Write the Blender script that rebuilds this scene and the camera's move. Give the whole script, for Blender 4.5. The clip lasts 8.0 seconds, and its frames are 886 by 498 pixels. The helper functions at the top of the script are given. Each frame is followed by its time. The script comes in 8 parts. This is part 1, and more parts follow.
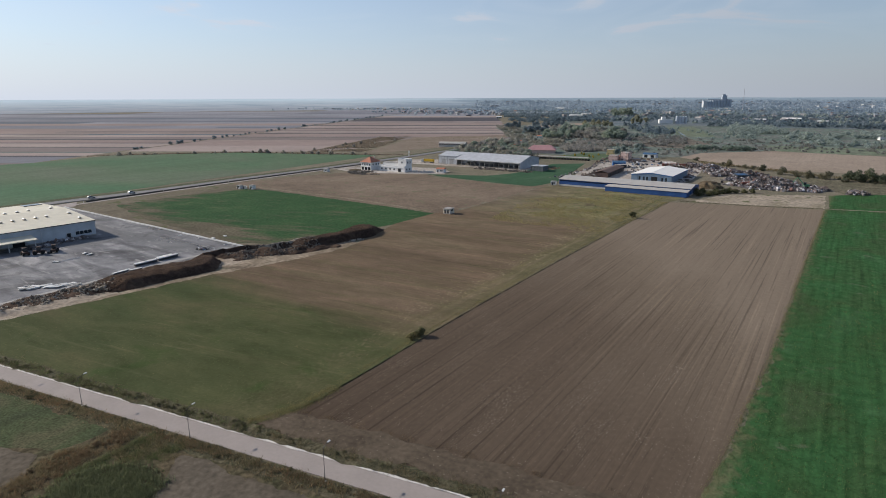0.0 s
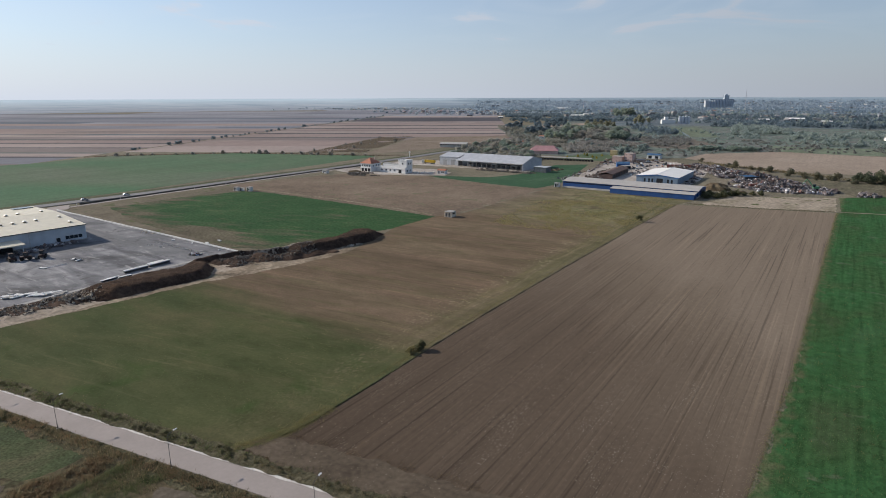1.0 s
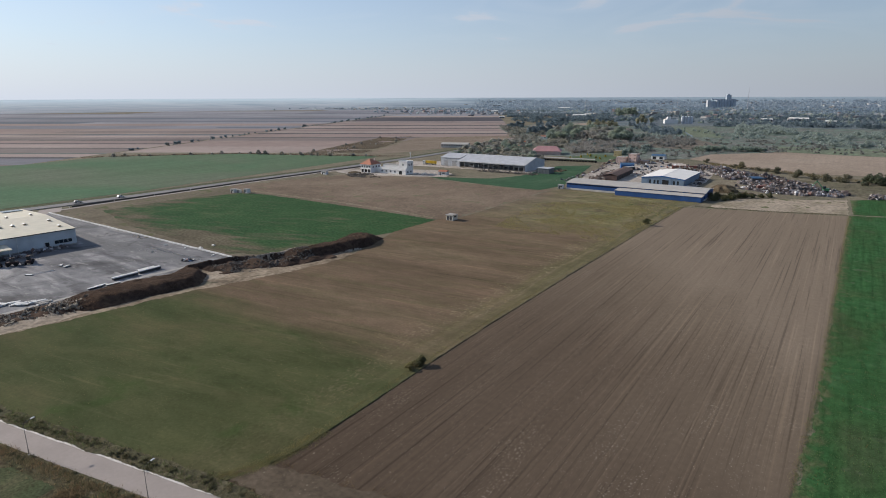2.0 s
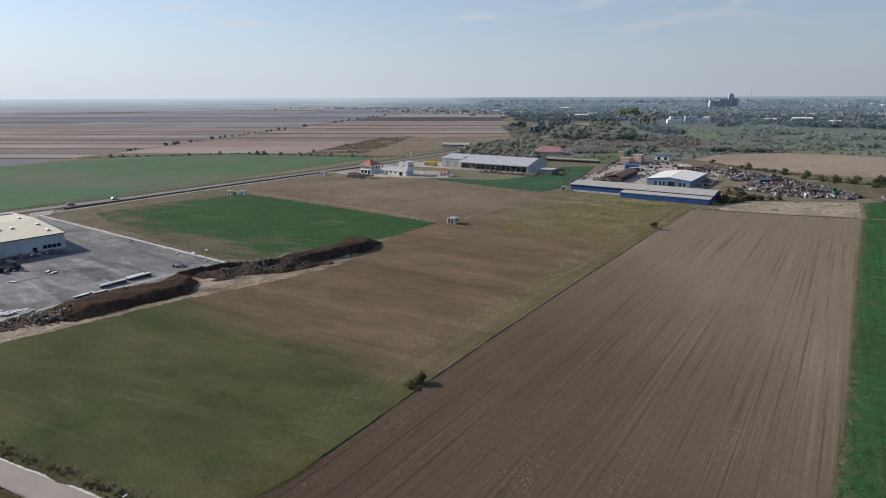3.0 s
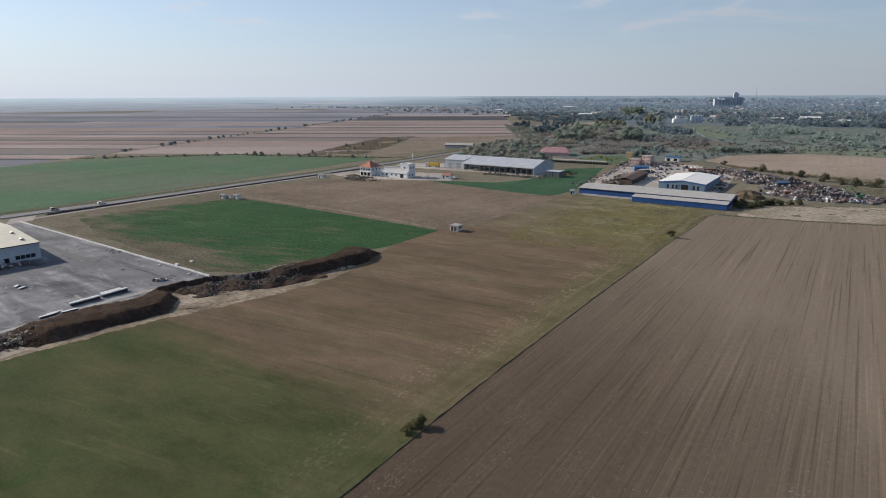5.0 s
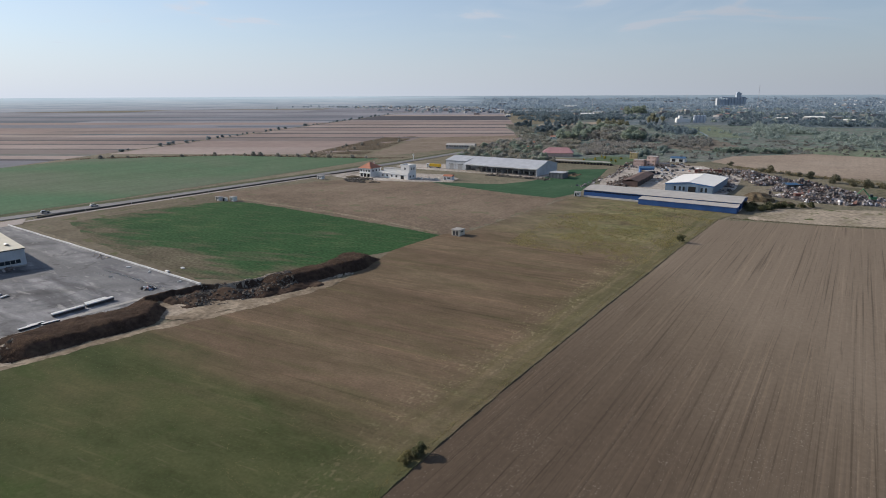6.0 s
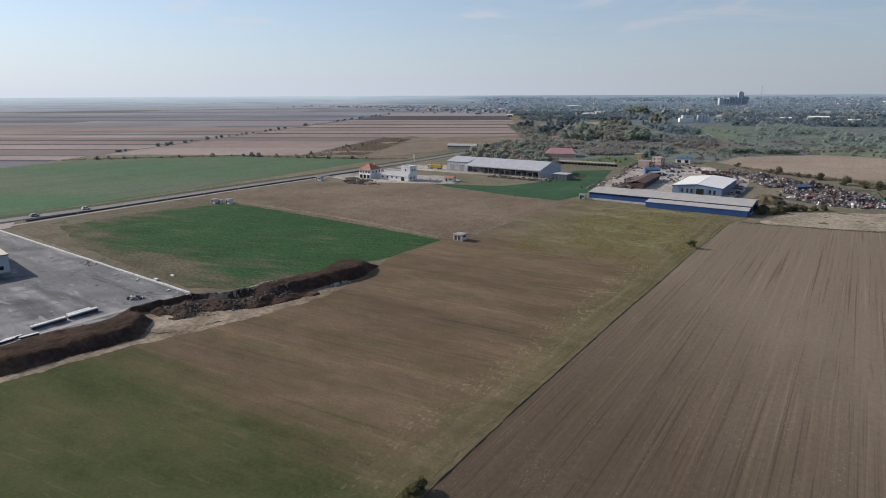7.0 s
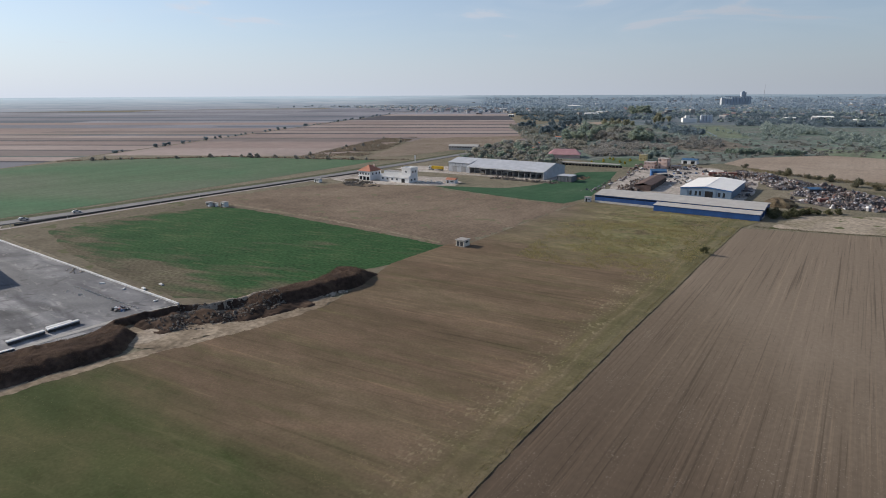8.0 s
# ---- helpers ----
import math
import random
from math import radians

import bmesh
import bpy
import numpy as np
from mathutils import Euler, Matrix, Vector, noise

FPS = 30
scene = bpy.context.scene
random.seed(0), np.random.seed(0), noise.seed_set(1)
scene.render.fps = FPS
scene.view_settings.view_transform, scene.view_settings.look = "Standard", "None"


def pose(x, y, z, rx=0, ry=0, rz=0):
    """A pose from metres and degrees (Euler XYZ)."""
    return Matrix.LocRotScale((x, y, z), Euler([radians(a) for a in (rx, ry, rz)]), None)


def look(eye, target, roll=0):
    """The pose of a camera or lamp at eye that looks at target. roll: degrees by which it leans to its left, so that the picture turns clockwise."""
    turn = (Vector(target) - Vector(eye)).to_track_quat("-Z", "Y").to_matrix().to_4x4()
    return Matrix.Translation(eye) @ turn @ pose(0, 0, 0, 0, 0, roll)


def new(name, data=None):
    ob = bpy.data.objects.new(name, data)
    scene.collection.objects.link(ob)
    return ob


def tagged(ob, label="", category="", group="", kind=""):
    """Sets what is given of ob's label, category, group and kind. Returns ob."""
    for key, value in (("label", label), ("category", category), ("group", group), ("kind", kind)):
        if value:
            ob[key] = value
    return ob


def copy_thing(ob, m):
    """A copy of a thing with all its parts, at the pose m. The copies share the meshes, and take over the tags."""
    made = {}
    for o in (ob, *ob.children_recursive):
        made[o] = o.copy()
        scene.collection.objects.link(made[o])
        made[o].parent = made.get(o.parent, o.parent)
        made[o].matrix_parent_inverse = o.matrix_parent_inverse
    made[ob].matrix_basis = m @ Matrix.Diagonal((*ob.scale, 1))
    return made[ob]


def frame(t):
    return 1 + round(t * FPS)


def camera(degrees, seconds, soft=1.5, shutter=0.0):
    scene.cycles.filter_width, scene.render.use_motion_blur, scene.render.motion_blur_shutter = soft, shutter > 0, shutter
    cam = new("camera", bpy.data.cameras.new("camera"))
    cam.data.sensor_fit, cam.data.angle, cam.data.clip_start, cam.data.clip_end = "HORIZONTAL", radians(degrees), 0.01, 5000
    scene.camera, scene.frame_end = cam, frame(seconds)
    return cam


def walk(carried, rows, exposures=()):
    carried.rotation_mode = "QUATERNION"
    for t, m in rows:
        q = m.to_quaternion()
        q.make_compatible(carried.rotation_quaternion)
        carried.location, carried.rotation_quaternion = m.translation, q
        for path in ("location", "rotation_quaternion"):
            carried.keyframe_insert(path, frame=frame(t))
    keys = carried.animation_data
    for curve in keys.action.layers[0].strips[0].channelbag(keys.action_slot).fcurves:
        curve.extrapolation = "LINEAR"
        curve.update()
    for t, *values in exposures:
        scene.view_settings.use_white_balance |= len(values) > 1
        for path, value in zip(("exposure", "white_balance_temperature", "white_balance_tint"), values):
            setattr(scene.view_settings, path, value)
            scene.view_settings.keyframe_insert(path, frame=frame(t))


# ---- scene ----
cam = camera(73.7, 8.0, soft=1.0)
# the drone's way: seconds, eye, a point ahead, roll
PATH = [
    (0.0, (-1.732, -1.157, 61.876), (-55.776, 79.190, 36.905), -0.194),
    (0.5, (-4.232, 2.418, 61.943), (-58.344, 82.718, 36.967), -0.198),
    (1.0, (-6.713, 6.001, 62.009), (-60.896, 86.249, 37.020), -0.201),
    (1.5, (-9.184, 9.596, 62.072), (-63.439, 89.789, 37.063), -0.205),
    (2.0, (-11.654, 13.209, 62.133), (-65.983, 93.344, 37.097), -0.209),
    (2.5, (-14.133, 16.845, 62.191), (-68.536, 96.919, 37.123), -0.213),
    (3.0, (-16.628, 20.509, 62.244), (-71.107, 100.521, 37.142), -0.217),
    (3.5, (-19.149, 24.206, 62.294), (-73.704, 104.155, 37.154), -0.221),
    (4.0, (-21.706, 27.942, 62.339), (-76.336, 107.827, 37.160), -0.225),
    (4.5, (-24.306, 31.722, 62.379), (-79.012, 111.542, 37.161), -0.229),
    (5.0, (-26.960, 35.551, 62.413), (-81.740, 115.308, 37.156), -0.233),
    (5.5, (-29.675, 39.434, 62.440), (-84.529, 119.129, 37.148), -0.237),
    (6.0, (-32.462, 43.376, 62.461), (-87.388, 123.011, 37.136), -0.241),
    (6.5, (-35.329, 47.383, 62.475), (-90.324, 126.961, 37.122), -0.245),
    (7.0, (-38.284, 51.459, 62.480), (-93.347, 130.984, 37.105), -0.249),
    (7.5, (-41.338, 55.611, 62.478), (-96.466, 135.085, 37.086), -0.253),
    (8.0, (-44.498, 59.842, 62.466), (-99.688, 139.272, 37.067), -0.256),
]
walk(cam, [(t, look(eye, aim, roll)) for t, eye, aim, roll in PATH])

# ---- light ----
SUN_TURN, SUN_HEIGHT = math.atan2(-0.978, -0.21), radians(25.5)
TO_SUN = Vector((math.sin(SUN_TURN) * math.cos(SUN_HEIGHT), math.cos(SUN_TURN) * math.cos(SUN_HEIGHT), math.sin(SUN_HEIGHT)))

world = bpy.data.worlds.new("sky")
scene.world = world
world.use_nodes = True
wn, wl = world.node_tree.nodes, world.node_tree.links
sky = wn.new("ShaderNodeTexSky")
sky.sky_type, sky.sun_disc = "NISHITA", False
sky.sun_elevation, sky.sun_rotation = SUN_HEIGHT, SUN_TURN
sky.altitude, sky.air_density, sky.dust_density, sky.ozone_density = 100, 1.0, 0.6, 3.0
wn["Background"].inputs["Strength"].default_value = 0.108


def sky_math(op, a, b=0.0):
    n = wn.new("ShaderNodeMath")
    n.operation = op
    for sock, v in zip(n.inputs, (a, b)):
        if isinstance(v, bpy.types.NodeSocket):
            wl.new(v, sock)
        else:
            sock.default_value = v
    return n.outputs[0]


def sky_mix(fac, a, b):
    n = wn.new("ShaderNodeMix")
    n.data_type = "RGBA"
    for sock, v in ((n.inputs["Factor"], fac), (n.inputs["A"], a), (n.inputs["B"], b)):
        if isinstance(v, bpy.types.NodeSocket):
            wl.new(v, sock)
        else:
            sock.default_value = v if isinstance(v, float) else (*v, 1)
    return n.outputs["Result"]


def sky_ramp(fac, stops):
    r = wn.new("ShaderNodeValToRGB")
    e = r.color_ramp.elements
    while len(e) < len(stops):
        e.new(0.5)
    for el, (at, v) in zip(e, stops):
        el.position, el.color = at, (v, v, v, 1)
    wl.new(fac, r.inputs["Fac"])
    return r.outputs["Color"]


# milky haze that thins upwards and is brighter towards the sun, with thin high cloud
way = wn.new("ShaderNodeTexCoord").outputs["Generated"]
parts = wn.new("ShaderNodeSeparateXYZ")
wl.new(way, parts.inputs[0])
dot = wn.new("ShaderNodeVectorMath")
dot.operation = "DOT_PRODUCT"
wl.new(way, dot.inputs[0])
dot.inputs[1].default_value = (TO_SUN.x, TO_SUN.y, 0)
glow = sky_math("ADD", 0.738, sky_math("MULTIPLY", dot.outputs["Value"], 0.455))
haze = wn.new("ShaderNodeVectorMath")
haze.operation = "SCALE"
haze.inputs[0].default_value = (5.1, 5.6, 6.5)
wl.new(glow, haze.inputs["Scale"])
upper = wn.new("ShaderNodeVectorMath")
upper.operation = "MULTIPLY"
wl.new(sky.outputs[0], upper.inputs[0])
upper.inputs[1].default_value = (0.88, 0.98, 1.08)
stretch = wn.new("ShaderNodeMapping")
stretch.inputs["Scale"].default_value, stretch.inputs["Location"].default_value = (3.0, 3.0, 14.0), (1.7, 0.0, 0.0)
stretch.inputs["Rotation"].default_value = (0, 0, radians(14.4))
wl.new(way, stretch.inputs["Vector"])
wisps = wn.new("ShaderNodeTexNoise")
wisps.inputs["Scale"].default_value, wisps.inputs["Detail"].default_value, wisps.inputs["Distortion"].default_value = 1.6, 6.0, 0.8
wl.new(stretch.outputs[0], wisps.inputs["Vector"])
veil = sky_math("MULTIPLY", sky_ramp(wisps.outputs["Fac"], ((0.50, 0.0), (0.68, 1.0))), 0.9)
thick = sky_ramp(parts.outputs["Z"], ((0.0, 0.96), (0.03, 0.84), (0.09, 0.60), (0.18, 0.42), (0.5, 0.2), (1.0, 0.12)))
air = sky_mix(sky_math("MAXIMUM", thick, veil), upper.outputs["Vector"], haze.outputs["Vector"])
cloud = sky_math("MULTIPLY", veil, sky_ramp(parts.outputs["Z"], ((0.04, 0.0), (0.16, 0.16))))
wl.new(sky_mix(cloud, air, (6.4, 6.6, 6.9)), wn["Background"].inputs["Color"])

sun = new("sun", bpy.data.lights.new("sun", "SUN"))
sun.data.energy, sun.data.angle, sun.data.color = 4.8, radians(0.6), (1.0, 0.91, 0.80)
sun.matrix_world = look(TO_SUN * 100, (0, 0, 0))
scene.view_settings.exposure = 0.12


# ---- materials ----
def shader(name, rough=0.9, metal=0.0, spec=0.2):
    m = bpy.data.materials.new(name)
    m.use_nodes = True
    b = m.node_tree.nodes["Principled BSDF"]
    b.inputs["Roughness"].default_value = rough
    b.inputs["Metallic"].default_value = metal
    b.inputs["Specular IOR Level"].default_value = spec
    return m, m.node_tree.nodes, m.node_tree.links, b


def noise_at(nodes, links, scale, stretch=(1, 1, 1), turn=0.0, detail=4.0, distort=0.0, source="Object"):
    co, mp, tx = nodes.new("ShaderNodeTexCoord"), nodes.new("ShaderNodeMapping"), nodes.new("ShaderNodeTexNoise")
    mp.vector_type = "POINT"
    mp.inputs["Rotation"].default_value = (0, 0, turn)
    mp.inputs["Scale"].default_value = stretch
    tx.inputs["Scale"].default_value, tx.inputs["Detail"].default_value = scale, detail
    tx.inputs["Distortion"].default_value = distort
    links.new(co.outputs[source], mp.inputs["Vector"])
    links.new(mp.outputs[0], tx.inputs["Vector"])
    return tx.outputs["Fac"]


def slanted(nodes, links, scale, long, angle, detail=5.0, distort=0.0):
    """Noise drawn out along a direction on the ground."""
    co, spin, mp, tx = nodes.new("ShaderNodeTexCoord"), nodes.new("ShaderNodeMapping"), nodes.new("ShaderNodeMapping"), nodes.new("ShaderNodeTexNoise")
    spin.inputs["Rotation"].default_value = (0, 0, -angle)
    mp.inputs["Scale"].default_value = (1 / long, 1, 1)
    tx.inputs["Scale"].default_value, tx.inputs["Detail"].default_value, tx.inputs["Distortion"].default_value = scale, detail, distort
    links.new(co.outputs["Object"], spin.inputs["Vector"])
    links.new(spin.outputs[0], mp.inputs["Vector"])
    links.new(mp.outputs[0], tx.inputs["Vector"])
    return tx.outputs["Fac"]


def ramp(nodes, links, fac, stops):
    r = nodes.new("ShaderNodeValToRGB")
    e = r.color_ramp.elements
    while len(e) < len(stops):
        e.new(0.5)
    for el, (at, c) in zip(e, stops):
        el.position, el.color = at, (*c, 1) if len(c) == 3 else c
    links.new(fac, r.inputs["Fac"])
    return r.outputs["Color"]


def mix(nodes, links, fac, a, b, how="MIX"):
    n = nodes.new("ShaderNodeMix")
    n.data_type, n.blend_type = "RGBA", how
    for sock, v in ((n.inputs["Factor"], fac), (n.inputs["A"], a), (n.inputs["B"], b)):
        if isinstance(v, bpy.types.NodeSocket):
            links.new(v, sock)
        elif isinstance(v, (int, float)):
            sock.default_value = v
        else:
            sock.default_value = (*v, 1)
    return n.outputs["Result"]


def maths(nodes, links, op, a, b=0.0, c=0.0):
    n = nodes.new("ShaderNodeMath")
    n.operation = op
    for sock, v in zip(n.inputs, (a, b, c)):
        if isinstance(v, bpy.types.NodeSocket):
            links.new(v, sock)
        else:
            sock.default_value = v
    return n.outputs[0]


def bumped(nodes, links, bsdf, height, strength, distance):
    n = nodes.new("ShaderNodeBump")
    n.inputs["Strength"].default_value, n.inputs["Distance"].default_value = strength, distance
    links.new(height, n.inputs["Height"])
    links.new(n.outputs[0], bsdf.inputs["Normal"])


def plain(name, c, c2=None, scale=0.6, fine=6.0, rough=0.85, metal=0.0, spec=0.25, bump=0.15, spread=0.25, stretch=(1, 1, 1), per_object=0.0):
    """A weathered surface: large stains and fine grain over two tones."""
    m, n, l, b = shader(name, rough, metal, spec)
    c2 = c2 or tuple(v * 0.72 for v in c)
    big = noise_at(n, l, scale, stretch)
    small = noise_at(n, l, fine, stretch)
    fac = ramp(n, l, big, [(0.5 - spread, (0, 0, 0)), (0.5 + spread, (1, 1, 1))])
    col = mix(n, l, fac, c2, c)
    col = mix(n, l, small, col, mix(n, l, 1.0, col, (0.82, 0.82, 0.82), "MULTIPLY"))
    if per_object:
        oi = n.new("ShaderNodeObjectInfo")
        lo, hi = 1 - per_object, 1 + per_object
        tone = ramp(n, l, oi.outputs["Random"], [(0, (lo, lo, lo)), (1, (hi, hi, hi))])
        col = mix(n, l, 1.0, col, tone, "MULTIPLY")
    l.new(col, b.inputs["Base Color"])
    if bump:
        bumped(n, l, b, small, bump, 0.02)
    return m


def field(name, tones, patch=0.02, rows=0.0, turn=0.0, row_scale=1.2, grain=0.8, streak=0.6, bump=0.4, specks=None, along=0.012, rough_tone=0.34):
    """Farmland: large patches, streaks along the drilling rows and fine clods."""
    m, n, l, b = shader(name, 1.0, 0.0, 0.05)
    big = noise_at(n, l, patch, (1, 1, 1), 0, 5, 0.6)
    col = ramp(n, l, big, [(0.28 + 0.44 * i / max(1, len(tones) - 1), c) for i, c in enumerate(tones)])
    lines = noise_at(n, l, row_scale, (1, along, 1), turn, 3)
    wide = noise_at(n, l, row_scale * 0.22, (1, along * 1.6, 1), turn, 3)
    k = ramp(n, l, lines, [(0.3, (1 - streak * 0.5,) * 3), (0.7, (1 + streak * 0.5,) * 3)])
    k2 = ramp(n, l, wide, [(0.3, (1 - streak * 0.4,) * 3), (0.7, (1 + streak * 0.4,) * 3)])
    col = mix(n, l, rows, col, mix(n, l, 1.0, col, k, "MULTIPLY"))
    col = mix(n, l, rows, col, mix(n, l, 1.0, col, k2, "MULTIPLY"))
    fine = noise_at(n, l, grain, (1, 1, 1), 0, 9)
    g = ramp(n, l, fine, [(0.32, (1 - rough_tone,) * 3), (0.68, (1 + rough_tone,) * 3)])
    mid = noise_at(n, l, grain * 0.2, (1, 1, 1), 0, 6, 0.4)
    col = mix(n, l, 1.0, col, ramp(n, l, mid, [(0.3, (1 - rough_tone * 0.5,) * 3), (0.7, (1 + rough_tone * 0.5,) * 3)]), "MULTIPLY")
    col = mix(n, l, 1.0, col, g, "MULTIPLY")
    if specks:
        tone, size, amount = specks
        s = noise_at(n, l, size, (1, 1, 1), 0, 2)
        col = mix(n, l, ramp(n, l, s, [(amount, (0, 0, 0)), (amount + 0.04, (1, 1, 1))]), col, tone)
    l.new(col, b.inputs["Base Color"])
    bumped(n, l, b, fine, bump, 0.12)
    return m


def leafy(name, tones, rough=0.8):
    """Foliage: each leaf clump takes its own tone, and each plant a slight shift."""
    m, n, l, b = shader(name, rough, 0.0, 0.15)
    geo, oi = n.new("ShaderNodeNewGeometry"), n.new("ShaderNodeObjectInfo")
    col = ramp(n, l, geo.outputs["Random Per Island"], [(i / max(1, len(tones) - 1), c) for i, c in enumerate(tones)])
    tone = ramp(n, l, oi.outputs["Random"], [(0, (0.78, 0.8, 0.78)), (0.5, (1, 1, 1)), (1, (1.2, 1.14, 1.05))])
    col = mix(n, l, 1.0, col, tone, "MULTIPLY")
    l.new(col, b.inputs["Base Color"])
    thin, both = n.new("ShaderNodeBsdfTranslucent"), n.new("ShaderNodeMixShader")
    l.new(col, thin.inputs["Color"])
    both.inputs["Fac"].default_value = 0.55
    l.new(b.outputs[0], both.inputs[1])
    l.new(thin.outputs[0], both.inputs[2])
    l.new(both.outputs[0], n["Material Output"].inputs["Surface"])
    return m


def island(name, tones, rough=0.7, metal=0.0, drift=0.0):
    m, n, l, b = shader(name, rough, metal, 0.3)
    geo = n.new("ShaderNodeNewGeometry")
    r = n.new("ShaderNodeValToRGB")
    r.color_ramp.interpolation = "CONSTANT"
    e = r.color_ramp.elements
    while len(e) < len(tones):
        e.new(0.5)
    for i, (el, c) in enumerate(zip(e, tones)):
        el.position, el.color = i / len(tones), (*c, 1)
    l.new(geo.outputs["Random Per Island"], r.inputs["Fac"])
    g = noise_at(n, l, 4.0)
    col = mix(n, l, 1.0, r.outputs["Color"], ramp(n, l, g, [(0.3, (0.7, 0.7, 0.7)), (0.7, (1.2, 1.2, 1.2))]), "MULTIPLY")
    if drift:
        # sorted by load: paler sheet here, dark or rusty stuff there
        kind = noise_at(n, l, drift, (1, 1, 1), 0, 2)
        col = mix(n, l, 1.0, col, ramp(n, l, kind, [(0.34, (0.5, 0.45, 0.44)), (0.48, (0.85, 0.8, 0.78)), (0.56, (1.0, 1.0, 1.0)), (0.68, (1.25, 1.25, 1.28))]), "MULTIPLY")
    l.new(col, b.inputs["Base Color"])
    return m


def ribbed(name, c, pitch=0.3, axis=0, rough=0.5, metal=0.0, c2=None, spread=0.25):
    """Profiled sheet metal with ribs across one axis, dust and streaks."""
    m, n, l, b = shader(name, rough, metal, 0.3)
    co, sep = n.new("ShaderNodeTexCoord"), n.new("ShaderNodeSeparateXYZ")
    l.new(co.outputs["Object"], sep.inputs[0])
    wave = maths(n, l, "SINE", maths(n, l, "MULTIPLY", sep.outputs[axis], 2 * math.pi / pitch))
    big = noise_at(n, l, 0.25, (1, 1, 1), 0, 5)
    fac = ramp(n, l, big, [(0.5 - spread, (0, 0, 0)), (0.5 + spread, (1, 1, 1))])
    col = mix(n, l, fac, c2 or tuple(v * 0.75 for v in c), c)
    small = noise_at(n, l, 3.0, (0.25, 0.25, 2.0) if axis < 2 else (1, 1, 1), 0, 3)
    col = mix(n, l, small, col, mix(n, l, 1.0, col, (0.85, 0.85, 0.85), "MULTIPLY"))
    l.new(col, b.inputs["Base Color"])
    bumped(n, l, b, wave, 0.25, 0.03)
    return m


M = {}
# farmland
M["ground"] = field("dry_meadow", [(0.13, 0.122, 0.086), (0.17, 0.15, 0.108), (0.205, 0.176, 0.13)], 0.02, 0.2, 0.3, 0.5)
M["soil_plot"] = field("tilled_soil", [(0.084, 0.069, 0.051), (0.106, 0.088, 0.067), (0.126, 0.106, 0.082)], 0.05, 0.3, 0.0, 1.0, 0.9, 0.3, 0.6, None, 0.02, 0.26)
# crop tone greyed a little in place of haze
M["crop_far"] = field("far_crop_greyed", [(0.036, 0.080, 0.044), (0.044, 0.092, 0.050), (0.060, 0.104, 0.060)], 0.03, 0.4, 0.0, 0.5, 1.0, 0.3, 0.5, None, 0.03, 0.2)
M["fallow"] = field("pale_fallow", [(0.136, 0.104, 0.076), (0.177, 0.135, 0.100), (0.210, 0.165, 0.122)], 0.02, 0.3, radians(60), 0.35, 0.7, 0.3, 0.6, ((0.150, 0.135, 0.086), 0.10, 0.62), 0.05, 0.22)
M["margin"] = field("weedy_fallow_margin", [(0.112, 0.096, 0.068), (0.142, 0.120, 0.086), (0.168, 0.144, 0.106)], 0.03, 0.3, radians(60), 0.35, 0.5, 0.3, 0.4, ((0.10, 0.105, 0.055), 0.10, 0.60), 0.05, 0.16)
# greens lifted to take in the haze over this far field
M["meadow_green"] = field("wide_green_field", [(0.068, 0.142, 0.078), (0.094, 0.140, 0.084), (0.132, 0.146, 0.106)], 0.006, 0.5, 0.3, 0.2, 0.4, 0.3, 0.3, None, 0.02, 0.12)
M["brown"] = field("brown_fallow", [(0.165, 0.130, 0.100), (0.20, 0.160, 0.124), (0.24, 0.195, 0.152)], 0.022, 0.3, radians(60), 0.35, 0.6, 0.3, 0.6, ((0.10, 0.10, 0.05), 0.12, 0.64), 0.05, 0.28)
M["tan"] = field("harvested_field", [(0.247, 0.196, 0.152), (0.283, 0.227, 0.179), (0.309, 0.252, 0.200)], 0.01, 0.4, 0.2, 0.4, 0.4, 0.2, 0.4, None, 0.02, 0.15)
M["pale_plot"] = field("dry_plot", [(0.212, 0.183, 0.126), (0.295, 0.248, 0.192), (0.354, 0.295, 0.228)], 0.06, 0.3, 0, 0.5, 0.5, 0.3, 0.5, ((0.09, 0.10, 0.045), 0.1, 0.62), 0.05, 0.3)
M["sand"] = field("sandy_track", [(0.170, 0.134, 0.096), (0.232, 0.186, 0.136), (0.319, 0.263, 0.196)], 0.10, 0.2, 0, 0.8, 0.7, 0.3, 0.6, None, 0.02, 0.3)
M["soil_bank"] = field("weedy_bank_soil", [(0.039, 0.028, 0.022), (0.061, 0.041, 0.031), (0.092, 0.064, 0.046)], 0.14, 0.1, 0, 0.5, 0.8, 0.4, 1.0, None, 0.02, 0.3)
# meadow tones blued for the haze over distant ground
M["bog"] = field("rough_meadow", [(0.121, 0.138, 0.122), (0.116, 0.152, 0.124), (0.147, 0.148, 0.134), (0.119, 0.160, 0.128), (0.153, 0.170, 0.149)], 0.022, 0.3, 0.5, 0.15, 0.2, 0.4, 0.5, None, 0.02, 0.42)
M["sand_pale"] = field("pale_sand", [(0.235, 0.192, 0.145), (0.315, 0.262, 0.205), (0.37, 0.315, 0.25)], 0.25, 0.2, 0, 0.8, 0.9, 0.3, 0.6, None, 0.02, 0.25)
M["dust"] = field("dusty_yard_ground", [(0.25, 0.222, 0.192), (0.35, 0.31, 0.27), (0.44, 0.395, 0.35)], 0.05, 0.1, 0, 0.5, 0.5, 0.3, 0.4, None, 0.02, 0.3)
M["waste"] = field("weedy_waste_ground", [(0.050, 0.054, 0.029), (0.072, 0.064, 0.037), (0.095, 0.075, 0.047), (0.056, 0.060, 0.031)], 0.12, 0.3, radians(-45), 0.5, 0.9, 0.4, 1.0, None, 0.1, 0.5)
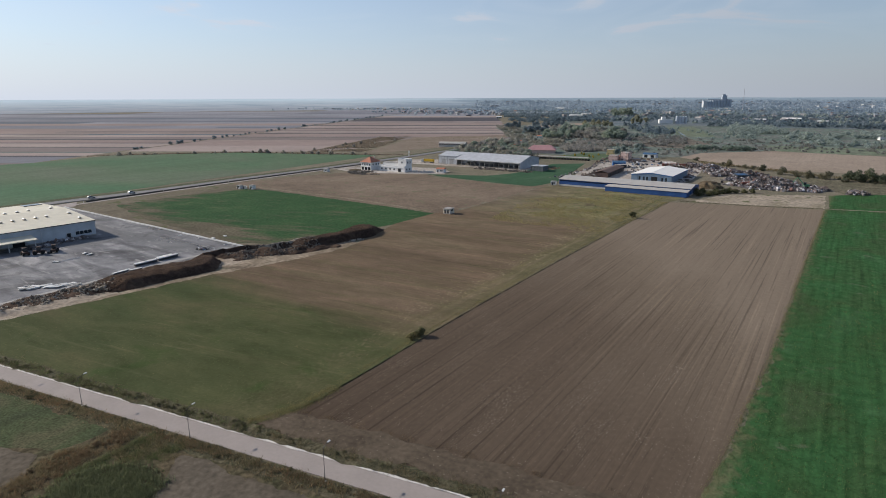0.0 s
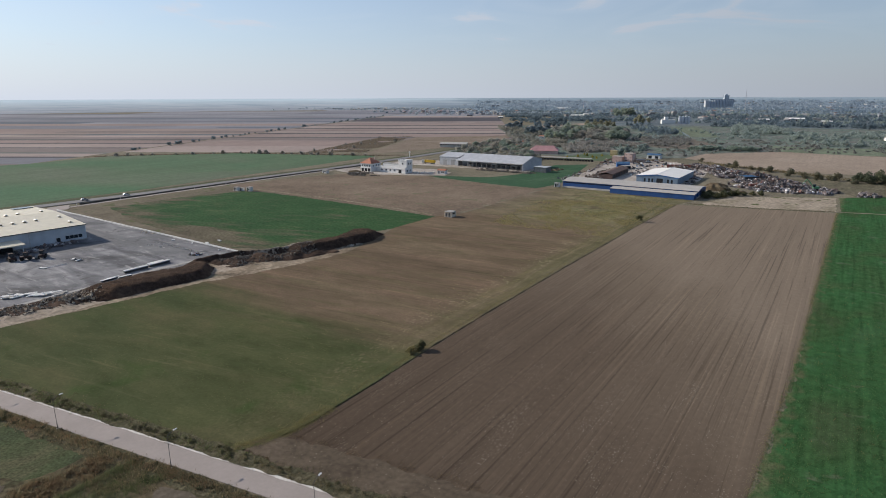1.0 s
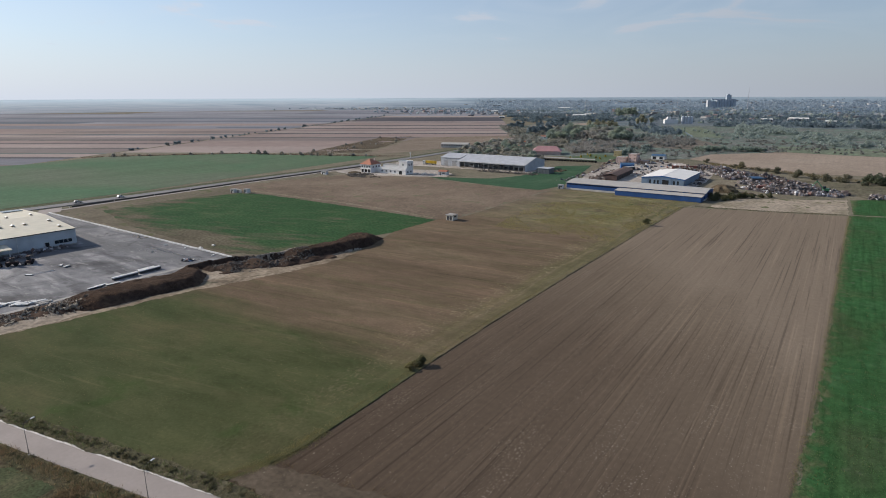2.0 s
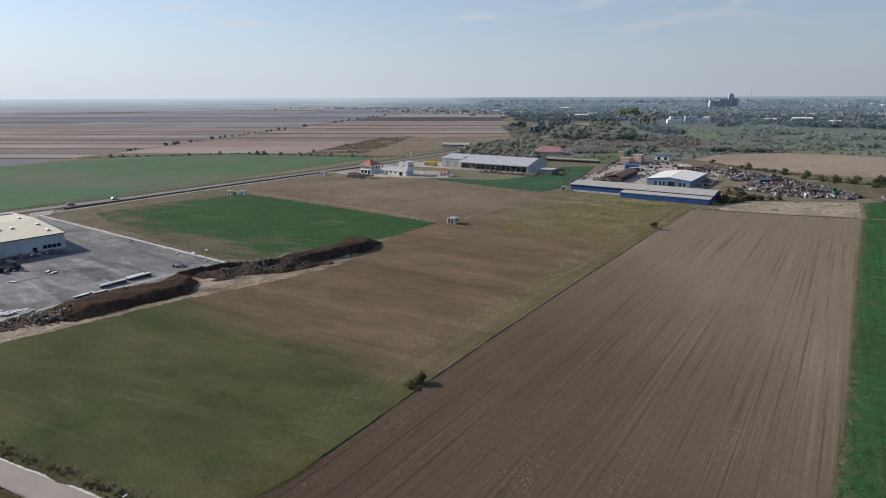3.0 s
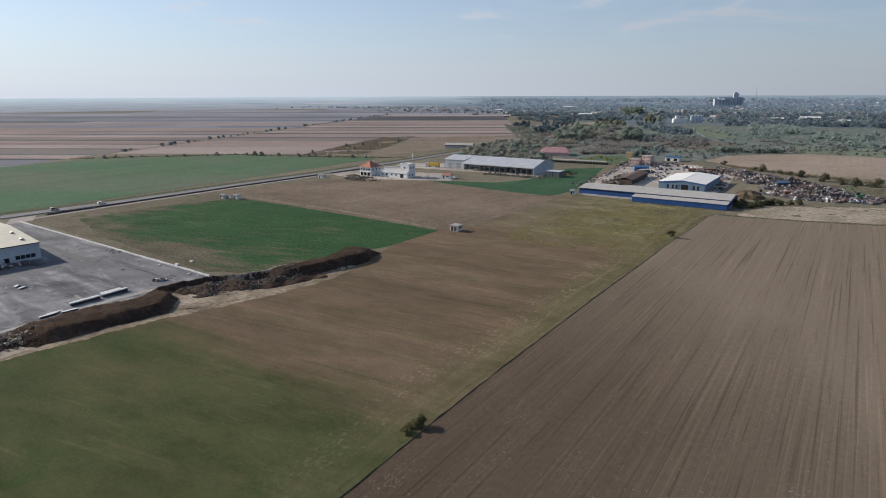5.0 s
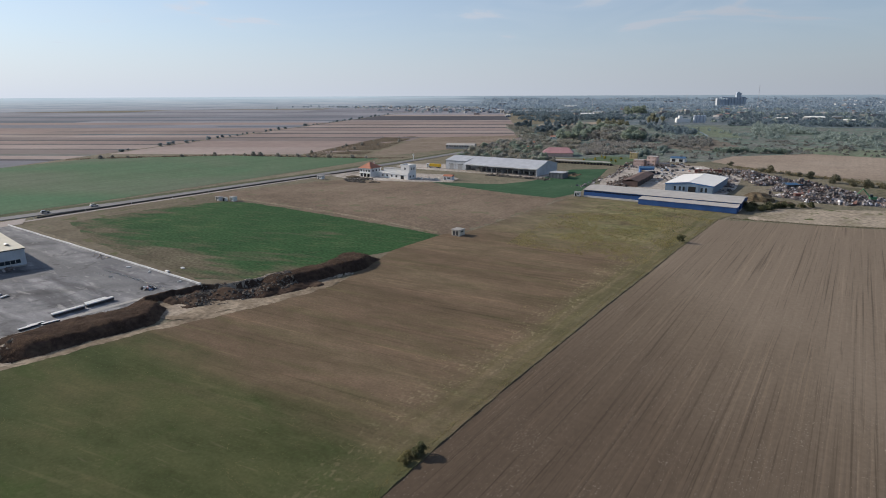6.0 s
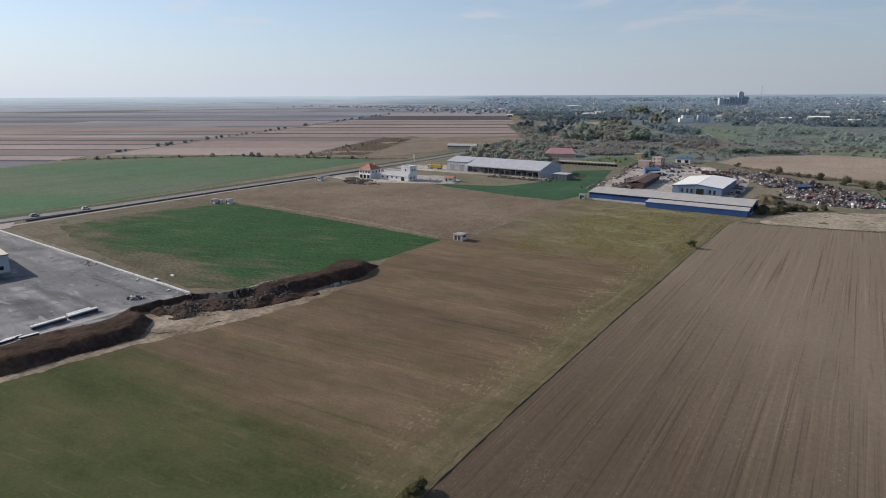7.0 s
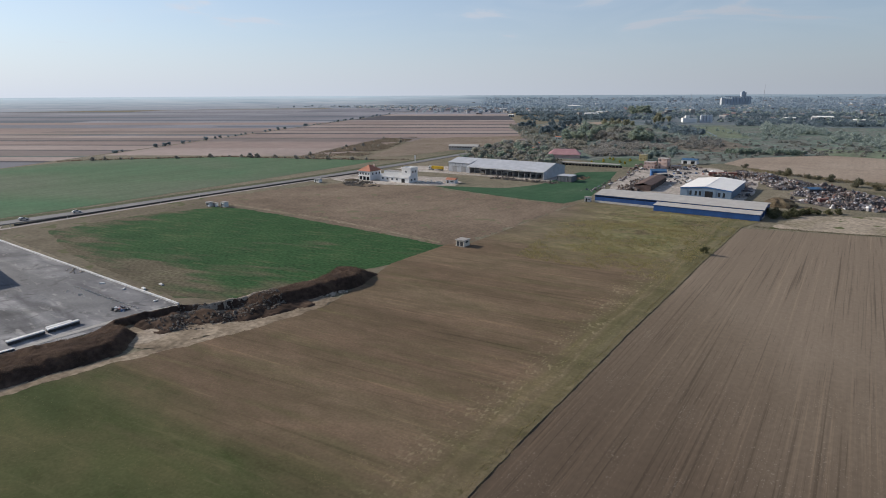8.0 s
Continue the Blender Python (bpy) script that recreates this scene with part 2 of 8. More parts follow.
# built surfaces
M["road"] = plain("pale_concrete_road", (0.36, 0.31, 0.28), (0.30, 0.26, 0.235), 0.15, 1.5, 0.9)
M["kerb"] = plain("limewashed_kerb", (0.72, 0.68, 0.62), None, 0.8, 5, 0.9)
M["asphalt"] = plain("worn_asphalt", (0.215, 0.208, 0.205), (0.165, 0.160, 0.158), 0.1, 1.2, 0.9)
M["white"] = plain("white_render", (0.82, 0.81, 0.79), (0.72, 0.71, 0.69), 0.3, 2, 0.85)
M["cream_roof"] = ribbed("cream_roof_sheet", (0.70, 0.64, 0.50), 0.9, 1, 0.6, 0.0, (0.6, 0.55, 0.43))
M["white_roof"] = ribbed("white_roof_sheet", (0.86, 0.835, 0.785), 0.9, 0, 0.6, 0.0, (0.79, 0.765, 0.715))
M["panel_blue_white"] = ribbed("pale_wall_panel", (0.60, 0.64, 0.68), 1.1, 1, 0.6)
M["grey_roof"] = ribbed("galvanised_roof", (0.50, 0.51, 0.53), 0.8, 0, 0.5, 0.0)
M["grey_wall"] = ribbed("grey_wall_sheet", (0.54, 0.56, 0.59), 0.8, 0, 0.6)
M["old_roof"] = ribbed("weathered_roof_sheet", (0.46, 0.435, 0.405), 0.9, 0, 0.8, 0.0, (0.36, 0.34, 0.315))
M["blue"] = ribbed("blue_wall_sheet", (0.03, 0.095, 0.28), 0.5, 0, 0.5, 0.0, (0.024, 0.07, 0.20))
M["blue_trim"] = plain("blue_trim", (0.05, 0.16, 0.40), None, 0.5, 3, 0.5)
M["concrete"] = plain("bare_concrete", (0.40, 0.38, 0.35), None, 0.4, 3)
M["beige"] = plain("cream_render", (0.80, 0.73, 0.61), None, 0.5, 3)
M["tile"] = plain("orange_roof_tile", (0.46, 0.20, 0.13), (0.38, 0.16, 0.10), 0.5, 3, 0.8)
M["red_roof"] = plain("faded_red_roof", (0.45, 0.255, 0.255), (0.34, 0.19, 0.195), 0.2, 2, 0.8)
M["brick"] = plain("raw_brick_wall", (0.70, 0.53, 0.48), (0.58, 0.42, 0.37), 0.4, 3, 0.9)
M["rust"] = plain("rusty_iron", (0.17, 0.115, 0.10), (0.10, 0.07, 0.06), 0.5, 3, 0.9)
M["rust_dark"] = plain("dark_rusty_machine", (0.075, 0.042, 0.036), (0.05, 0.034, 0.03), 0.5, 3, 0.8)
M["rust_red"] = plain("red_oxide_paint", (0.26, 0.10, 0.08), (0.18, 0.085, 0.07), 0.4, 3, 0.8)
# near-black tone that stands in for the shade inside openings
M["dark"] = plain("dark_opening", (0.02, 0.022, 0.025), None, 0.5, 2, 0.6)
M["glass"] = plain("dark_window_glass", (0.03, 0.04, 0.05), None, 0.5, 2, 0.15, 0.0, 0.5, 0)
M["metal"] = plain("galvanised_steel", (0.45, 0.45, 0.45), None, 2, 8, 0.45, 0.6)
M["wood"] = plain("weathered_timber", (0.20, 0.15, 0.10), None, 1, 6)
M["bark"] = plain("tree_bark", (0.09, 0.07, 0.05), None, 2, 8, 1.0)
M["yellow"] = plain("yellow_tarpaulin", (0.62, 0.40, 0.03), None, 0.5, 3, 0.6)
M["paint_white"] = plain("white_vehicle_paint", (0.75, 0.75, 0.74), None, 0.6, 3, 0.35, 0.0, 0.5, 0)
M["paint_silver"] = plain("silver_vehicle_paint", (0.42, 0.43, 0.45), None, 0.6, 3, 0.35, 0.4, 0.5, 0)
M["paint_dark"] = plain("dark_vehicle_paint", (0.05, 0.055, 0.065), None, 0.6, 3, 0.35, 0.1, 0.5, 0)
M["rubber"] = plain("tyre_rubber", (0.02, 0.02, 0.02), None, 2, 8)
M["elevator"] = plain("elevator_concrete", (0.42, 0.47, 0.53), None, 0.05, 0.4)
M["stone"] = plain("pale_rubble_stone", (0.54, 0.47, 0.39), (0.36, 0.305, 0.24), 0.5, 3, 1.0, per_object=0.2)
# plants
# six far foliage tones, paled to stand in for haze
M["leaf"] = leafy("broad_leaves", [(0.223, 0.278, 0.236), (0.284, 0.339, 0.283), (0.344, 0.396, 0.335)])
M["leaf_autumn"] = leafy("autumn_leaves", [(0.314, 0.332, 0.296), (0.370, 0.368, 0.323), (0.359, 0.344, 0.330), (0.306, 0.347, 0.302)])
M["belt_mix"] = leafy("mixed_scrub_leaves", [(0.228, 0.241, 0.196), (0.279, 0.269, 0.230), (0.302, 0.274, 0.249), (0.245, 0.269, 0.218)])
M["leaf_ochre"] = leafy("ochre_leaves", [(0.290, 0.290, 0.215), (0.330, 0.315, 0.222), (0.300, 0.315, 0.235)])
M["leaf_grey"] = leafy("willow_leaves", [(0.233, 0.288, 0.280), (0.281, 0.338, 0.324), (0.325, 0.383, 0.366)])
M["twig"] = leafy("bare_brown_scrub", [(0.250, 0.244, 0.229), (0.290, 0.281, 0.261), (0.331, 0.320, 0.299)])
M["weed"] = leafy("dry_weeds", [(0.115, 0.112, 0.062), (0.145, 0.130, 0.076), (0.180, 0.148, 0.094), (0.22, 0.18, 0.12)])
M["weed_green"] = leafy("green_weeds", [(0.078, 0.105, 0.046), (0.108, 0.135, 0.056), (0.165, 0.165, 0.082)])
M["shrub_dark"] = leafy("dark_brambles", [(0.085, 0.105, 0.056), (0.112, 0.130, 0.070), (0.150, 0.155, 0.092)])
M["verge_leaf"] = leafy("verge_shrub_leaves", [(0.080, 0.084, 0.048), (0.110, 0.108, 0.064), (0.145, 0.132, 0.082)])
M["weed_rust"] = leafy("russet_weeds", [(0.190, 0.126, 0.074), (0.225, 0.150, 0.088), (0.165, 0.130, 0.080), (0.24, 0.185, 0.12)])
M["weed_straw"] = leafy("dry_straw", [(0.24, 0.215, 0.10), (0.32, 0.275, 0.145), (0.20, 0.195, 0.085)])
M["weed_pale"] = leafy("straw_tussocks", [(0.168, 0.147, 0.07), (0.224, 0.189, 0.091), (0.14, 0.14, 0.056)])
M["scrap"] = island("mixed_scrap", [(0.16, 0.152, 0.158), (0.10, 0.093, 0.096), (0.19, 0.130, 0.108), (0.28, 0.275, 0.285), (0.07, 0.068, 0.072), (0.15, 0.16, 0.19), (0.22, 0.19, 0.17), (0.14, 0.125, 0.122), (0.66, 0.65, 0.64), (0.17, 0.14, 0.125), (0.20, 0.108, 0.09), (0.20, 0.19, 0.195), (0.44, 0.43, 0.43), (0.12, 0.11, 0.115), (0.09, 0.084, 0.083), (0.16, 0.128, 0.115), (0.09, 0.09, 0.10), (0.19, 0.16, 0.145), (0.13, 0.118, 0.12), (0.08, 0.074, 0.078), (0.26, 0.25, 0.255), (0.15, 0.118, 0.108)], 0.6, 0.0, 0.16)
# tones of the far strips; the last three hold painted bluish haze
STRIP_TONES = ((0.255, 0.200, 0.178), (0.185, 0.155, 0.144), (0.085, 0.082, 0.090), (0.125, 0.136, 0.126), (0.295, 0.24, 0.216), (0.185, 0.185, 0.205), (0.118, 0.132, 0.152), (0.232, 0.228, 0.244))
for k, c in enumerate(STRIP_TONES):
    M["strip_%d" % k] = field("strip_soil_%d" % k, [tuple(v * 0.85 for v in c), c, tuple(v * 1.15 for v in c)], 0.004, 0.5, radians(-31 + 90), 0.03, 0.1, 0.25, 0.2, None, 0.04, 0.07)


def far_land():
    """Banded farmland with haze put into its colour and glow, and a darker wooded and built-up stretch to the north."""
    m, n, l, b = shader("far_farmland_haze", 1.0, 0.0, 0.05)
    co, sep = n.new("ShaderNodeTexCoord"), n.new("ShaderNodeSeparateXYZ")
    l.new(co.outputs["Object"], sep.inputs[0])
    bands = slanted(n, l, 0.0065, 5.0, radians(31), 5, 0.25)
    way = maths(n, l, "DIVIDE", sep.outputs["X"], sep.outputs["Y"])
    lot = noise_at(n, l, 0.0022, (1, 1, 1), 0, 4)
    way = maths(n, l, "ADD", way, maths(n, l, "MULTIPLY", maths(n, l, "SUBTRACT", lot, 0.5), 0.5))
    town = ramp(n, l, maths(n, l, "ADD", way, 1.0), [(0.14, (0, 0, 0)), (0.40, (1, 1, 1))])
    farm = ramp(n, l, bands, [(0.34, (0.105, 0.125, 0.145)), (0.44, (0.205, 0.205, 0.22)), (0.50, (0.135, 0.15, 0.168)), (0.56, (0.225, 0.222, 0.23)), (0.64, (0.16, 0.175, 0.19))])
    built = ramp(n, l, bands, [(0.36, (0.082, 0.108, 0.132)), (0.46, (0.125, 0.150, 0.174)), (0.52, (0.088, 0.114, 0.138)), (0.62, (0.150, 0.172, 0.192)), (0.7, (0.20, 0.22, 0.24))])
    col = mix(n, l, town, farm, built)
    # painted haze: grows paler and bluer with distance
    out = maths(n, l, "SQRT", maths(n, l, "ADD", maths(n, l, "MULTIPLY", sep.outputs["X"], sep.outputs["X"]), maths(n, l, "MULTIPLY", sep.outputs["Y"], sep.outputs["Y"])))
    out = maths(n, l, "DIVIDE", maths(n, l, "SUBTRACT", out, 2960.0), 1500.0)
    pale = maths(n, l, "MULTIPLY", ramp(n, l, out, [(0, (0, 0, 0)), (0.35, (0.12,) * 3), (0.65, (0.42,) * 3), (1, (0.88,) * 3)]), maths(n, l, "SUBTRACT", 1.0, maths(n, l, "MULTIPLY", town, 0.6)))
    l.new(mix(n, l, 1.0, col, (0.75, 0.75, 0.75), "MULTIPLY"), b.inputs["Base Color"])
    # the haze is given off as emission, the land itself is no lamp
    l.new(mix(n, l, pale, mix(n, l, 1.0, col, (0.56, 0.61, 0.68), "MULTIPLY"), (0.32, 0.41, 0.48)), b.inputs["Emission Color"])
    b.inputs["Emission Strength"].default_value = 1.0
    return m


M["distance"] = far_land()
# garden tones blued with painted distance haze
M["town_land"] = field("hazed_town_gardens", [(0.095, 0.123, 0.132), (0.124, 0.152, 0.160), (0.149, 0.165, 0.177), (0.104, 0.132, 0.139)], 0.006, 0.3, 0.5, 0.1, 0.12, 0.4, 0.5, None, 0.05, 0.4)
M["verge"] = field("dry_verge", [(0.075, 0.085, 0.048), (0.10, 0.10, 0.06)], 0.05, 0.2, 0, 0.5, 1.5)
M["grass_rough"] = field("rough_grass", [(0.048, 0.058, 0.032), (0.06, 0.074, 0.036), (0.088, 0.084, 0.048)], 0.09, 0.2, 0, 0.8, 2.0, 0.4, 0.8)


def meadow_mix():
    """Green grass at the near end, dry brown further up, trodden grass and straw along the cut edge."""
    m, n, l, b = shader("patchy_meadow", 1.0, 0.0, 0.05)
    co, sep = n.new("ShaderNodeTexCoord"), n.new("ShaderNodeSeparateXYZ")
    l.new(co.outputs["Object"], sep.inputs[0])
    TURN = radians(6)
    broad = noise_at(n, l, 0.022, (1, 1, 1), 0, 5, 0.8)
    rows_ = slanted(n, l, 0.16, 10.0, TURN, 5, 0.3)
    fine = noise_at(n, l, 1.5, (1, 1, 1), 0, 6)
    mid = noise_at(n, l, 0.35, (0.6, 1, 1), 0, 6, 0.4)
    green = ramp(n, l, noise_at(n, l, 0.05, (0.4, 1, 1), 0, 6, 0.5), [(0.3, (0.051, 0.065, 0.027)), (0.5, (0.068, 0.075, 0.033)), (0.62, (0.083, 0.080, 0.039)), (0.75, (0.097, 0.084, 0.047))])
    lush = noise_at(n, l, 0.09, (0.7, 1, 1), 0, 5, 0.6)
    green = mix(n, l, ramp(n, l, lush, [(0.58, (0, 0, 0)), (0.70, (0.7,) * 3)]), green, (0.040, 0.066, 0.020))
    lane_row = slanted(n, l, 0.5, 16.0, radians(10), 5, 0.2)
    thread = noise_at(n, l, 0.03, (1, 1, 1), 0, 3)
    lane_row = maths(n, l, "ADD", lane_row, maths(n, l, "MULTIPLY", maths(n, l, "SUBTRACT", thread, 0.5), 0.3))
    green = mix(n, l, ramp(n, l, lane_row, [(0.60, (0, 0, 0)), (0.75, (0.38,) * 3)]), green, (0.130, 0.124, 0.064))
    brown = ramp(n, l, noise_at(n, l, 0.04, (0.25, 1, 1), 0, 5), [(0.3, (0.112, 0.081, 0.054)), (0.5, (0.138, 0.100, 0.067)), (0.75, (0.160, 0.123, 0.080))])
    olive = slanted(n, l, 0.22, 9.0, TURN, 7, 0.4)
    brown = mix(n, l, ramp(n, l, olive, [(0.52, (0, 0, 0)), (0.66, (0.5,) * 3)]), brown, (0.122, 0.104, 0.058))
    # drill lines: thin pale and dark strokes, each tens of metres long
    stroke = slanted(n, l, 0.75, 45.0, TURN, 4, 0.15)
    brown = mix(n, l, 1.0, brown, ramp(n, l, stroke, [(0.32, (0.80,) * 3), (0.43, (1,) * 3), (0.58, (1,) * 3), (0.68, (1.18, 1.17, 1.13))]), "MULTIPLY")
    # how far up the field, with a slanting and ragged border
    up = maths(n, l, "ADD", sep.outputs["Y"], maths(n, l, "MULTIPLY", maths(n, l, "SUBTRACT", broad, 0.5), 26.0))
    up = maths(n, l, "ADD", up, maths(n, l, "MULTIPLY", maths(n, l, "SUBTRACT", rows_, 0.5), 24.0))
    t = maths(n, l, "DIVIDE", maths(n, l, "SUBTRACT", up, 109.0), 17.0)
    col = mix(n, l, ramp(n, l, t, [(0, (0, 0, 0)), (1, (1, 1, 1))]), green, brown)
    # tussocky grass again at the far end
    t2 = maths(n, l, "DIVIDE", maths(n, l, "SUBTRACT", up, 262.0), 46.0)
    tuss = ramp(n, l, noise_at(n, l, 0.12, (0.6, 1, 1), 0, 7, 0.6), [(0.34, (0.122, 0.098, 0.063)), (0.43, (0.158, 0.134, 0.078)), (0.52, (0.150, 0.144, 0.072)), (0.60, (0.186, 0.168, 0.092)), (0.70, (0.245, 0.212, 0.130))])
    bushy = noise_at(n, l, 0.5, (0.7, 1, 1), 0, 4, 0.3)
    tuss = mix(n, l, 1.0, tuss, ramp(n, l, bushy, [(0.36, (0.72, 0.76, 0.66)), (0.5, (1,) * 3), (0.66, (1.22, 1.18, 1.1))]), "MULTIPLY")
    # next to the bare field the tussocks thin out into its brown
    inner = maths(n, l, "ADD", sep.outputs["X"], maths(n, l, "MULTIPLY", maths(n, l, "SUBTRACT", broad, 0.5), 60.0))
    inner = ramp(n, l, maths(n, l, "DIVIDE", maths(n, l, "ADD", inner, 184.0), 52.0), [(0.0, (0, 0, 0)), (1.0, (1, 1, 1))])
    plain_end = ramp(n, l, noise_at(n, l, 0.05, (0.5, 1, 1), 0, 6), [(0.3, (0.128, 0.097, 0.070)), (0.7, (0.178, 0.141, 0.103))])
    col = mix(n, l, ramp(n, l, t2, [(0, (0, 0, 0)), (1, (1, 1, 1))]), col, mix(n, l, inner, plain_end, tuss))
    # worn strokes and wisps of straw, in patches
    wisp = slanted(n, l, 1.3, 9.0, TURN, 5, 0.15)
    where = noise_at(n, l, 0.035, (1, 1, 1), 0, 3)
    wisp = maths(n, l, "ADD", wisp, maths(n, l, "MULTIPLY", maths(n, l, "SUBTRACT", where, 0.5), 0.5))
    col = mix(n, l, ramp(n, l, wisp, [(0.66, (0, 0, 0)), (0.78, (0.26,) * 3)]), col, (0.160, 0.138, 0.085))
    # a trodden strip runs along the cut edge: tufty green at the rim, a pale wheel track, then scattered straw
    line = noise_at(n, l, 0.55, (1, 0.07, 1), 0, 5, 0.2)
    loose = noise_at(n, l, 0.06, (1, 0.5, 1), 0, 4)
    s = maths(n, l, "ADD", sep.outputs["X"], maths(n, l, "MULTIPLY", maths(n, l, "SUBTRACT", line, 0.5), 5.0))
    s = maths(n, l, "ADD", s, maths(n, l, "MULTIPLY", maths(n, l, "SUBTRACT", loose, 0.5), 9.0))
    s = maths(n, l, "DIVIDE", maths(n, l, "ADD", s, 106.0), 18.0)
    edge = ramp(n, l, s, [(0.0, (0.128, 0.104, 0.066)), (0.40, (0.140, 0.114, 0.070)), (0.56, (0.122, 0.108, 0.056)), (0.68, (0.155, 0.130, 0.078)), (0.76, (0.106, 0.099, 0.050)), (0.88, (0.118, 0.110, 0.059)), (1.0, (0.135, 0.122, 0.074))])
    edge = mix(n, l, 1.0, edge, ramp(n, l, line, [(0.34, (0.86,) * 3), (0.5, (1,) * 3), (0.68, (1.14, 1.12, 1.08))]), "MULTIPLY")
    reach = ramp(n, l, maths(n, l, "DIVIDE", maths(n, l, "SUBTRACT", sep.outputs["Y"], 85.0), 110.0), [(0.0, (0.10,) * 3), (0.35, (0.5,) * 3), (1.0, (1, 1, 1))])
    col = mix(n, l, maths(n, l, "MULTIPLY", ramp(n, l, s, [(0.18, (0, 0, 0)), (0.55, (0.8,) * 3)]), reach), col, edge)
    bits = noise_at(n, l, 1.1, (1, 0.6, 1), 0, 3, 0.4)
    near_edge = maths(n, l, "MULTIPLY", ramp(n, l, s, [(0.0, (0, 0, 0)), (0.3, (1, 1, 1)), (0.62, (1, 1, 1)), (0.75, (0.2,) * 3)]), reach)
    bits = maths(n, l, "ADD", bits, maths(n, l, "MULTIPLY", maths(n, l, "SUBTRACT", noise_at(n, l, 0.12, (1, 1, 1), 0, 3), 0.5), 0.4))
    col = mix(n, l, maths(n, l, "MULTIPLY", ramp(n, l, bits, [(0.57, (0, 0, 0)), (0.68, (0.85,) * 3)]), near_edge), col, (0.250, 0.210, 0.130))
    col = mix(n, l, 1.0, col, ramp(n, l, mid, [(0.3, (0.91, 0.92, 0.90)), (0.7, (1.09, 1.08, 1.09))]), "MULTIPLY")
    blot = slanted(n, l, 0.11, 2.5, TURN, 6, 0.6)
    col = mix(n, l, 1.0, col, ramp(n, l, blot, [(0.34, (0.83, 0.86, 0.82)), (0.5, (1,) * 3), (0.68, (1.16, 1.12, 1.13))]), "MULTIPLY")
    col = mix(n, l, 1.0, col, ramp(n, l, fine, [(0.32, (0.89,) * 3), (0.68, (1.11,) * 3)]), "MULTIPLY")
    l.new(col, b.inputs["Base Color"])
    bumped(n, l, b, fine, 0.35, 0.1)
    return m


M["grass"] = meadow_mix()


def ploughed():
    """Ploughed soil: moist and dark near the lane, drier and paler up the field, with scattered long furrow strokes."""
    m, n, l, b = shader("ploughed_soil", 1.0, 0.0, 0.05)
    co, sep = n.new("ShaderNodeTexCoord"), n.new("ShaderNodeSeparateXYZ")
    l.new(co.outputs["Object"], sep.inputs[0])
    broad = noise_at(n, l, 0.02, (1, 0.5, 1), 0, 6, 0.5)
    wide = noise_at(n, l, 0.16, (1, 0.006, 1), 0, 3)
    furrow = noise_at(n, l, 1.25, (1, 0.007, 1), 0, 2)
    short = noise_at(n, l, 2.4, (1, 0.015, 1), 0, 2)
    worked = noise_at(n, l, 0.045, (1, 0.5, 1), 0, 4, 0.6)
    fine = noise_at(n, l, 0.9, (1, 0.7, 1), 0, 7)
    dry = maths(n, l, "ADD", maths(n, l, "DIVIDE", maths(n, l, "SUBTRACT", sep.outputs["Y"], 60.0), 185.0), maths(n, l, "DIVIDE", maths(n, l, "ADD", sep.outputs["X"], 62.0), 160.0))
    dry = maths(n, l, "ADD", dry, maths(n, l, "MULTIPLY", maths(n, l, "SUBTRACT", broad, 0.5), 0.9))
    col = ramp(n, l, dry, [(0.0, (0.077, 0.056, 0.040)), (0.4, (0.105, 0.079, 0.057)), (0.75, (0.152, 0.118, 0.086)), (1.0, (0.190, 0.150, 0.112))])
    col = mix(n, l, 1.0, col, ramp(n, l, wide, [(0.3, (0.93,) * 3), (0.7, (1.07,) * 3)]), "MULTIPLY")
    dark = ramp(n, l, furrow, [(0.30, (0.64,) * 3), (0.41, (0.97,) * 3), (0.59, (1.0,) * 3), (0.72, (1.22, 1.20, 1.17))])
    thin = ramp(n, l, short, [(0.29, (0.74,) * 3), (0.39, (1.0,) * 3), (0.61, (1.0,) * 3), (0.72, (1.14,) * 3)])
    lines = mix(n, l, 1.0, dark, thin, "MULTIPLY")
    col = mix(n, l, ramp(n, l, worked, [(0.36, (0.7,) * 3), (0.54, (1,) * 3)]), col, mix(n, l, 1.0, col, lines, "MULTIPLY"))
    col = mix(n, l, 1.0, col, ramp(n, l, fine, [(0.32, (0.93,) * 3), (0.68, (1.07,) * 3)]), "MULTIPLY")
    spots = noise_at(n, l, 2.6, (1, 0.7, 1), 0, 2)
    spots = maths(n, l, "ADD", spots, maths(n, l, "MULTIPLY", maths(n, l, "SUBTRACT", noise_at(n, l, 0.16, (1, 0.4, 1), 0, 4), 0.5), 0.45))
    col = mix(n, l, ramp(n, l, spots, [(0.66, (0, 0, 0)), (0.75, (0.75,) * 3)]), col, (0.235, 0.198, 0.155))
    l.new(col, b.inputs["Base Color"])
    bumped(n, l, b, fine, 0.3, 0.1)
    return m


M["plough"] = ploughed()


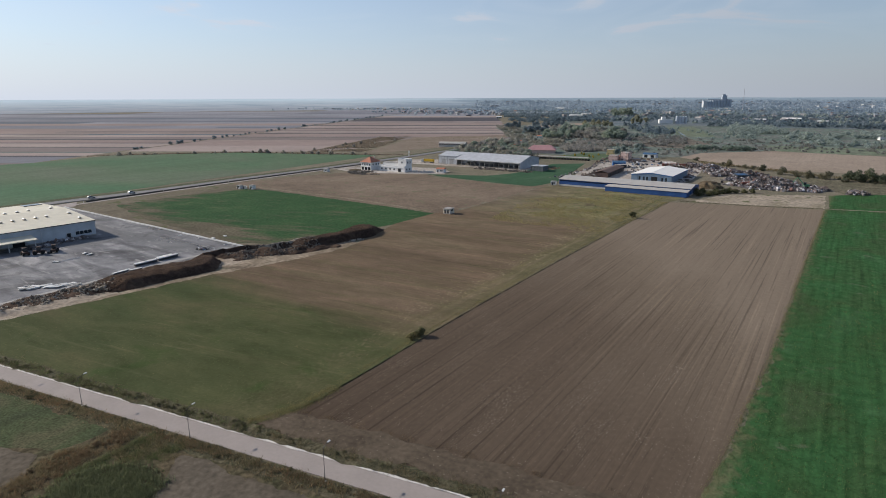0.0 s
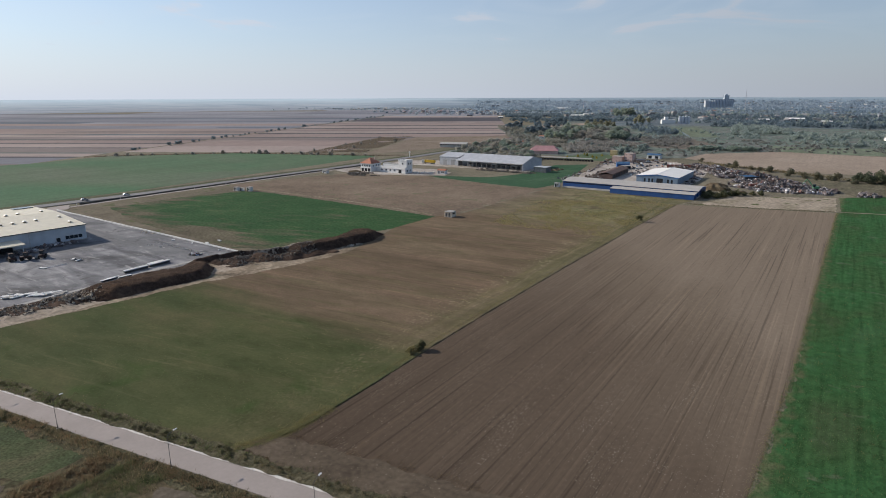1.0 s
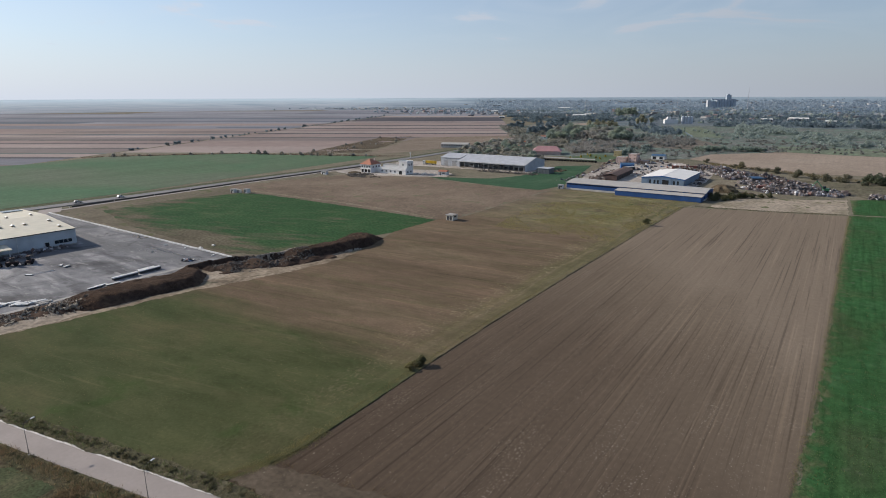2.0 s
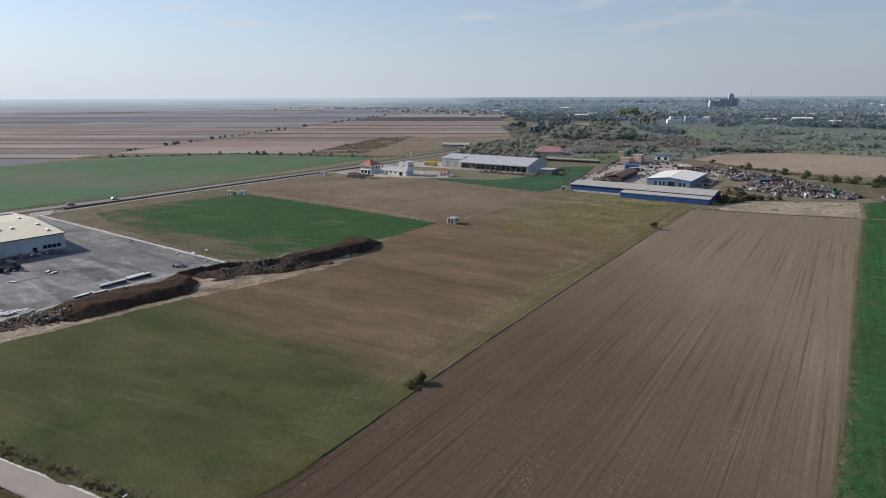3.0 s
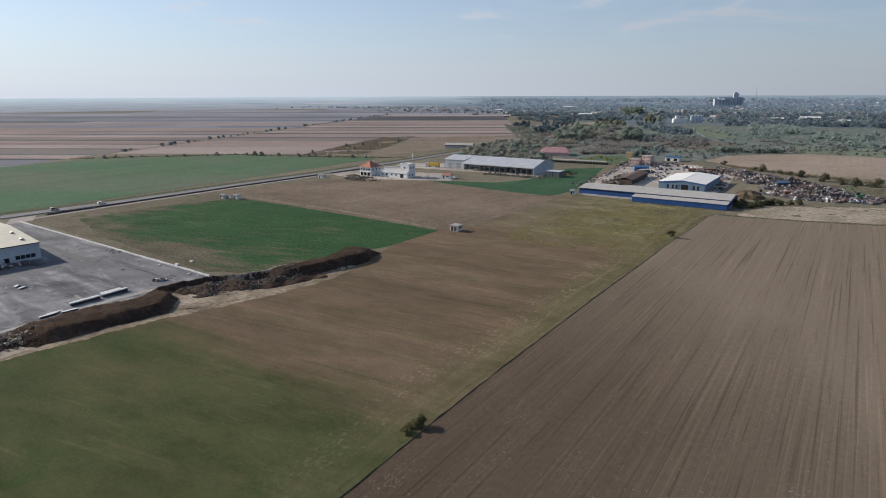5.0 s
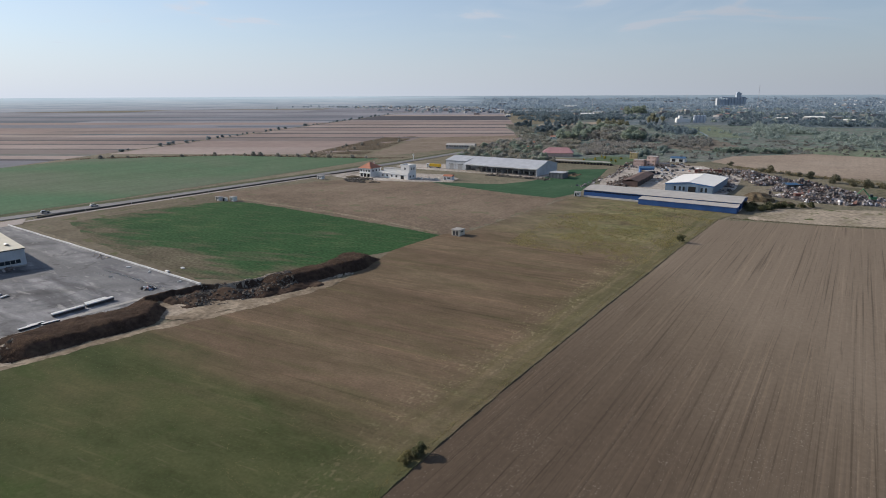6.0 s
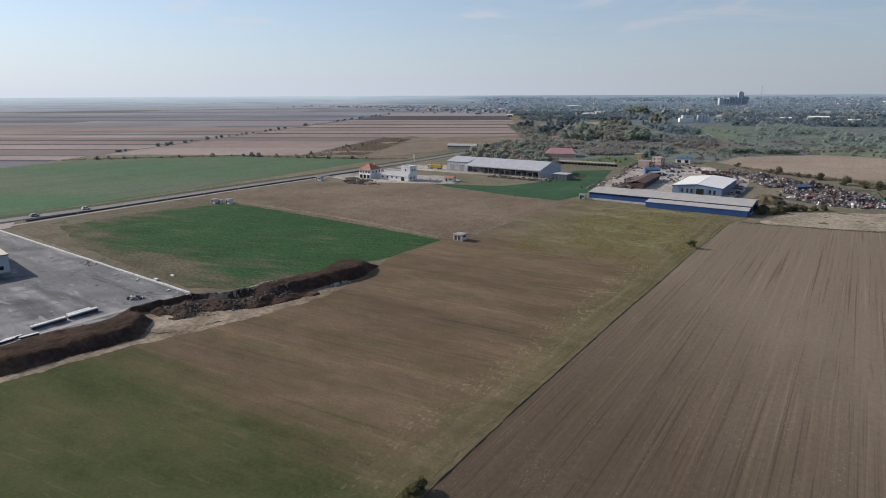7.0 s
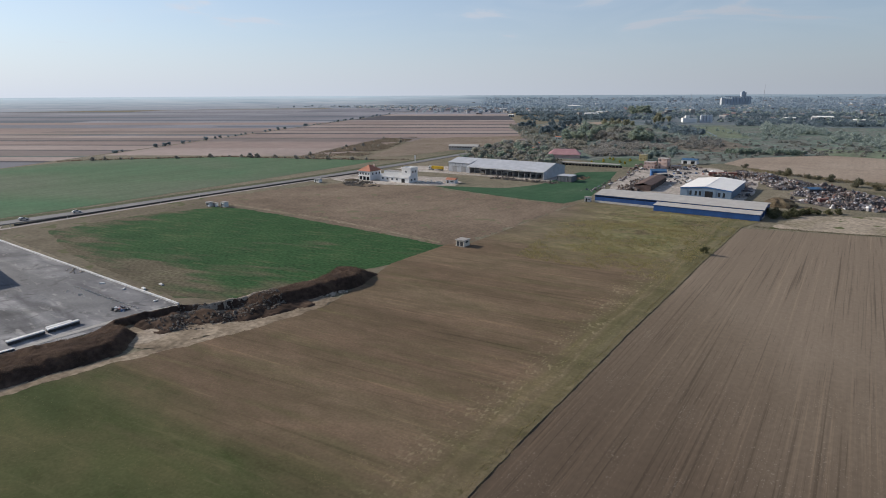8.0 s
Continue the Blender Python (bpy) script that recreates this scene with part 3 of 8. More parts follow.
def winter_crop():
    """Drilled winter crop: uneven stand, rows along the field, pale trodden smudges and thin growth at its soil edge."""
    m, n, l, b = shader("winter_crop", 1.0, 0.0, 0.05)
    co, sep = n.new("ShaderNodeTexCoord"), n.new("ShaderNodeSeparateXYZ")
    l.new(co.outputs["Object"], sep.inputs[0])
    col = ramp(n, l, noise_at(n, l, 0.07, (1, 0.6, 1), 0, 6, 0.5), [(0.30, (0.049, 0.078, 0.034)), (0.42, (0.038, 0.083, 0.030)), (0.58, (0.033, 0.093, 0.032)), (0.72, (0.048, 0.105, 0.044))])
    rows_ = noise_at(n, l, 0.9, (1, 0.03, 1), 0, 4)
    col = mix(n, l, 1.0, col, ramp(n, l, rows_, [(0.30, (0.76,) * 3), (0.5, (1,) * 3), (0.70, (1.20,) * 3)]), "MULTIPLY")
    clump = noise_at(n, l, 0.45, (1, 0.8, 1), 0, 6, 0.3)
    col = mix(n, l, 1.0, col, ramp(n, l, clump, [(0.32, (0.74, 0.78, 0.76)), (0.5, (1,) * 3), (0.68, (1.22, 1.18, 1.2))]), "MULTIPLY")
    smudge = noise_at(n, l, 0.28, (0.6, 1, 1), 0, 4, 0.8)
    col = mix(n, l, ramp(n, l, smudge, [(0.64, (0, 0, 0)), (0.76, (0.65,) * 3)]), col, (0.118, 0.125, 0.085))
    rim = maths(n, l, "SUBTRACT", sep.outputs["X"], maths(n, l, "MULTIPLY", sep.outputs["Y"], 0.018))
    rim = maths(n, l, "ADD", rim, maths(n, l, "MULTIPLY", maths(n, l, "SUBTRACT", clump, 0.5), 9.0))
    rim = maths(n, l, "DIVIDE", maths(n, l, "ADD", rim, 14.5), 4.0)
    col = mix(n, l, ramp(n, l, rim, [(0.0, (0.85,) * 3), (0.4, (0.6,) * 3), (1.0, (0, 0, 0))]), col, (0.150, 0.140, 0.078))
    fine = noise_at(n, l, 2.2, (1, 1, 1), 0, 6)
    col = mix(n, l, 1.0, col, ramp(n, l, fine, [(0.32, (0.78,) * 3), (0.68, (1.22,) * 3)]), "MULTIPLY")
    l.new(col, b.inputs["Base Color"])
    bumped(n, l, b, fine, 0.6, 0.12)
    return m


M["crop"] = winter_crop()


def yard_asphalt():
    """Worn asphalt: slanting swept streaks, a smoother lane along the far wall, oil stains and a paler dusty rim."""
    m, n, l, b = shader("stained_yard_asphalt", 0.85, 0.0, 0.2)
    co, sep = n.new("ShaderNodeTexCoord"), n.new("ShaderNodeSeparateXYZ")
    l.new(co.outputs["Object"], sep.inputs[0])
    streak = slanted(n, l, 0.14, 3.5, radians(YARD_TURN), 6, 0.6)
    col = ramp(n, l, streak, [(0.36, (0.085, 0.084, 0.089)), (0.45, (0.132, 0.131, 0.137)), (0.53, (0.165, 0.163, 0.168)), (0.64, (0.265, 0.258, 0.255))])
    cross = slanted(n, l, 0.10, 4.0, radians(YARD_TURN + 68), 6, 0.5)
    col = mix(n, l, 1.0, col, ramp(n, l, cross, [(0.36, (0.64,) * 3), (0.47, (1,) * 3), (0.62, (1.18,) * 3)]), "MULTIPLY")
    broad = noise_at(n, l, 0.03, (1, 1, 1), 0, 5, 0.5)
    col = mix(n, l, 1.0, col, ramp(n, l, broad, [(0.34, (0.84, 0.84, 0.86)), (0.5, (1,) * 3), (0.66, (1.14, 1.13, 1.12))]), "MULTIPLY")
    lane = maths(n, l, "ADD", sep.outputs["Y"], maths(n, l, "MULTIPLY", maths(n, l, "SUBTRACT", broad, 0.5), 6.0))
    lane = ramp(n, l, maths(n, l, "DIVIDE", maths(n, l, "SUBTRACT", lane, 132.0), 28.0), [(0.02, (0, 0, 0)), (0.12, (0.75,) * 3), (0.40, (0.75,) * 3), (0.50, (0.25,) * 3)])
    col = mix(n, l, lane, col, (0.132, 0.131, 0.133))
    drive = maths(n, l, "SUBTRACT", sep.outputs["X"], maths(n, l, "MULTIPLY", sep.outputs["Y"], 0.28))
    drive = maths(n, l, "ADD", drive, maths(n, l, "MULTIPLY", maths(n, l, "SUBTRACT", broad, 0.5), 10.0))
    drive = maths(n, l, "ABSOLUTE", maths(n, l, "ADD", drive, 306.0))
    col = mix(n, l, ramp(n, l, maths(n, l, "DIVIDE", drive, 8.0), [(0.45, (0.8,) * 3), (0.75, (0, 0, 0))]), col, (0.118, 0.117, 0.120))
    stain = noise_at(n, l, 0.16, (1, 1, 1), 0, 6, 0.9)
    col = mix(n, l, ramp(n, l, stain, [(0.60, (0, 0, 0)), (0.70, (0.75,) * 3)]), col, (0.062, 0.061, 0.062))
    dusty = slanted(n, l, 0.5, 4.0, radians(YARD_TURN), 5, 0.8)
    col = mix(n, l, ramp(n, l, dusty, [(0.60, (0, 0, 0)), (0.74, (0.55,) * 3)]), col, (0.36, 0.345, 0.33))
    fine = noise_at(n, l, 1.3, (1, 1, 1), 0, 6)
    col = mix(n, l, 1.0, col, ramp(n, l, fine, [(0.32, (0.90,) * 3), (0.68, (1.10,) * 3)]), "MULTIPLY")
    l.new(col, b.inputs["Base Color"])
    bumped(n, l, b, fine, 0.2, 0.03)
    return m


YARD_TURN = -3.0
M["yard"] = yard_asphalt()


def patchy_crop():
    """Young crop: dark green in the middle, thin and brown towards two of its margins, with bare streaks."""
    m, n, l, b = shader("young_crop", 1.0, 0.0, 0.05)
    co, sep = n.new("ShaderNodeTexCoord"), n.new("ShaderNodeSeparateXYZ")
    l.new(co.outputs["Object"], sep.inputs[0])
    broad = noise_at(n, l, 0.03, (1, 1, 1), 0, 6, 0.8)
    dash = slanted(n, l, 0.16, 5.0, radians(13), 6, 0.3)
    fine = noise_at(n, l, 0.8, (1, 1, 1), 0, 9)
    green = ramp(n, l, noise_at(n, l, 0.05, (1, 1, 1), 0, 5), [(0.3, (0.028, 0.067, 0.027)), (0.6, (0.036, 0.082, 0.032)), (0.8, (0.062, 0.098, 0.044))])
    brown = ramp(n, l, noise_at(n, l, 0.06, (1, 1, 1), 0, 5), [(0.3, (0.092, 0.078, 0.054)), (0.7, (0.128, 0.112, 0.076))])
    # distance in from the low margin and from the road-side margin
    low = maths(n, l, "DIVIDE", maths(n, l, "SUBTRACT", sep.outputs["Y"], 166.0), 40.0)
    side = maths(n, l, "DIVIDE", maths(n, l, "ADD", sep.outputs["X"], 364.0), 42.0)
    east = maths(n, l, "DIVIDE", maths(n, l, "ADD", sep.outputs["X"], 300.0), 90.0)
    low = maths(n, l, "MAXIMUM", low, maths(n, l, "SUBTRACT", east, 0.78))
    cover = maths(n, l, "MINIMUM", maths(n, l, "MINIMUM", low, side), 0.75)
    cover = maths(n, l, "ADD", cover, maths(n, l, "MULTIPLY", maths(n, l, "SUBTRACT", broad, 0.5), 1.3))
    cover = maths(n, l, "ADD", cover, maths(n, l, "MULTIPLY", maths(n, l, "SUBTRACT", dash, 0.5), 1.7))
    col = mix(n, l, ramp(n, l, cover, [(0.08, (0, 0, 0)), (0.30, (0.55, 0.55, 0.55)), (0.55, (1, 1, 1))]), brown, green)
    bare = slanted(n, l, 0.5, 6.0, radians(13), 6, 0.4)
    thin = noise_at(n, l, 0.02, (1, 1, 1), 0, 4)
    bare = maths(n, l, "ADD", bare, maths(n, l, "MULTIPLY", maths(n, l, "SUBTRACT", thin, 0.5), 0.35))
    col = mix(n, l, ramp(n, l, bare, [(0.56, (0, 0, 0)), (0.70, (0.45,) * 3)]), col, (0.115, 0.118, 0.06))
    col = mix(n, l, 1.0, col, ramp(n, l, fine, [(0.32, (0.68,) * 3), (0.68, (1.32,) * 3)]), "MULTIPLY")
    l.new(col, b.inputs["Base Color"])
    bumped(n, l, b, fine, 0.6, 0.1)
    return m


M["wheat_far"] = patchy_crop()
M["metal_dark"] = plain("dark_steel_and_web_shade", (0.10, 0.10, 0.105), None, 2, 8, 0.5, 0.4)
M["vent"] = plain("tan_vent_sheet", (0.30, 0.24, 0.15), None, 1, 5, 0.7)
M["beam"] = plain("clean_white_concrete", (0.82, 0.81, 0.78), None, 0.5, 3)
M["soil_lump"] = plain("dark_clods", (0.21, 0.185, 0.158), (0.095, 0.082, 0.07), 0.5, 3, 1.0)
M["weed_dead"] = leafy("dead_weeds", [(0.060, 0.044, 0.036), (0.087, 0.060, 0.047), (0.112, 0.077, 0.060), (0.138, 0.100, 0.075)])
M["store"] = ribbed("dull_store_sheet", (0.17, 0.18, 0.19), 0.5, 0, 0.7)
M["plinth"] = plain("dirty_whitewash", (0.60, 0.57, 0.53), None, 0.4, 3)
M["glass_blue"] = plain("dusty_blue_glazing", (0.015, 0.028, 0.07), None, 0.5, 3, 0.3)
M["hall_wall"] = ribbed("blue_grey_sheet", (0.20, 0.28, 0.37), 0.6, 0, 0.6)
M["blue_roof"] = ribbed("blue_roof_sheet", (0.055, 0.135, 0.25), 0.5, 0, 0.6)
M["brick_pale"] = plain("pale_block_wall", (0.55, 0.42, 0.36), None, 0.4, 3)
M["yellow_wall"] = plain("yellow_render", (0.80, 0.62, 0.34), None, 0.4, 3)
M["cream_wall"] = plain("cream_render", (0.55, 0.50, 0.43), None, 0.4, 3)
M["soil_warm"] = field("warm_earth", [(0.085, 0.065, 0.045), (0.11, 0.085, 0.058), (0.13, 0.11, 0.07)], 0.2, 0.1, 0, 0.5, 1.5, 0.3, 1.0)
M["scrap_rust"] = island("rusty_scrap", [(0.12, 0.085, 0.07), (0.15, 0.105, 0.085), (0.08, 0.06, 0.052), (0.20, 0.16, 0.135), (0.34, 0.32, 0.30), (0.10, 0.08, 0.07)])
M["green_paint"] = plain("green_machine_paint", (0.10, 0.30, 0.15), None, 0.6, 3, 0.4)
M["leaf_dark"] = leafy("dark_shrub_leaves", [(0.078, 0.094, 0.050), (0.132, 0.135, 0.073), (0.193, 0.178, 0.109)])
# leaf tone blued with painted distance haze
M["leaf_far"] = leafy("hazed_far_leaves", [(0.154, 0.202, 0.230), (0.184, 0.236, 0.265), (0.214, 0.266, 0.296)])
M["roof_dull"] = plain("faded_tile_roof", (0.31, 0.22, 0.20), (0.24, 0.18, 0.17), 0.3, 2, 0.9)
M["scrap_core"] = plain("scrap_dirt_and_wall_shade", (0.12, 0.11, 0.105), (0.07, 0.065, 0.062), 0.3, 2, 1.0)
M["goods"] = island("mixed_goods", [(0.72, 0.71, 0.69), (0.05, 0.05, 0.055), (0.60, 0.60, 0.60), (0.10, 0.16, 0.28), (0.25, 0.12, 0.10), (0.80, 0.79, 0.77), (0.12, 0.11, 0.10)])
M["headland"] = field("trodden_soil", [(0.080, 0.062, 0.045), (0.097, 0.076, 0.055), (0.118, 0.093, 0.068)], 0.1, 0.3, radians(-80), 1.0, 0.9, 0.3, 0.5, ((0.20, 0.17, 0.125), 1.6, 0.68), 0.05, 0.2)
M["scrub"] = leafy("dry_scrub", [(0.15, 0.135, 0.105), (0.18, 0.155, 0.125), (0.21, 0.18, 0.15)])
M["bush_olive"] = leafy("olive_bush_leaves", [(0.125, 0.128, 0.090), (0.165, 0.162, 0.115), (0.205, 0.192, 0.142)])
M["bush_dark"] = leafy("dark_bush_leaves", [(0.085, 0.105, 0.070), (0.118, 0.140, 0.092), (0.158, 0.172, 0.118)])
# leaf tones with haze mixed in, faintest for the farthest trees
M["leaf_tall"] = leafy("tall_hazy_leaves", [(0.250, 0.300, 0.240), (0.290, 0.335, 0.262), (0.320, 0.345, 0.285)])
M["leaf_faint"] = leafy("faint_hazed_leaves", [(0.30, 0.36, 0.42), (0.34, 0.40, 0.455), (0.37, 0.425, 0.48)])
M["leaf_haze"] = leafy("distant_hazed_leaves", [(0.211, 0.279, 0.341), (0.240, 0.308, 0.369), (0.269, 0.332, 0.392)])
M["verge_dark"] = field("weedy_verge", [(0.062, 0.064, 0.036), (0.088, 0.080, 0.050), (0.12, 0.10, 0.066)], 0.25, 0.2, 0, 0.8, 1.8, 0.4, 1.0, None, 0.05, 0.4)
M["silo_white"] = plain("white_silo_sheet", (0.62, 0.66, 0.72), None, 0.3, 2, 0.5)
M["mast"] = plain("mast_steel", (0.52, 0.50, 0.52), None, 0.3, 2, 0.6)
M["rubble_mix"] = island("tipped_rubble", [(0.27, 0.225, 0.17), (0.17, 0.138, 0.105), (0.40, 0.345, 0.27), (0.14, 0.113, 0.088), (0.33, 0.28, 0.215), (0.46, 0.405, 0.33), (0.20, 0.165, 0.128)], 0.95)
M["clod"] = plain("dry_clods", (0.34, 0.28, 0.215), (0.24, 0.19, 0.145), 0.4, 3, 1.0)
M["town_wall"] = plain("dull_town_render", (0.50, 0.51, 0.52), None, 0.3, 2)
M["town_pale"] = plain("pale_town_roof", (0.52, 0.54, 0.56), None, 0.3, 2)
# wall tones drawn together and blued to imitate haze
M["town_mix"] = island("hazed_town_walls", [(0.340, 0.348, 0.360), (0.238, 0.235, 0.243), (0.468, 0.487, 0.513), (0.187, 0.165, 0.162), (0.212, 0.217, 0.234), (0.238, 0.226, 0.216), (0.187, 0.174, 0.171)])
M["scrub_ground"] = field("rough_olive_grass", [(0.088, 0.082, 0.056), (0.112, 0.104, 0.068), (0.135, 0.118, 0.084), (0.100, 0.104, 0.064)], 0.08, 0.3, 0.5, 0.3, 0.5, 0.4, 0.6, None, 0.05, 0.4)
M["russet"] = field("russet_rough_meadow", [(0.122, 0.110, 0.089), (0.157, 0.133, 0.112), (0.137, 0.133, 0.099)], 0.05, 0.3, 0.5, 0.15, 0.25, 0.4, 0.5, None, 0.02, 0.36)
M["wet_meadow"] = field("wet_meadow", [(0.124, 0.156, 0.102), (0.152, 0.183, 0.124), (0.138, 0.156, 0.112), (0.170, 0.190, 0.143)], 0.03, 0.3, 0.5, 0.15, 0.2, 0.4, 0.5, None, 0.02, 0.3)
M["lawn"] = field("mown_lawn", [(0.085, 0.118, 0.065), (0.10, 0.132, 0.078)], 0.02, 0.3, 0, 0.2, 0.4, 0.2, 0.3, None, 0.02, 0.15)
M["leaf_yellow"] = leafy("yellow_leaves", [(0.30, 0.26, 0.05), (0.36, 0.30, 0.07)])
M["water"] = plain("still_water", (0.10, 0.13, 0.15), None, 0.1, 1, 0.15, 0.0, 0.5, 0)
M["verge_pale"] = field("trodden_earth", [(0.16, 0.128, 0.088), (0.20, 0.162, 0.115), (0.24, 0.20, 0.148)], 0.06, 0.2, 0, 0.5, 0.7, 0.3, 0.4)
M["crop_leaf"] = leafy("crop_seedlings", [(0.046, 0.105, 0.040), (0.066, 0.140, 0.054), (0.086, 0.165, 0.070), (0.140, 0.175, 0.090)])


# ---- building helpers ----
from mathutils.geometry import tessellate_polygon


def bm_object(name, bm, material):
    me = bpy.data.meshes.new(name)
    bm.normal_update()
    bm.to_mesh(me)
    bm.free()
    me.materials.append(material)
    return new(name, me)


def part(name, bm, material, parent, label=""):
    ob = bm_object(name, bm, material)
    ob.parent = parent
    return tagged(ob, label)


def thing(name, m, label, category, group="", kind=""):
    ob = new(name)
    ob.matrix_world = m
    ob.empty_display_size = 1
    return tagged(ob, label, category, group, kind)


def box(bm, x0, x1, y0, y1, z0, z1):
    v = [bm.verts.new((x, y, z)) for z in (z0, z1) for x, y in ((x0, y0), (x1, y0), (x1, y1), (x0, y1))]
    for f in ((3, 2, 1, 0), (4, 5, 6, 7), (0, 1, 5, 4), (1, 2, 6, 5), (2, 3, 7, 6), (3, 0, 4, 7)):
        bm.faces.new([v[i] for i in f])
    return bm


def boxes(*sizes):
    bm = bmesh.new()
    for s in sizes:
        box(bm, *s)
    return bm


def soft_box(x0, x1, y0, y1, z0, z1, r=0.03):
    bm = boxes((x0, x1, y0, y1, z0, z1))
    bmesh.ops.bevel(bm, geom=bm.edges[:], offset=r, segments=1, affect="EDGES")
    return bm


def rod(bm, a, b, r0, r1, sides=8):
    a, b = Vector(a), Vector(b)
    q = (b - a).to_track_quat("Z", "Y")
    rings = []
    for p, r in ((a, r0), (b, r1)):
        rings.append([bm.verts.new(p + q @ Vector((r * math.cos(i * math.tau / sides), r * math.sin(i * math.tau / sides), 0))) for i in range(sides)])
    for i in range(sides):
        j = (i + 1) % sides
        bm.faces.new((rings[0][i], rings[0][j], rings[1][j], rings[1][i]))
    bm.faces.new(rings[0][::-1])
    bm.faces.new(rings[1])
    return bm


def prism(profile, axis, a, b):
    """A profile of (across, z) pairs drawn out along x (axis 0) or y (axis 1) from a to b."""
    bm = bmesh.new()
    ends = []
    for d in (a, b):
        ends.append([bm.verts.new((d, p, z) if axis == 0 else (p, d, z)) for p, z in profile])
    n = len(profile)
    for i in range(n):
        j = (i + 1) % n
        bm.faces.new((ends[0][i], ends[0][j], ends[1][j], ends[1][i]))
    bm.faces.new(ends[0][::-1])
    bm.faces.new(ends[1])
    bmesh.ops.recalc_face_normals(bm, faces=bm.faces[:])
    return bm


def slab(points, thick):
    """A sloped sheet: four or more corners, thickened downwards."""
    bm = bmesh.new()
    up = [bm.verts.new(p) for p in points]
    lo = [bm.verts.new((p[0], p[1], p[2] - thick)) for p in points]
    bm.faces.new(up)
    bm.faces.new(lo[::-1])
    for i in range(len(points)):
        j = (i + 1) % len(points)
        bm.faces.new((up[i], lo[i], lo[j], up[j]))
    bmesh.ops.recalc_face_normals(bm, faces=bm.faces[:])
    return bm


def raw_mesh(name, verts, faces, material):
    me = bpy.data.meshes.new(name)
    me.from_pydata(np.asarray(verts, float).tolist(), [], np.asarray(faces, int).tolist())
    me.update()
    me.materials.append(material)
    return me


def inside(p, poly):
    x, y = p
    hit = False
    for i in range(len(poly)):
        (x0, y0), (x1, y1) = poly[i - 1], poly[i]
        if (y0 > y) != (y1 > y) and x < (x1 - x0) * (y - y0) / (y1 - y0) + x0:
            hit = not hit
    return hit


def scattered(poly, count, seed, clump=0.0, apart=0.0):
    """Random places in a polygon, thinned by a noise so that they gather in clumps."""
    rng = random.Random(seed)
    xs, ys = [p[0] for p in poly], [p[1] for p in poly]
    out, tries = [], 0
    while len(out) < count and tries < count * 40:
        tries += 1
        p = (rng.uniform(min(xs), max(xs)), rng.uniform(min(ys), max(ys)))
        if not inside(p, poly):
            continue
        if clump and noise.noise((p[0] * clump, p[1] * clump, seed)) < rng.uniform(-0.35, 0.35):
            continue
        if apart and any((p[0] - q[0]) ** 2 + (p[1] - q[1]) ** 2 < apart * apart for q in out):
            continue
        out.append(p)
    return out


def strip_points(line, width, count, seed):
    """Random places along a broken line, within a width."""
    rng = random.Random(seed)
    lengths = [math.dist(a, b) for a, b in zip(line, line[1:])]
    out = []
    for _ in range(count):
        (a, b), = rng.choices(list(zip(line, line[1:])), lengths)
        f, w = rng.random(), rng.gauss(0, width / 2)
        d = math.dist(a, b)
        out.append((a[0] + (b[0] - a[0]) * f - (b[1] - a[1]) / d * w, a[1] + (b[1] - a[1]) * f + (b[0] - a[0]) / d * w))
    return out


def far(x, y):
    """From the axes of the far strip fields to those of the site."""
    c, s = math.cos(radians(31)), math.sin(radians(31))
    return x * c - y * s, x * s + y * c


def patch(name, poly, z, material, label, category="field", wobble=0.5, step=3.0, seed=1, kind="structure"):
    """A flat piece of land with an uneven edge."""
    ring = []
    for i in range(len(poly)):
        a, b = Vector((*poly[i], 0)), Vector((*poly[(i + 1) % len(poly)], 0))
        d = b - a
        n = max(1, int(d.length / step))
        side = Vector((-d.y, d.x, 0)).normalized()
        for k in range(n):
            p = a + d * k / n
            w = noise.noise((p.x * 0.13, p.y * 0.13, seed)) + 0.6 * noise.noise((p.x * 0.6, p.y * 0.6, seed + 9))
            ring.append(p + side * w * wobble)
    ring = [Vector((p.x, p.y, z)) for p in ring]
    faces = []
    for a, b, c in tessellate_polygon([ring]):
        p, q, r = ring[a], ring[b], ring[c]
        faces.append((a, b, c) if (q - p).cross(r - p).z > 0 else (a, c, b))
    return tagged(new(name, raw_mesh(name, ring, faces, material)), label, category, kind=kind)


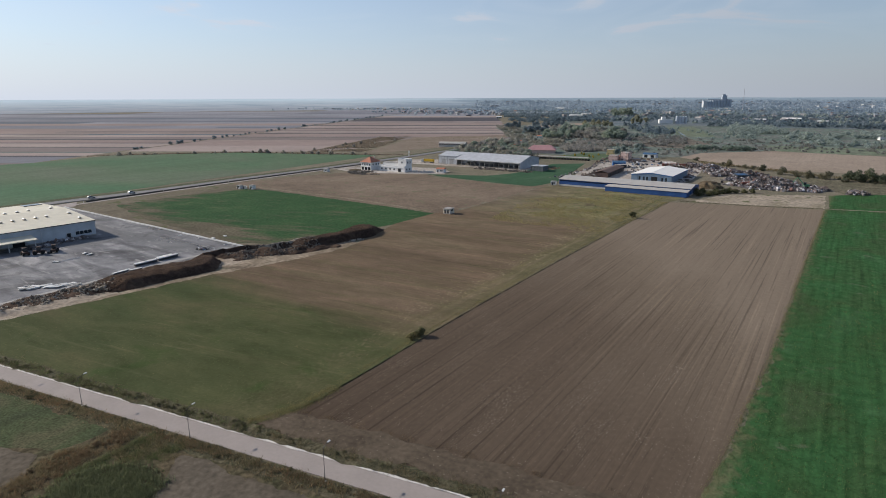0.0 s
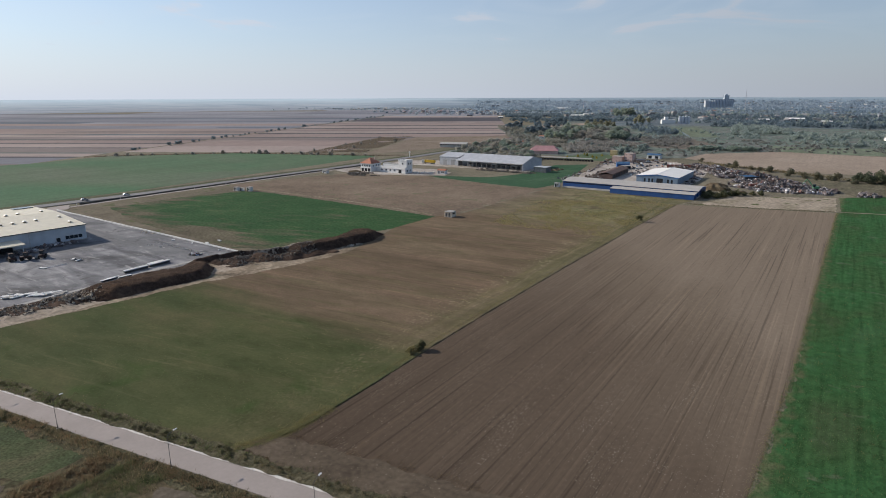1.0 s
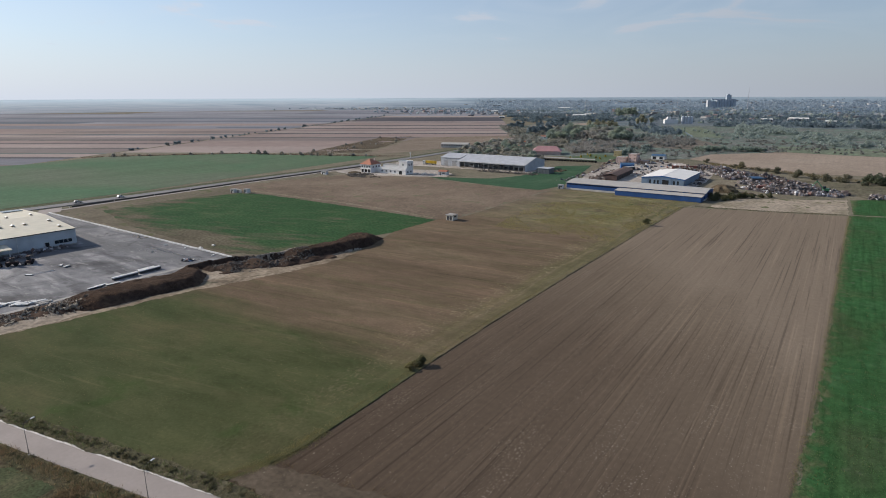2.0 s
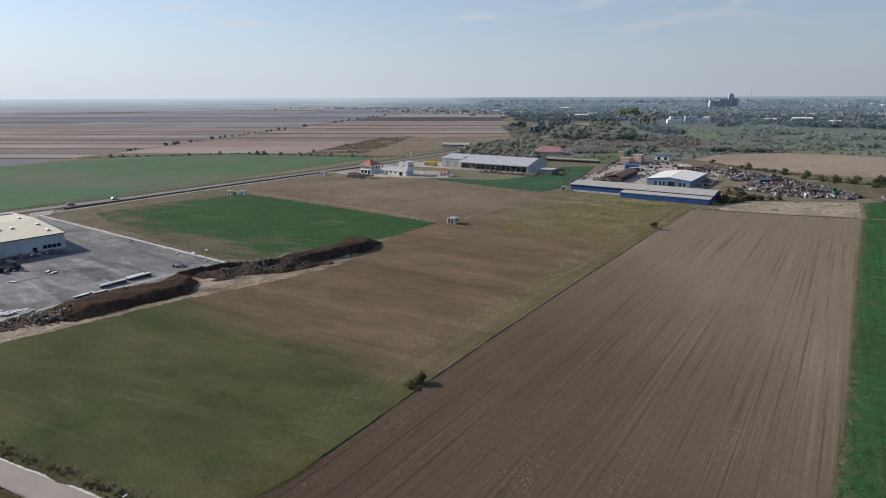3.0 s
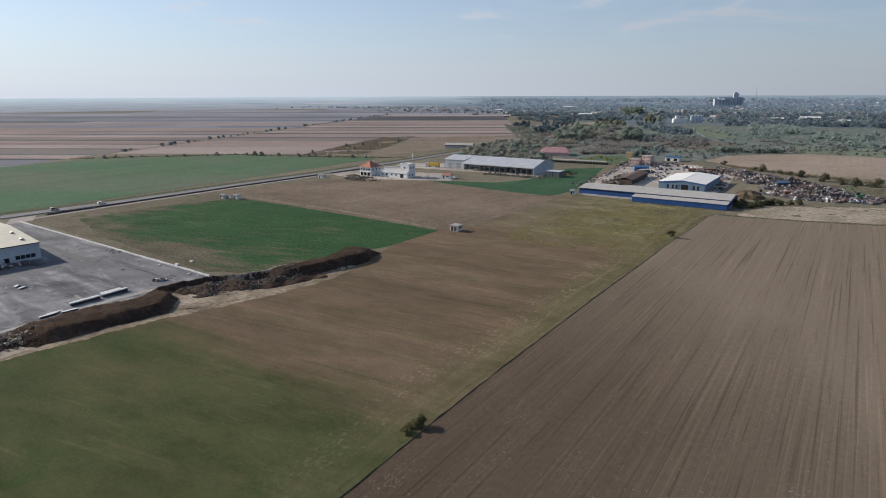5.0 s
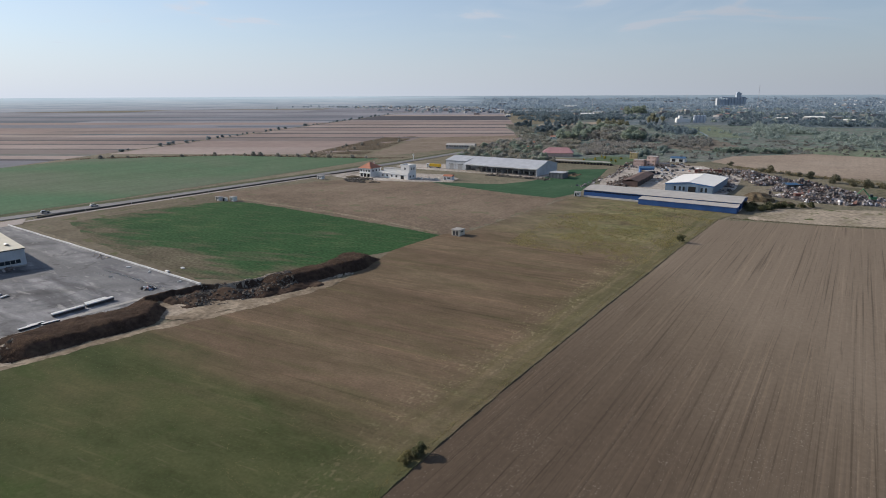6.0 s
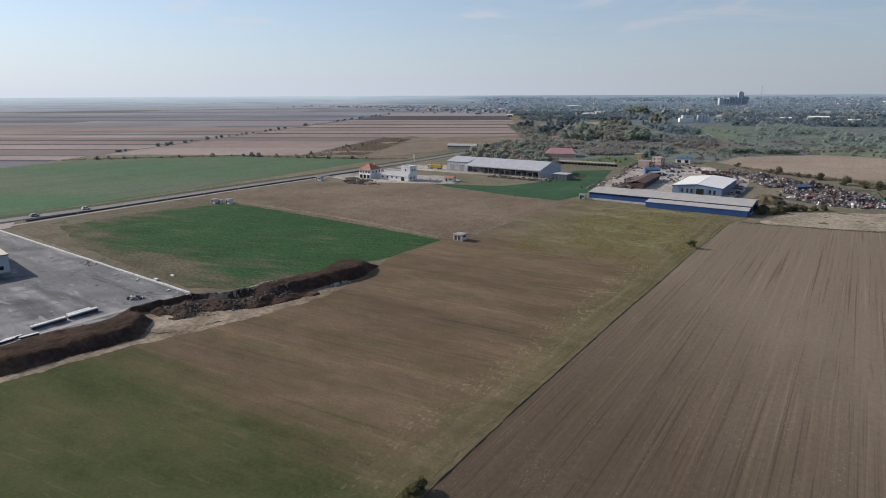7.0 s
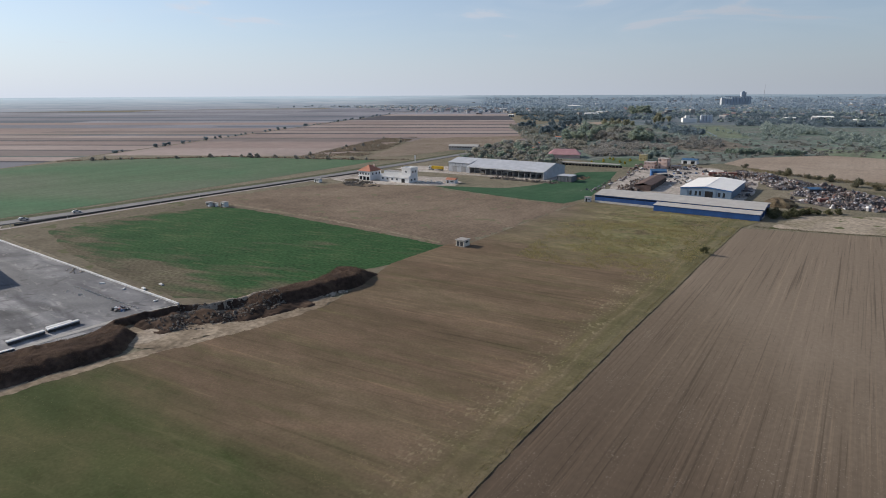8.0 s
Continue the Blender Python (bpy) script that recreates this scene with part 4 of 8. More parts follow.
def ribbon(name, line, width, z, material, label, category, thick=0.0, wobble=0.0, seed=0, step=4.0, kind="structure"):
    """A road, kerb or ditch edge along a broken line."""
    pts = []
    for a, b in zip(line, line[1:]):
        n = max(1, int(math.dist(a, b) / step))
        pts += [(a[0] + (b[0] - a[0]) * k / n, a[1] + (b[1] - a[1]) * k / n) for k in range(n)]
    pts.append(line[-1])
    bm, rows = bmesh.new(), []
    for i, p in enumerate(pts):
        a, b = pts[max(0, i - 1)], pts[min(len(pts) - 1, i + 1)]
        d = Vector((b[0] - a[0], b[1] - a[1], 0)).normalized()
        s = Vector((-d.y, d.x, 0))
        row = []
        for k in (-1, 1):
            w = width / 2 + wobble * noise.noise((p[0] * 0.2, p[1] * 0.2, seed + k * 5)) + wobble * 0.5 * noise.noise((p[0] * 0.9, p[1] * 0.9, seed + k))
            q = Vector((*p, 0)) + s * k * w
            row.append((bm.verts.new((q.x, q.y, z)), bm.verts.new((q.x, q.y, z - thick)) if thick else None))
        rows.append(row)
    for (l0, r0), (l1, r1) in zip(rows, rows[1:]):
        bm.faces.new((l0[0], r0[0], r1[0], l1[0]))
        if thick:
            bm.faces.new((l1[0], l1[1], l0[1], l0[0]))
            bm.faces.new((r0[0], r0[1], r1[1], r1[0]))
    bmesh.ops.recalc_face_normals(bm, faces=bm.faces[:])
    if sum(f.normal.z for f in bm.faces) < 0:
        bmesh.ops.reverse_faces(bm, faces=bm.faces[:])
    return tagged(bm_object(name, bm, material), label, category, kind=kind)


def leaf_cloud(centres, facing, sizes, rng):
    """Small quads that mostly look outwards from their clump, as arrays of corners and faces."""
    n = len(centres)
    out = facing * 0.6 + rng.normal(size=(n, 3)) * 0.6 + np.array((0, 0, 0.4))
    a = np.cross(out, rng.normal(size=(n, 3)))
    a /= np.linalg.norm(a, axis=1, keepdims=True) + 1e-9
    b = np.cross(out, a)
    b /= np.linalg.norm(b, axis=1, keepdims=True) + 1e-9
    s = np.asarray(sizes)[:, None]
    c = np.asarray(centres)
    a, b = a * s, b * s * 0.8
    verts = np.stack([c - a - b * 0.6, c + a * 0.8 - b, c + a + b * 0.7, c - a * 0.7 + b], 1).reshape(-1, 3)
    return verts, np.arange(4 * n).reshape(-1, 4)


def lobes(rng, height, radius, low, count):
    """Centres and sizes of the lumps that make up a crown."""
    out = []
    for i in range(count):
        ang, r = rng.uniform(0, math.tau), radius * math.sqrt(rng.uniform(0.0, 0.5))
        z = rng.uniform(low, height * 0.86)
        k = 1 - 0.55 * abs((z - low) / (height - low) - 0.42)
        out.append((r * k * math.cos(ang), r * k * math.sin(ang), z, radius * rng.uniform(0.34, 0.56) * k))
    out.append((rng.uniform(-0.3, 0.3), rng.uniform(-0.3, 0.3), height * 0.86, radius * 0.4))
    return out


def crown_points(rng, lumps, count):
    pick = rng.choice(len(lumps), count)
    d = rng.normal(size=(count, 3))
    d /= np.linalg.norm(d, axis=1, keepdims=True)
    r = rng.uniform(0.25, 1.0, count) ** 0.4
    L = np.array(lumps)[pick]
    return L[:, :3] + d * (L[:, 3] * r)[:, None] * np.array((1, 1, 0.82)), d


def tree_model(seed, height, radius, leaves, leaf_size, material, label, bush=False):
    """One tree or bush: tapered trunk with limbs, and a crown of leaf clumps."""
    rng = np.random.default_rng(seed)
    low = height * (0.12 if bush else 0.32)
    lumps = lobes(rng, height, radius, low, 9 if bush else 9)
    ob = thing("bush" if bush else "tree", Matrix(), label, "bush" if bush else "tree")
    bm = bmesh.new()
    if bush:
        for x, y, z, r in lumps[:4]:
            rod(bm, (x * 0.15, y * 0.15, -0.1), (x, y, z), 0.05, 0.02, 5)
    else:
        top = (rng.uniform(-0.3, 0.3), rng.uniform(-0.3, 0.3), height * 0.62)
        rod(bm, (0, 0, -0.2), top, height * 0.026, height * 0.012, 7)
        for x, y, z, r in lumps[:6]:
            f = rng.uniform(0.45, 0.9)
            rod(bm, (top[0] * f, top[1] * f, top[2] * f), (x, y, z), height * 0.011, height * 0.004, 5)
    part("stem" if bush else "trunk", bm, M["bark"], ob)
    pts, facing = crown_points(rng, lumps, leaves)
    v, f = leaf_cloud(pts, facing, leaf_size * rng.uniform(0.6, 1.25, leaves), rng)
    crown = new("crown", raw_mesh("crown", v, f, material))
    crown.parent = ob
    return ob


def wood_stuff(name, places, height, radius, leaves, leaf_size, material, label, seed, flat=1.0, lift=None):
    """A mass of far trees, joined."""
    rng = np.random.default_rng(seed)
    V, F, base = [], [], 0
    for x, y in places:
        h = height * rng.uniform(0.55, 1.25)
        r = radius * rng.uniform(0.7, 1.35)
        lumps = lobes(rng, h * flat, r, h * 0.12, 4)
        pts, facing = crown_points(rng, lumps, leaves)
        pts = pts + np.array((x, y, lift(x, y) if lift else 0))
        v, f = leaf_cloud(pts, facing, leaf_size * rng.uniform(0.6, 1.2, leaves), rng)
        V.append(v)
        F.append(f + base)
        base += len(v)
    ob = new(name, raw_mesh(name, np.concatenate(V), np.concatenate(F), material))
    return tagged(ob, label, "trees", kind="stuff")


def tufts(name, places, low, high, blades, spread, material, label, seed, ground=0.0, lift=None, category="weeds", fat=1.0):
    """Grass and weeds: each tuft a spray of narrow blades."""
    rng = np.random.default_rng(seed)
    p = np.repeat(np.array(places), blades, 0)
    n = len(p)
    z = np.full(n, ground) if lift is None else np.repeat(np.array([lift(*q) for q in places]), blades)
    off = rng.normal(size=(n, 2)) * spread * 0.5
    ang = rng.uniform(0, math.tau, n)
    h = rng.uniform(low, high, n)
    w = h * rng.uniform(0.05, 0.12, n) * fat
    lean = rng.normal(size=(n, 2)) * h[:, None] * 0.35
    b = p + off
    dx = np.stack([np.cos(ang) * w, np.sin(ang) * w], 1)
    v = np.empty((n, 3, 3))
    v[:, 0, :2], v[:, 1, :2], v[:, 2, :2] = b - dx, b + dx, b + lean
    v[:, 0, 2] = v[:, 1, 2] = z - 0.05
    v[:, 2, 2] = z + h
    ob = new(name, raw_mesh(name, v.reshape(-1, 3), np.arange(3 * n).reshape(-1, 3), material))
    return tagged(ob, label, category, kind="stuff")


def rocks(name, places, low, high, material, label, seed, lift=None, category="rubble", flat=0.7, vary=(0.5, 1.3)):
    """Broken lumps, each a squashed and jittered block."""
    rng = np.random.default_rng(seed)
    cube = np.array([(x, y, z) for z in (-1, 1) for x, y in ((-1, -1), (1, -1), (1, 1), (-1, 1))], float)
    quad = np.array(((3, 2, 1, 0), (4, 5, 6, 7), (0, 1, 5, 4), (1, 2, 6, 5), (2, 3, 7, 6), (3, 0, 4, 7)))
    V, F = [], []
    for i, (x, y) in enumerate(places):
        s = rng.uniform(low, high) * rng.uniform(*vary, 3) * np.array((1, 1, flat))
        q = np.array(Euler(rng.uniform(0, 3, 3)).to_matrix())
        v = (cube * (1 + rng.normal(size=(8, 3)) * 0.16) * s * 0.5) @ q.T
        V.append(v + np.array((x, y, (lift(x, y) if lift else 0.0) + s[2] * 0.2)))
        F.append(quad + 8 * i)
    ob = new(name, raw_mesh(name, np.concatenate(V), np.concatenate(F), material))
    return tagged(ob, label, category, kind="stuff")


# ---- the land ----
def rise(r):
    """The plain is level, and climbs gently to a low ridge far away."""
    f = min(1.0, max(0.0, (r - 3350) / 1400))
    return 49 * f * f * (3 - 2 * f) + (0.05 if 2900 < r < 3355 else 0.0)


def ring_sheet(radii, sides=96):
    bm, rings = bmesh.new(), []
    for r in radii:
        rings.append([bm.verts.new((r * math.cos(i * math.tau / sides), r * math.sin(i * math.tau / sides), rise(r))) for i in range(sides)])
    for a, b in zip(rings, rings[1:]):
        for i in range(sides):
            j = (i + 1) % sides
            bm.faces.new((a[i], b[i], b[j], a[j]))
    return bm, rings


bm, rings = ring_sheet([60, 200, 500, 1000, 2000, 2800, 3340])
bm.faces.new(rings[0])
bmesh.ops.recalc_face_normals(bm, faces=bm.faces[:])
if bm.faces[:][0].normal.z < 0:
    bmesh.ops.reverse_faces(bm, faces=bm.faces[:])
tagged(bm_object("ground", bm, M["ground"]), "flat plain of dry grass and fallow land", "ground", kind="structure")
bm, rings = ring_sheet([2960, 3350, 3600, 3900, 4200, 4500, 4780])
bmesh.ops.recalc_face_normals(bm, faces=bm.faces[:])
tagged(bm_object("backdrop", bm, M["distance"]), "far farmland rising to the horizon, haze painted in as glow", "distance", kind="structure")

# fields of the site
ROAD_N = lambda u: 47.4 + 0.1765 * (u + 161.7)
ROAD_S = lambda u: 44.4 + 0.172 * (u + 153.6)



CUT = [(-90.3, 63.8), (-88.6, 67.8), (-87.3, 73.5), (-86.8, 78), (-87.1, 98), (-87.9, 122), (-88.3, 150), (-88.1, 182), (-88.0, 210), (-87.3, 250), (-86.9, 292), (-85.6, 330), (-84.8, 366)]


def furrowed():
    """The ploughed field: long low ridges of uneven height from end to end."""
    west = lambda v: float(np.interp(v, [q[1] for q in CUT], [q[0] for q in CUT])) - 0.7
    east = lambda v: float(np.interp(v, (62, 89, 105, 126, 151, 219, 295, 386), (-14.0, -13.0, -11.9, -10.9, -9.8, -8.9, -7.6, -6.0)))
    across, along = 260, 120
    verts, faces = [], []
    for j in range(along + 1):
        f = j / along
        for i in range(across + 1):
            s = i / across
            v = (62.5 + 14 * s) * (1 - f) + (365.5 + 20.5 * s) * f
            lean_w = float(np.interp(v, (62, 230, 287, 330, 366), (0, 0, 0.8, 2, 3)))
            lean_e = float(np.interp(v, (62, 150, 283, 386), (0, 0.4, 2.4, 4.8)))
            u = (-88.8 + lean_w) * (1 - s) + (-11.0 + lean_e) * s
            u += (west(v) + 88.8 - lean_w) * (1 - s) ** 14 + (east(v) + 11.0 - lean_e) * s ** 14
            rim = min(1.0, min(i, across - i, j, along - j) / 2)
            h = 0.75 + 0.25 * noise.noise((i * 0.61, v * 0.010, 2)) + 0.25 * noise.noise((i * 1.37, v * 0.02, 5))
            h -= 2.2 * max(0.0, noise.noise((i * 0.83, v * 0.008, 11)) - 0.22)
            k = 0.5 + noise.noise((u * 0.04, v * 0.012, 8))
            verts.append((u + 0.05 * noise.noise((v * 0.2, s * 30, 3)), v, 0.03 + rim * max(0.0, h) * 0.035 * min(1.2, max(0.35, k + 0.3))))
    w = across + 1
    for j in range(along):
        faces += [(j * w + i, j * w + i + 1, (j + 1) * w + i + 1, (j + 1) * w + i) for i in range(across)]
    return tagged(new("field_1", raw_mesh("field_1", verts, faces, M["plough"])), "freshly ploughed brown field with long furrows", "field", kind="structure")


furrowed()
patch("headland", [(-93, 63), (-50, 70.3), (-12, 76.8), (-11.6, 83.5), (-40, 79), (-66, 75), (-88, 71.5)], 0.15, M["headland"], "trodden headland of a ploughed field", "field", 1.4, 0.5)
patch("field_2", [(-13.0, 77.4), (260, 125), (260, 460), (20, 395), (-5.6, 389), (-7.2, 295), (-8.5, 219), (-9.4, 151), (-10.5, 126), (-11.5, 105), (-12.7, 89), (-13.3, 80)],
      0.06, M["crop"], "dark green winter crop in drilled rows", wobble=1.1, step=0.4)
patch("field_3", [(-4.0, 391.5), (20, 398), (260, 463), (260, 560), (26, 470), (-6, 445)],
      0.06, M["crop"], "dark green crop strip beyond a path", wobble=0.5, seed=4)
patch("field_4", [(-75, 372), (-6, 389.5), (-7.5, 444), (-61, 416)], 0.04, M["pale_plot"], "dry pale unused plot", wobble=1.0)

# the meadow, with a raised sod along its border with the ploughed land
GRASS = [(-208, 42.5), (-165, 49.2), (-130, 55.6), (-94, 62.2), (-91.5, 63), *CUT, (-79, 386), (-168, 394), (-174, 388), (-176, 268), (-183, 262), (-184, 226), (-178, 208), (-171, 180), (-178, 148), (-186, 122), (-191, 100), (-196, 68)]
patch("field_5", GRASS, 0.12, M["grass"], "meadow, green at one end and dry brown at the other", wobble=0.35, step=1.5)


def sod(ridge=False):
    """A ridge of turf, gentle on the meadow side and cut steeply towards the soil, or the thrown-up soil beyond the furrow."""
    bm, rows = bmesh.new(), []
    for (u0, v0), (u1, v1) in zip(CUT, CUT[1:]):
        n = max(1, int((v1 - v0) / 1.2))
        for k in range(n):
            u, v = u0 + (u1 - u0) * k / n + 0.35, v0 + (v1 - v0) * k / n
            w = 0.14 * noise.noise((u * 0.3, v * 0.3, 1)) + 0.12 * noise.noise((u, v * 1.3, 4))
            h = max(0.06, 0.19 + 0.12 * noise.noise((u * 0.2, v * 0.25, 8)) + 0.08 * noise.noise((u, v * 1.1, 9)))
            if ridge:
                k = max(0.0, 0.05 + 0.07 * noise.noise((u * 0.3, v * 0.35, 15)))
                rows.append([bm.verts.new(q) for q in ((u + 0.16 + w, v, 0.0), (u + 0.32 + w, v, k * 0.8), (u + 0.5 + w, v, k), (u + 1.0 + w, v, 0.02))])
            else:
                rows.append([bm.verts.new(q) for q in ((u - 2.2, v, 0.11), (u - 0.7 + w, v, h), (u - 0.1 + w, v, h), (u + 0.0 + w, v, 0.0))])
    for a, b in zip(rows, rows[1:]):
        for i in range(3):
            bm.faces.new((a[i], a[i + 1], b[i + 1], b[i]))
    return bm


tagged(bm_object("turf_edge", sod(), M["grass"]), "low cut turf edge above a ploughed field", "field edge", kind="structure")
tagged(bm_object("furrow_ridge", sod(True), M["plough"]), "thrown-up soil along the last furrow", "field edge", kind="structure")

patch("field_6", [(-356, 178), (-356, 221), (-343, 260), (-325, 265.6), (-284, 265.3), (-247, 263.8), (-211, 261.8), (-183, 259.8), (-183, 226), (-190, 205), (-198, 185), (-200, 166), (-216, 158), (-250, 160), (-302, 164)],
      0.09, M["wheat_far"], "patchy young green crop with bare streaks", wobble=1.0, step=1.2, seed=3)
patch("field_7", [(-380, 162), (-209, 156), (-200, 150), (-183, 205), (-178, 262), (-176, 268), (-345, 270), (-384, 300)], 0.05, M["margin"], "brown fallow strip round the young crop", wobble=0.8)
patch("field_8", [(-374, 272), (-178, 262), (-175, 390), (-196, 379), (-276, 384), (-276, 400), (-340, 380), (-360, 345)], 0.07, M["fallow"], "bare brown field", wobble=5.0, step=1.5)
patch("field_9", [(-284, 394.4), (-263, 388.5), (-210, 380.4), (-181, 380), (-176, 408), (-190, 480), (-203.7, 541), (-228, 520), (-226, 475), (-226, 440), (-238, 413)], 0.10, M["crop_far"], "narrow green crop below a warehouse", wobble=0.7)
patch("field_10", [(-412, 60), (-408, 234), (-412, 300), (-415, 371), (-421, 470), (-426, 500), (-583, 437), (-675, 342), (-662, 262), (-700, 60)], 0.12, M["meadow_green"], "wide smooth green field", wobble=0.8)
patch("field_11", [(-142, 647), (-133, 710), (-66, 778), (-20, 770), (120, 760), (120, 600), (-24, 578), (-61, 578), (-111, 618)], 0.10, M["tan"], "bare harvested tan field", wobble=1.5)
patch("rough_verge", [(-60, 548), (-36, 530), (0, 528), (120, 545), (120, 470), (24, 467), (2, 455), (-4, 470), (-26, 500), (-52, 530)], 0.085, M["scrub_ground"], "rough olive-brown grass behind the scrap", "verge", 1.5)
patch("field_12", [(-457, 518), (-568, 759), (-459, 894), (-405, 700), (-423, 612), (-436, 538)], 0.09, M["brown"], "brown stubble field", wobble=1.5, seed=5)
patch("meadow", [(-330, 600), (-200, 610), (-140, 650), (-130, 715), (-60, 790), (140, 780), (300, 1100), (300, 1700), (-300, 1640), (-480, 1600), (-600, 1500), (-600, 1080), (-400, 790), (-390, 640)], 0.05, M["bog"], "rough green and brown meadow", "meadow", 2.0, 12.0)

patch("field_16", [(-549, 1119), (-501, 1219), (-477, 1371), (-504, 1452), (-542, 1305), (-584, 1197)], 0.075, M["tan"], "narrow tan field between far tree clumps", wobble=3.0, step=10)
patch("meadow_strip", [(-318, 1168), (-269, 1328), (-164, 992), (-218, 998)], 0.075, M["wet_meadow"], "pale green wet meadow", "meadow", 6.0, 8.0)
patch("meadow_strip", [(-91, 862), (-18, 866), (150, 905), (150, 800), (-20, 764), (-71, 783)], 0.075, M["wet_meadow"], "green meadow strip beyond a tan field", "meadow", 6.0, 8.0)
patch("meadow_strip", [(-247, 871), (-201, 957), (-143, 838), (-160, 762), (-210, 762)], 0.085, M["russet"], "russet-brown rough meadow", "meadow", 9.0, 6.0)
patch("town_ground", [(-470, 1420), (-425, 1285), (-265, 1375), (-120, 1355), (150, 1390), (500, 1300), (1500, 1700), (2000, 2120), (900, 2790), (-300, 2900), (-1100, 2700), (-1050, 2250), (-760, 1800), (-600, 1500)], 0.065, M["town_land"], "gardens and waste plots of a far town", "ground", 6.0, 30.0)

# far strip fields
HEDGE_X = lambda y: -414 + (y - 751) * 0.0945
STRIP_WORDS = ("harvested tan strip field", "brown ploughed strip field", "dark freshly turned strip field", "grey-green strip field", "pale stubble strip field", "strip field hazed to dull grey-brown", "strip field hazed to dark grey", "strip field hazed to pale grey")


def strip_list(y, seed, first):
    """Rows of (near side, far side, tone): narrow holdings that widen with distance, no two alike side by side."""
    rng, out, last = random.Random(seed), [], None
    for w, k in first:
        out.append((y, y + w, k))
        y, last = y + w, k
    while y < 2930:
        step = y * y / 65000
        # far rows take only the haze-tinted tones
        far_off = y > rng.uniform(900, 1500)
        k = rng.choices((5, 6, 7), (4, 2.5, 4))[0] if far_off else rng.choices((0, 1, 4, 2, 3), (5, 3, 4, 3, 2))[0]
        if k == last:
            continue
        w = step * (rng.uniform(0.6, 1.7) if k in (2, 3, 6) else rng.uniform(1.4, 5.0))
        out.append((y, min(y + w, 2976), k))
        y, last = y + w, k
    return out


split = random.Random(77)
for side, strips in (("right", strip_list(690, 5, ((85, 4), (105, 0), (60, 1), (12, 2), (85, 0), (22, 2), (60, 4), (18, 1), (70, 0), (26, 2), (80, 4), (28, 2), (110, 0), (40, 1), (60, 4), (300, 2), (120, 4)))),
                     ("left", strip_list(470, 8, ((90, 1), (60, 5), (14, 2), (35, 4), (14, 3), (60, 1), (10, 2), (60, 4), (12, 2), (55, 0), (18, 2), (50, 1), (50, 4), (22, 6))))):
    for n, (y0, y1, k) in enumerate(strips):
        reach = math.sqrt(max(2995 ** 2 - y1 * y1, 90000))
        edge = -175 + (y0 - 690) * 0.33 if y0 < 880 else 50 + y0 * 0.012 + (90 if y0 > 2000 else 0)
        far_edge = edge if y0 >= 880 else -118
        if side == "right":
            quad = [(HEDGE_X(y0) + 3, y0), (edge, y0), (far_edge, y1), (HEDGE_X(y1) + 3, y1)]
            parts_ = [(quad, k)]
        else:
            cut = split.uniform(-1500, -520)
            if y0 > 620 and split.random() < 0.75 and cut > -reach + 50:
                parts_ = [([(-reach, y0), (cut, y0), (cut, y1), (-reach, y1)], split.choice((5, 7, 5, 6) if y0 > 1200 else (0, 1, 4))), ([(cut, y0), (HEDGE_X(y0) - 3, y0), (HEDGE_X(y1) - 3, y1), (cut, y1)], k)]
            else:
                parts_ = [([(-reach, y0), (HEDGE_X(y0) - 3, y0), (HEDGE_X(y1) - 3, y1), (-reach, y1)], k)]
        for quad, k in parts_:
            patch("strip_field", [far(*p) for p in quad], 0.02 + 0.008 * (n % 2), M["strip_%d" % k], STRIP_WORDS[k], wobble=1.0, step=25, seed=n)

patch("lawn", [(-252, 580), (-205, 575), (-190, 590), (-200, 640), (-245, 645)], 0.11, M["lawn"], "mown green lawn beyond a lorry yard", "lawn", 1.0)
patch("pond", [(-252, 1128), (-211, 998), (-211, 992), (-251, 1117)], 0.095, M["water"], "narrow pond in a rough meadow", "water", 1.5, 5.0)

# roads
ROAD_LINE = [(u, (ROAD_N(u) + ROAD_S(u)) / 2) for u in (-420, -250, -160, -100, -50, 40, 220)]
ribbon("road_1", ROAD_LINE, 4.7, 0.10, M["road"], "pale concrete lane with crumbling edges", "road", 0.12, 0.12, 2, 1.5)
ribbon("road_edge", [(u, ROAD_N(u) + 0.2) for u in (-250, -160, -100, -50, 40)], 0.42, 0.13, M["kerb"], "whitish gravel edge of the lane", "kerb", 0.1, 0.22, 6, 0.6)
MAIN = [(-402, 40), (-396, 150), (-390, 220), (-389, 300), (-385, 380), (-386, 520), (-392, 650), (-410, 800)]
ribbon("road_2", MAIN, 9.5, 0.35, M["asphalt"], "worn grey asphalt main road on a low bank", "road", 0.4, 0.1, 3)
ribbon("road_shoulder", [(u - 8.5, v) for u, v in MAIN], 8, 0.3, M["verge"], "grassy shoulder of the main road", "verge", 0.35, 0.8, 5)
ribbon("verge_ground", [(u, ROAD_N(u) + 2.1) for u in (-200, -160, -120, -80, -40, 30)], 3.4, 0.135, M["verge_dark"], "weedy verge beside the lane", "verge", 0.0, 0.9, 21, 0.7)
ribbon("verge_ground", [(u, ROAD_S(u) - 1.9) for u in (-200, -160, -120, -80, -40, 30)], 3.6, 0.06, M["verge_dark"], "weedy verge on the other side of the lane", "verge", 0.0, 0.9, 22, 0.7)
# the wall's dark tone stands in for shade on its face
ribbon("road_wall", [(-382.8, 174), (-383.2, 220), (-382.6, 300), (-379.8, 376)], 0.5, 0.75, M["scrap_core"], "low wall along the main road, painted dark for its shaded face", "wall", 0.8, 0.03, 6)
ribbon("road_wall", [(-379.2, 386), (-375.5, 430)], 0.5, 0.75, M["scrap_core"], "low wall along the main road, painted dark for its shaded face", "wall", 0.8, 0.03, 7)
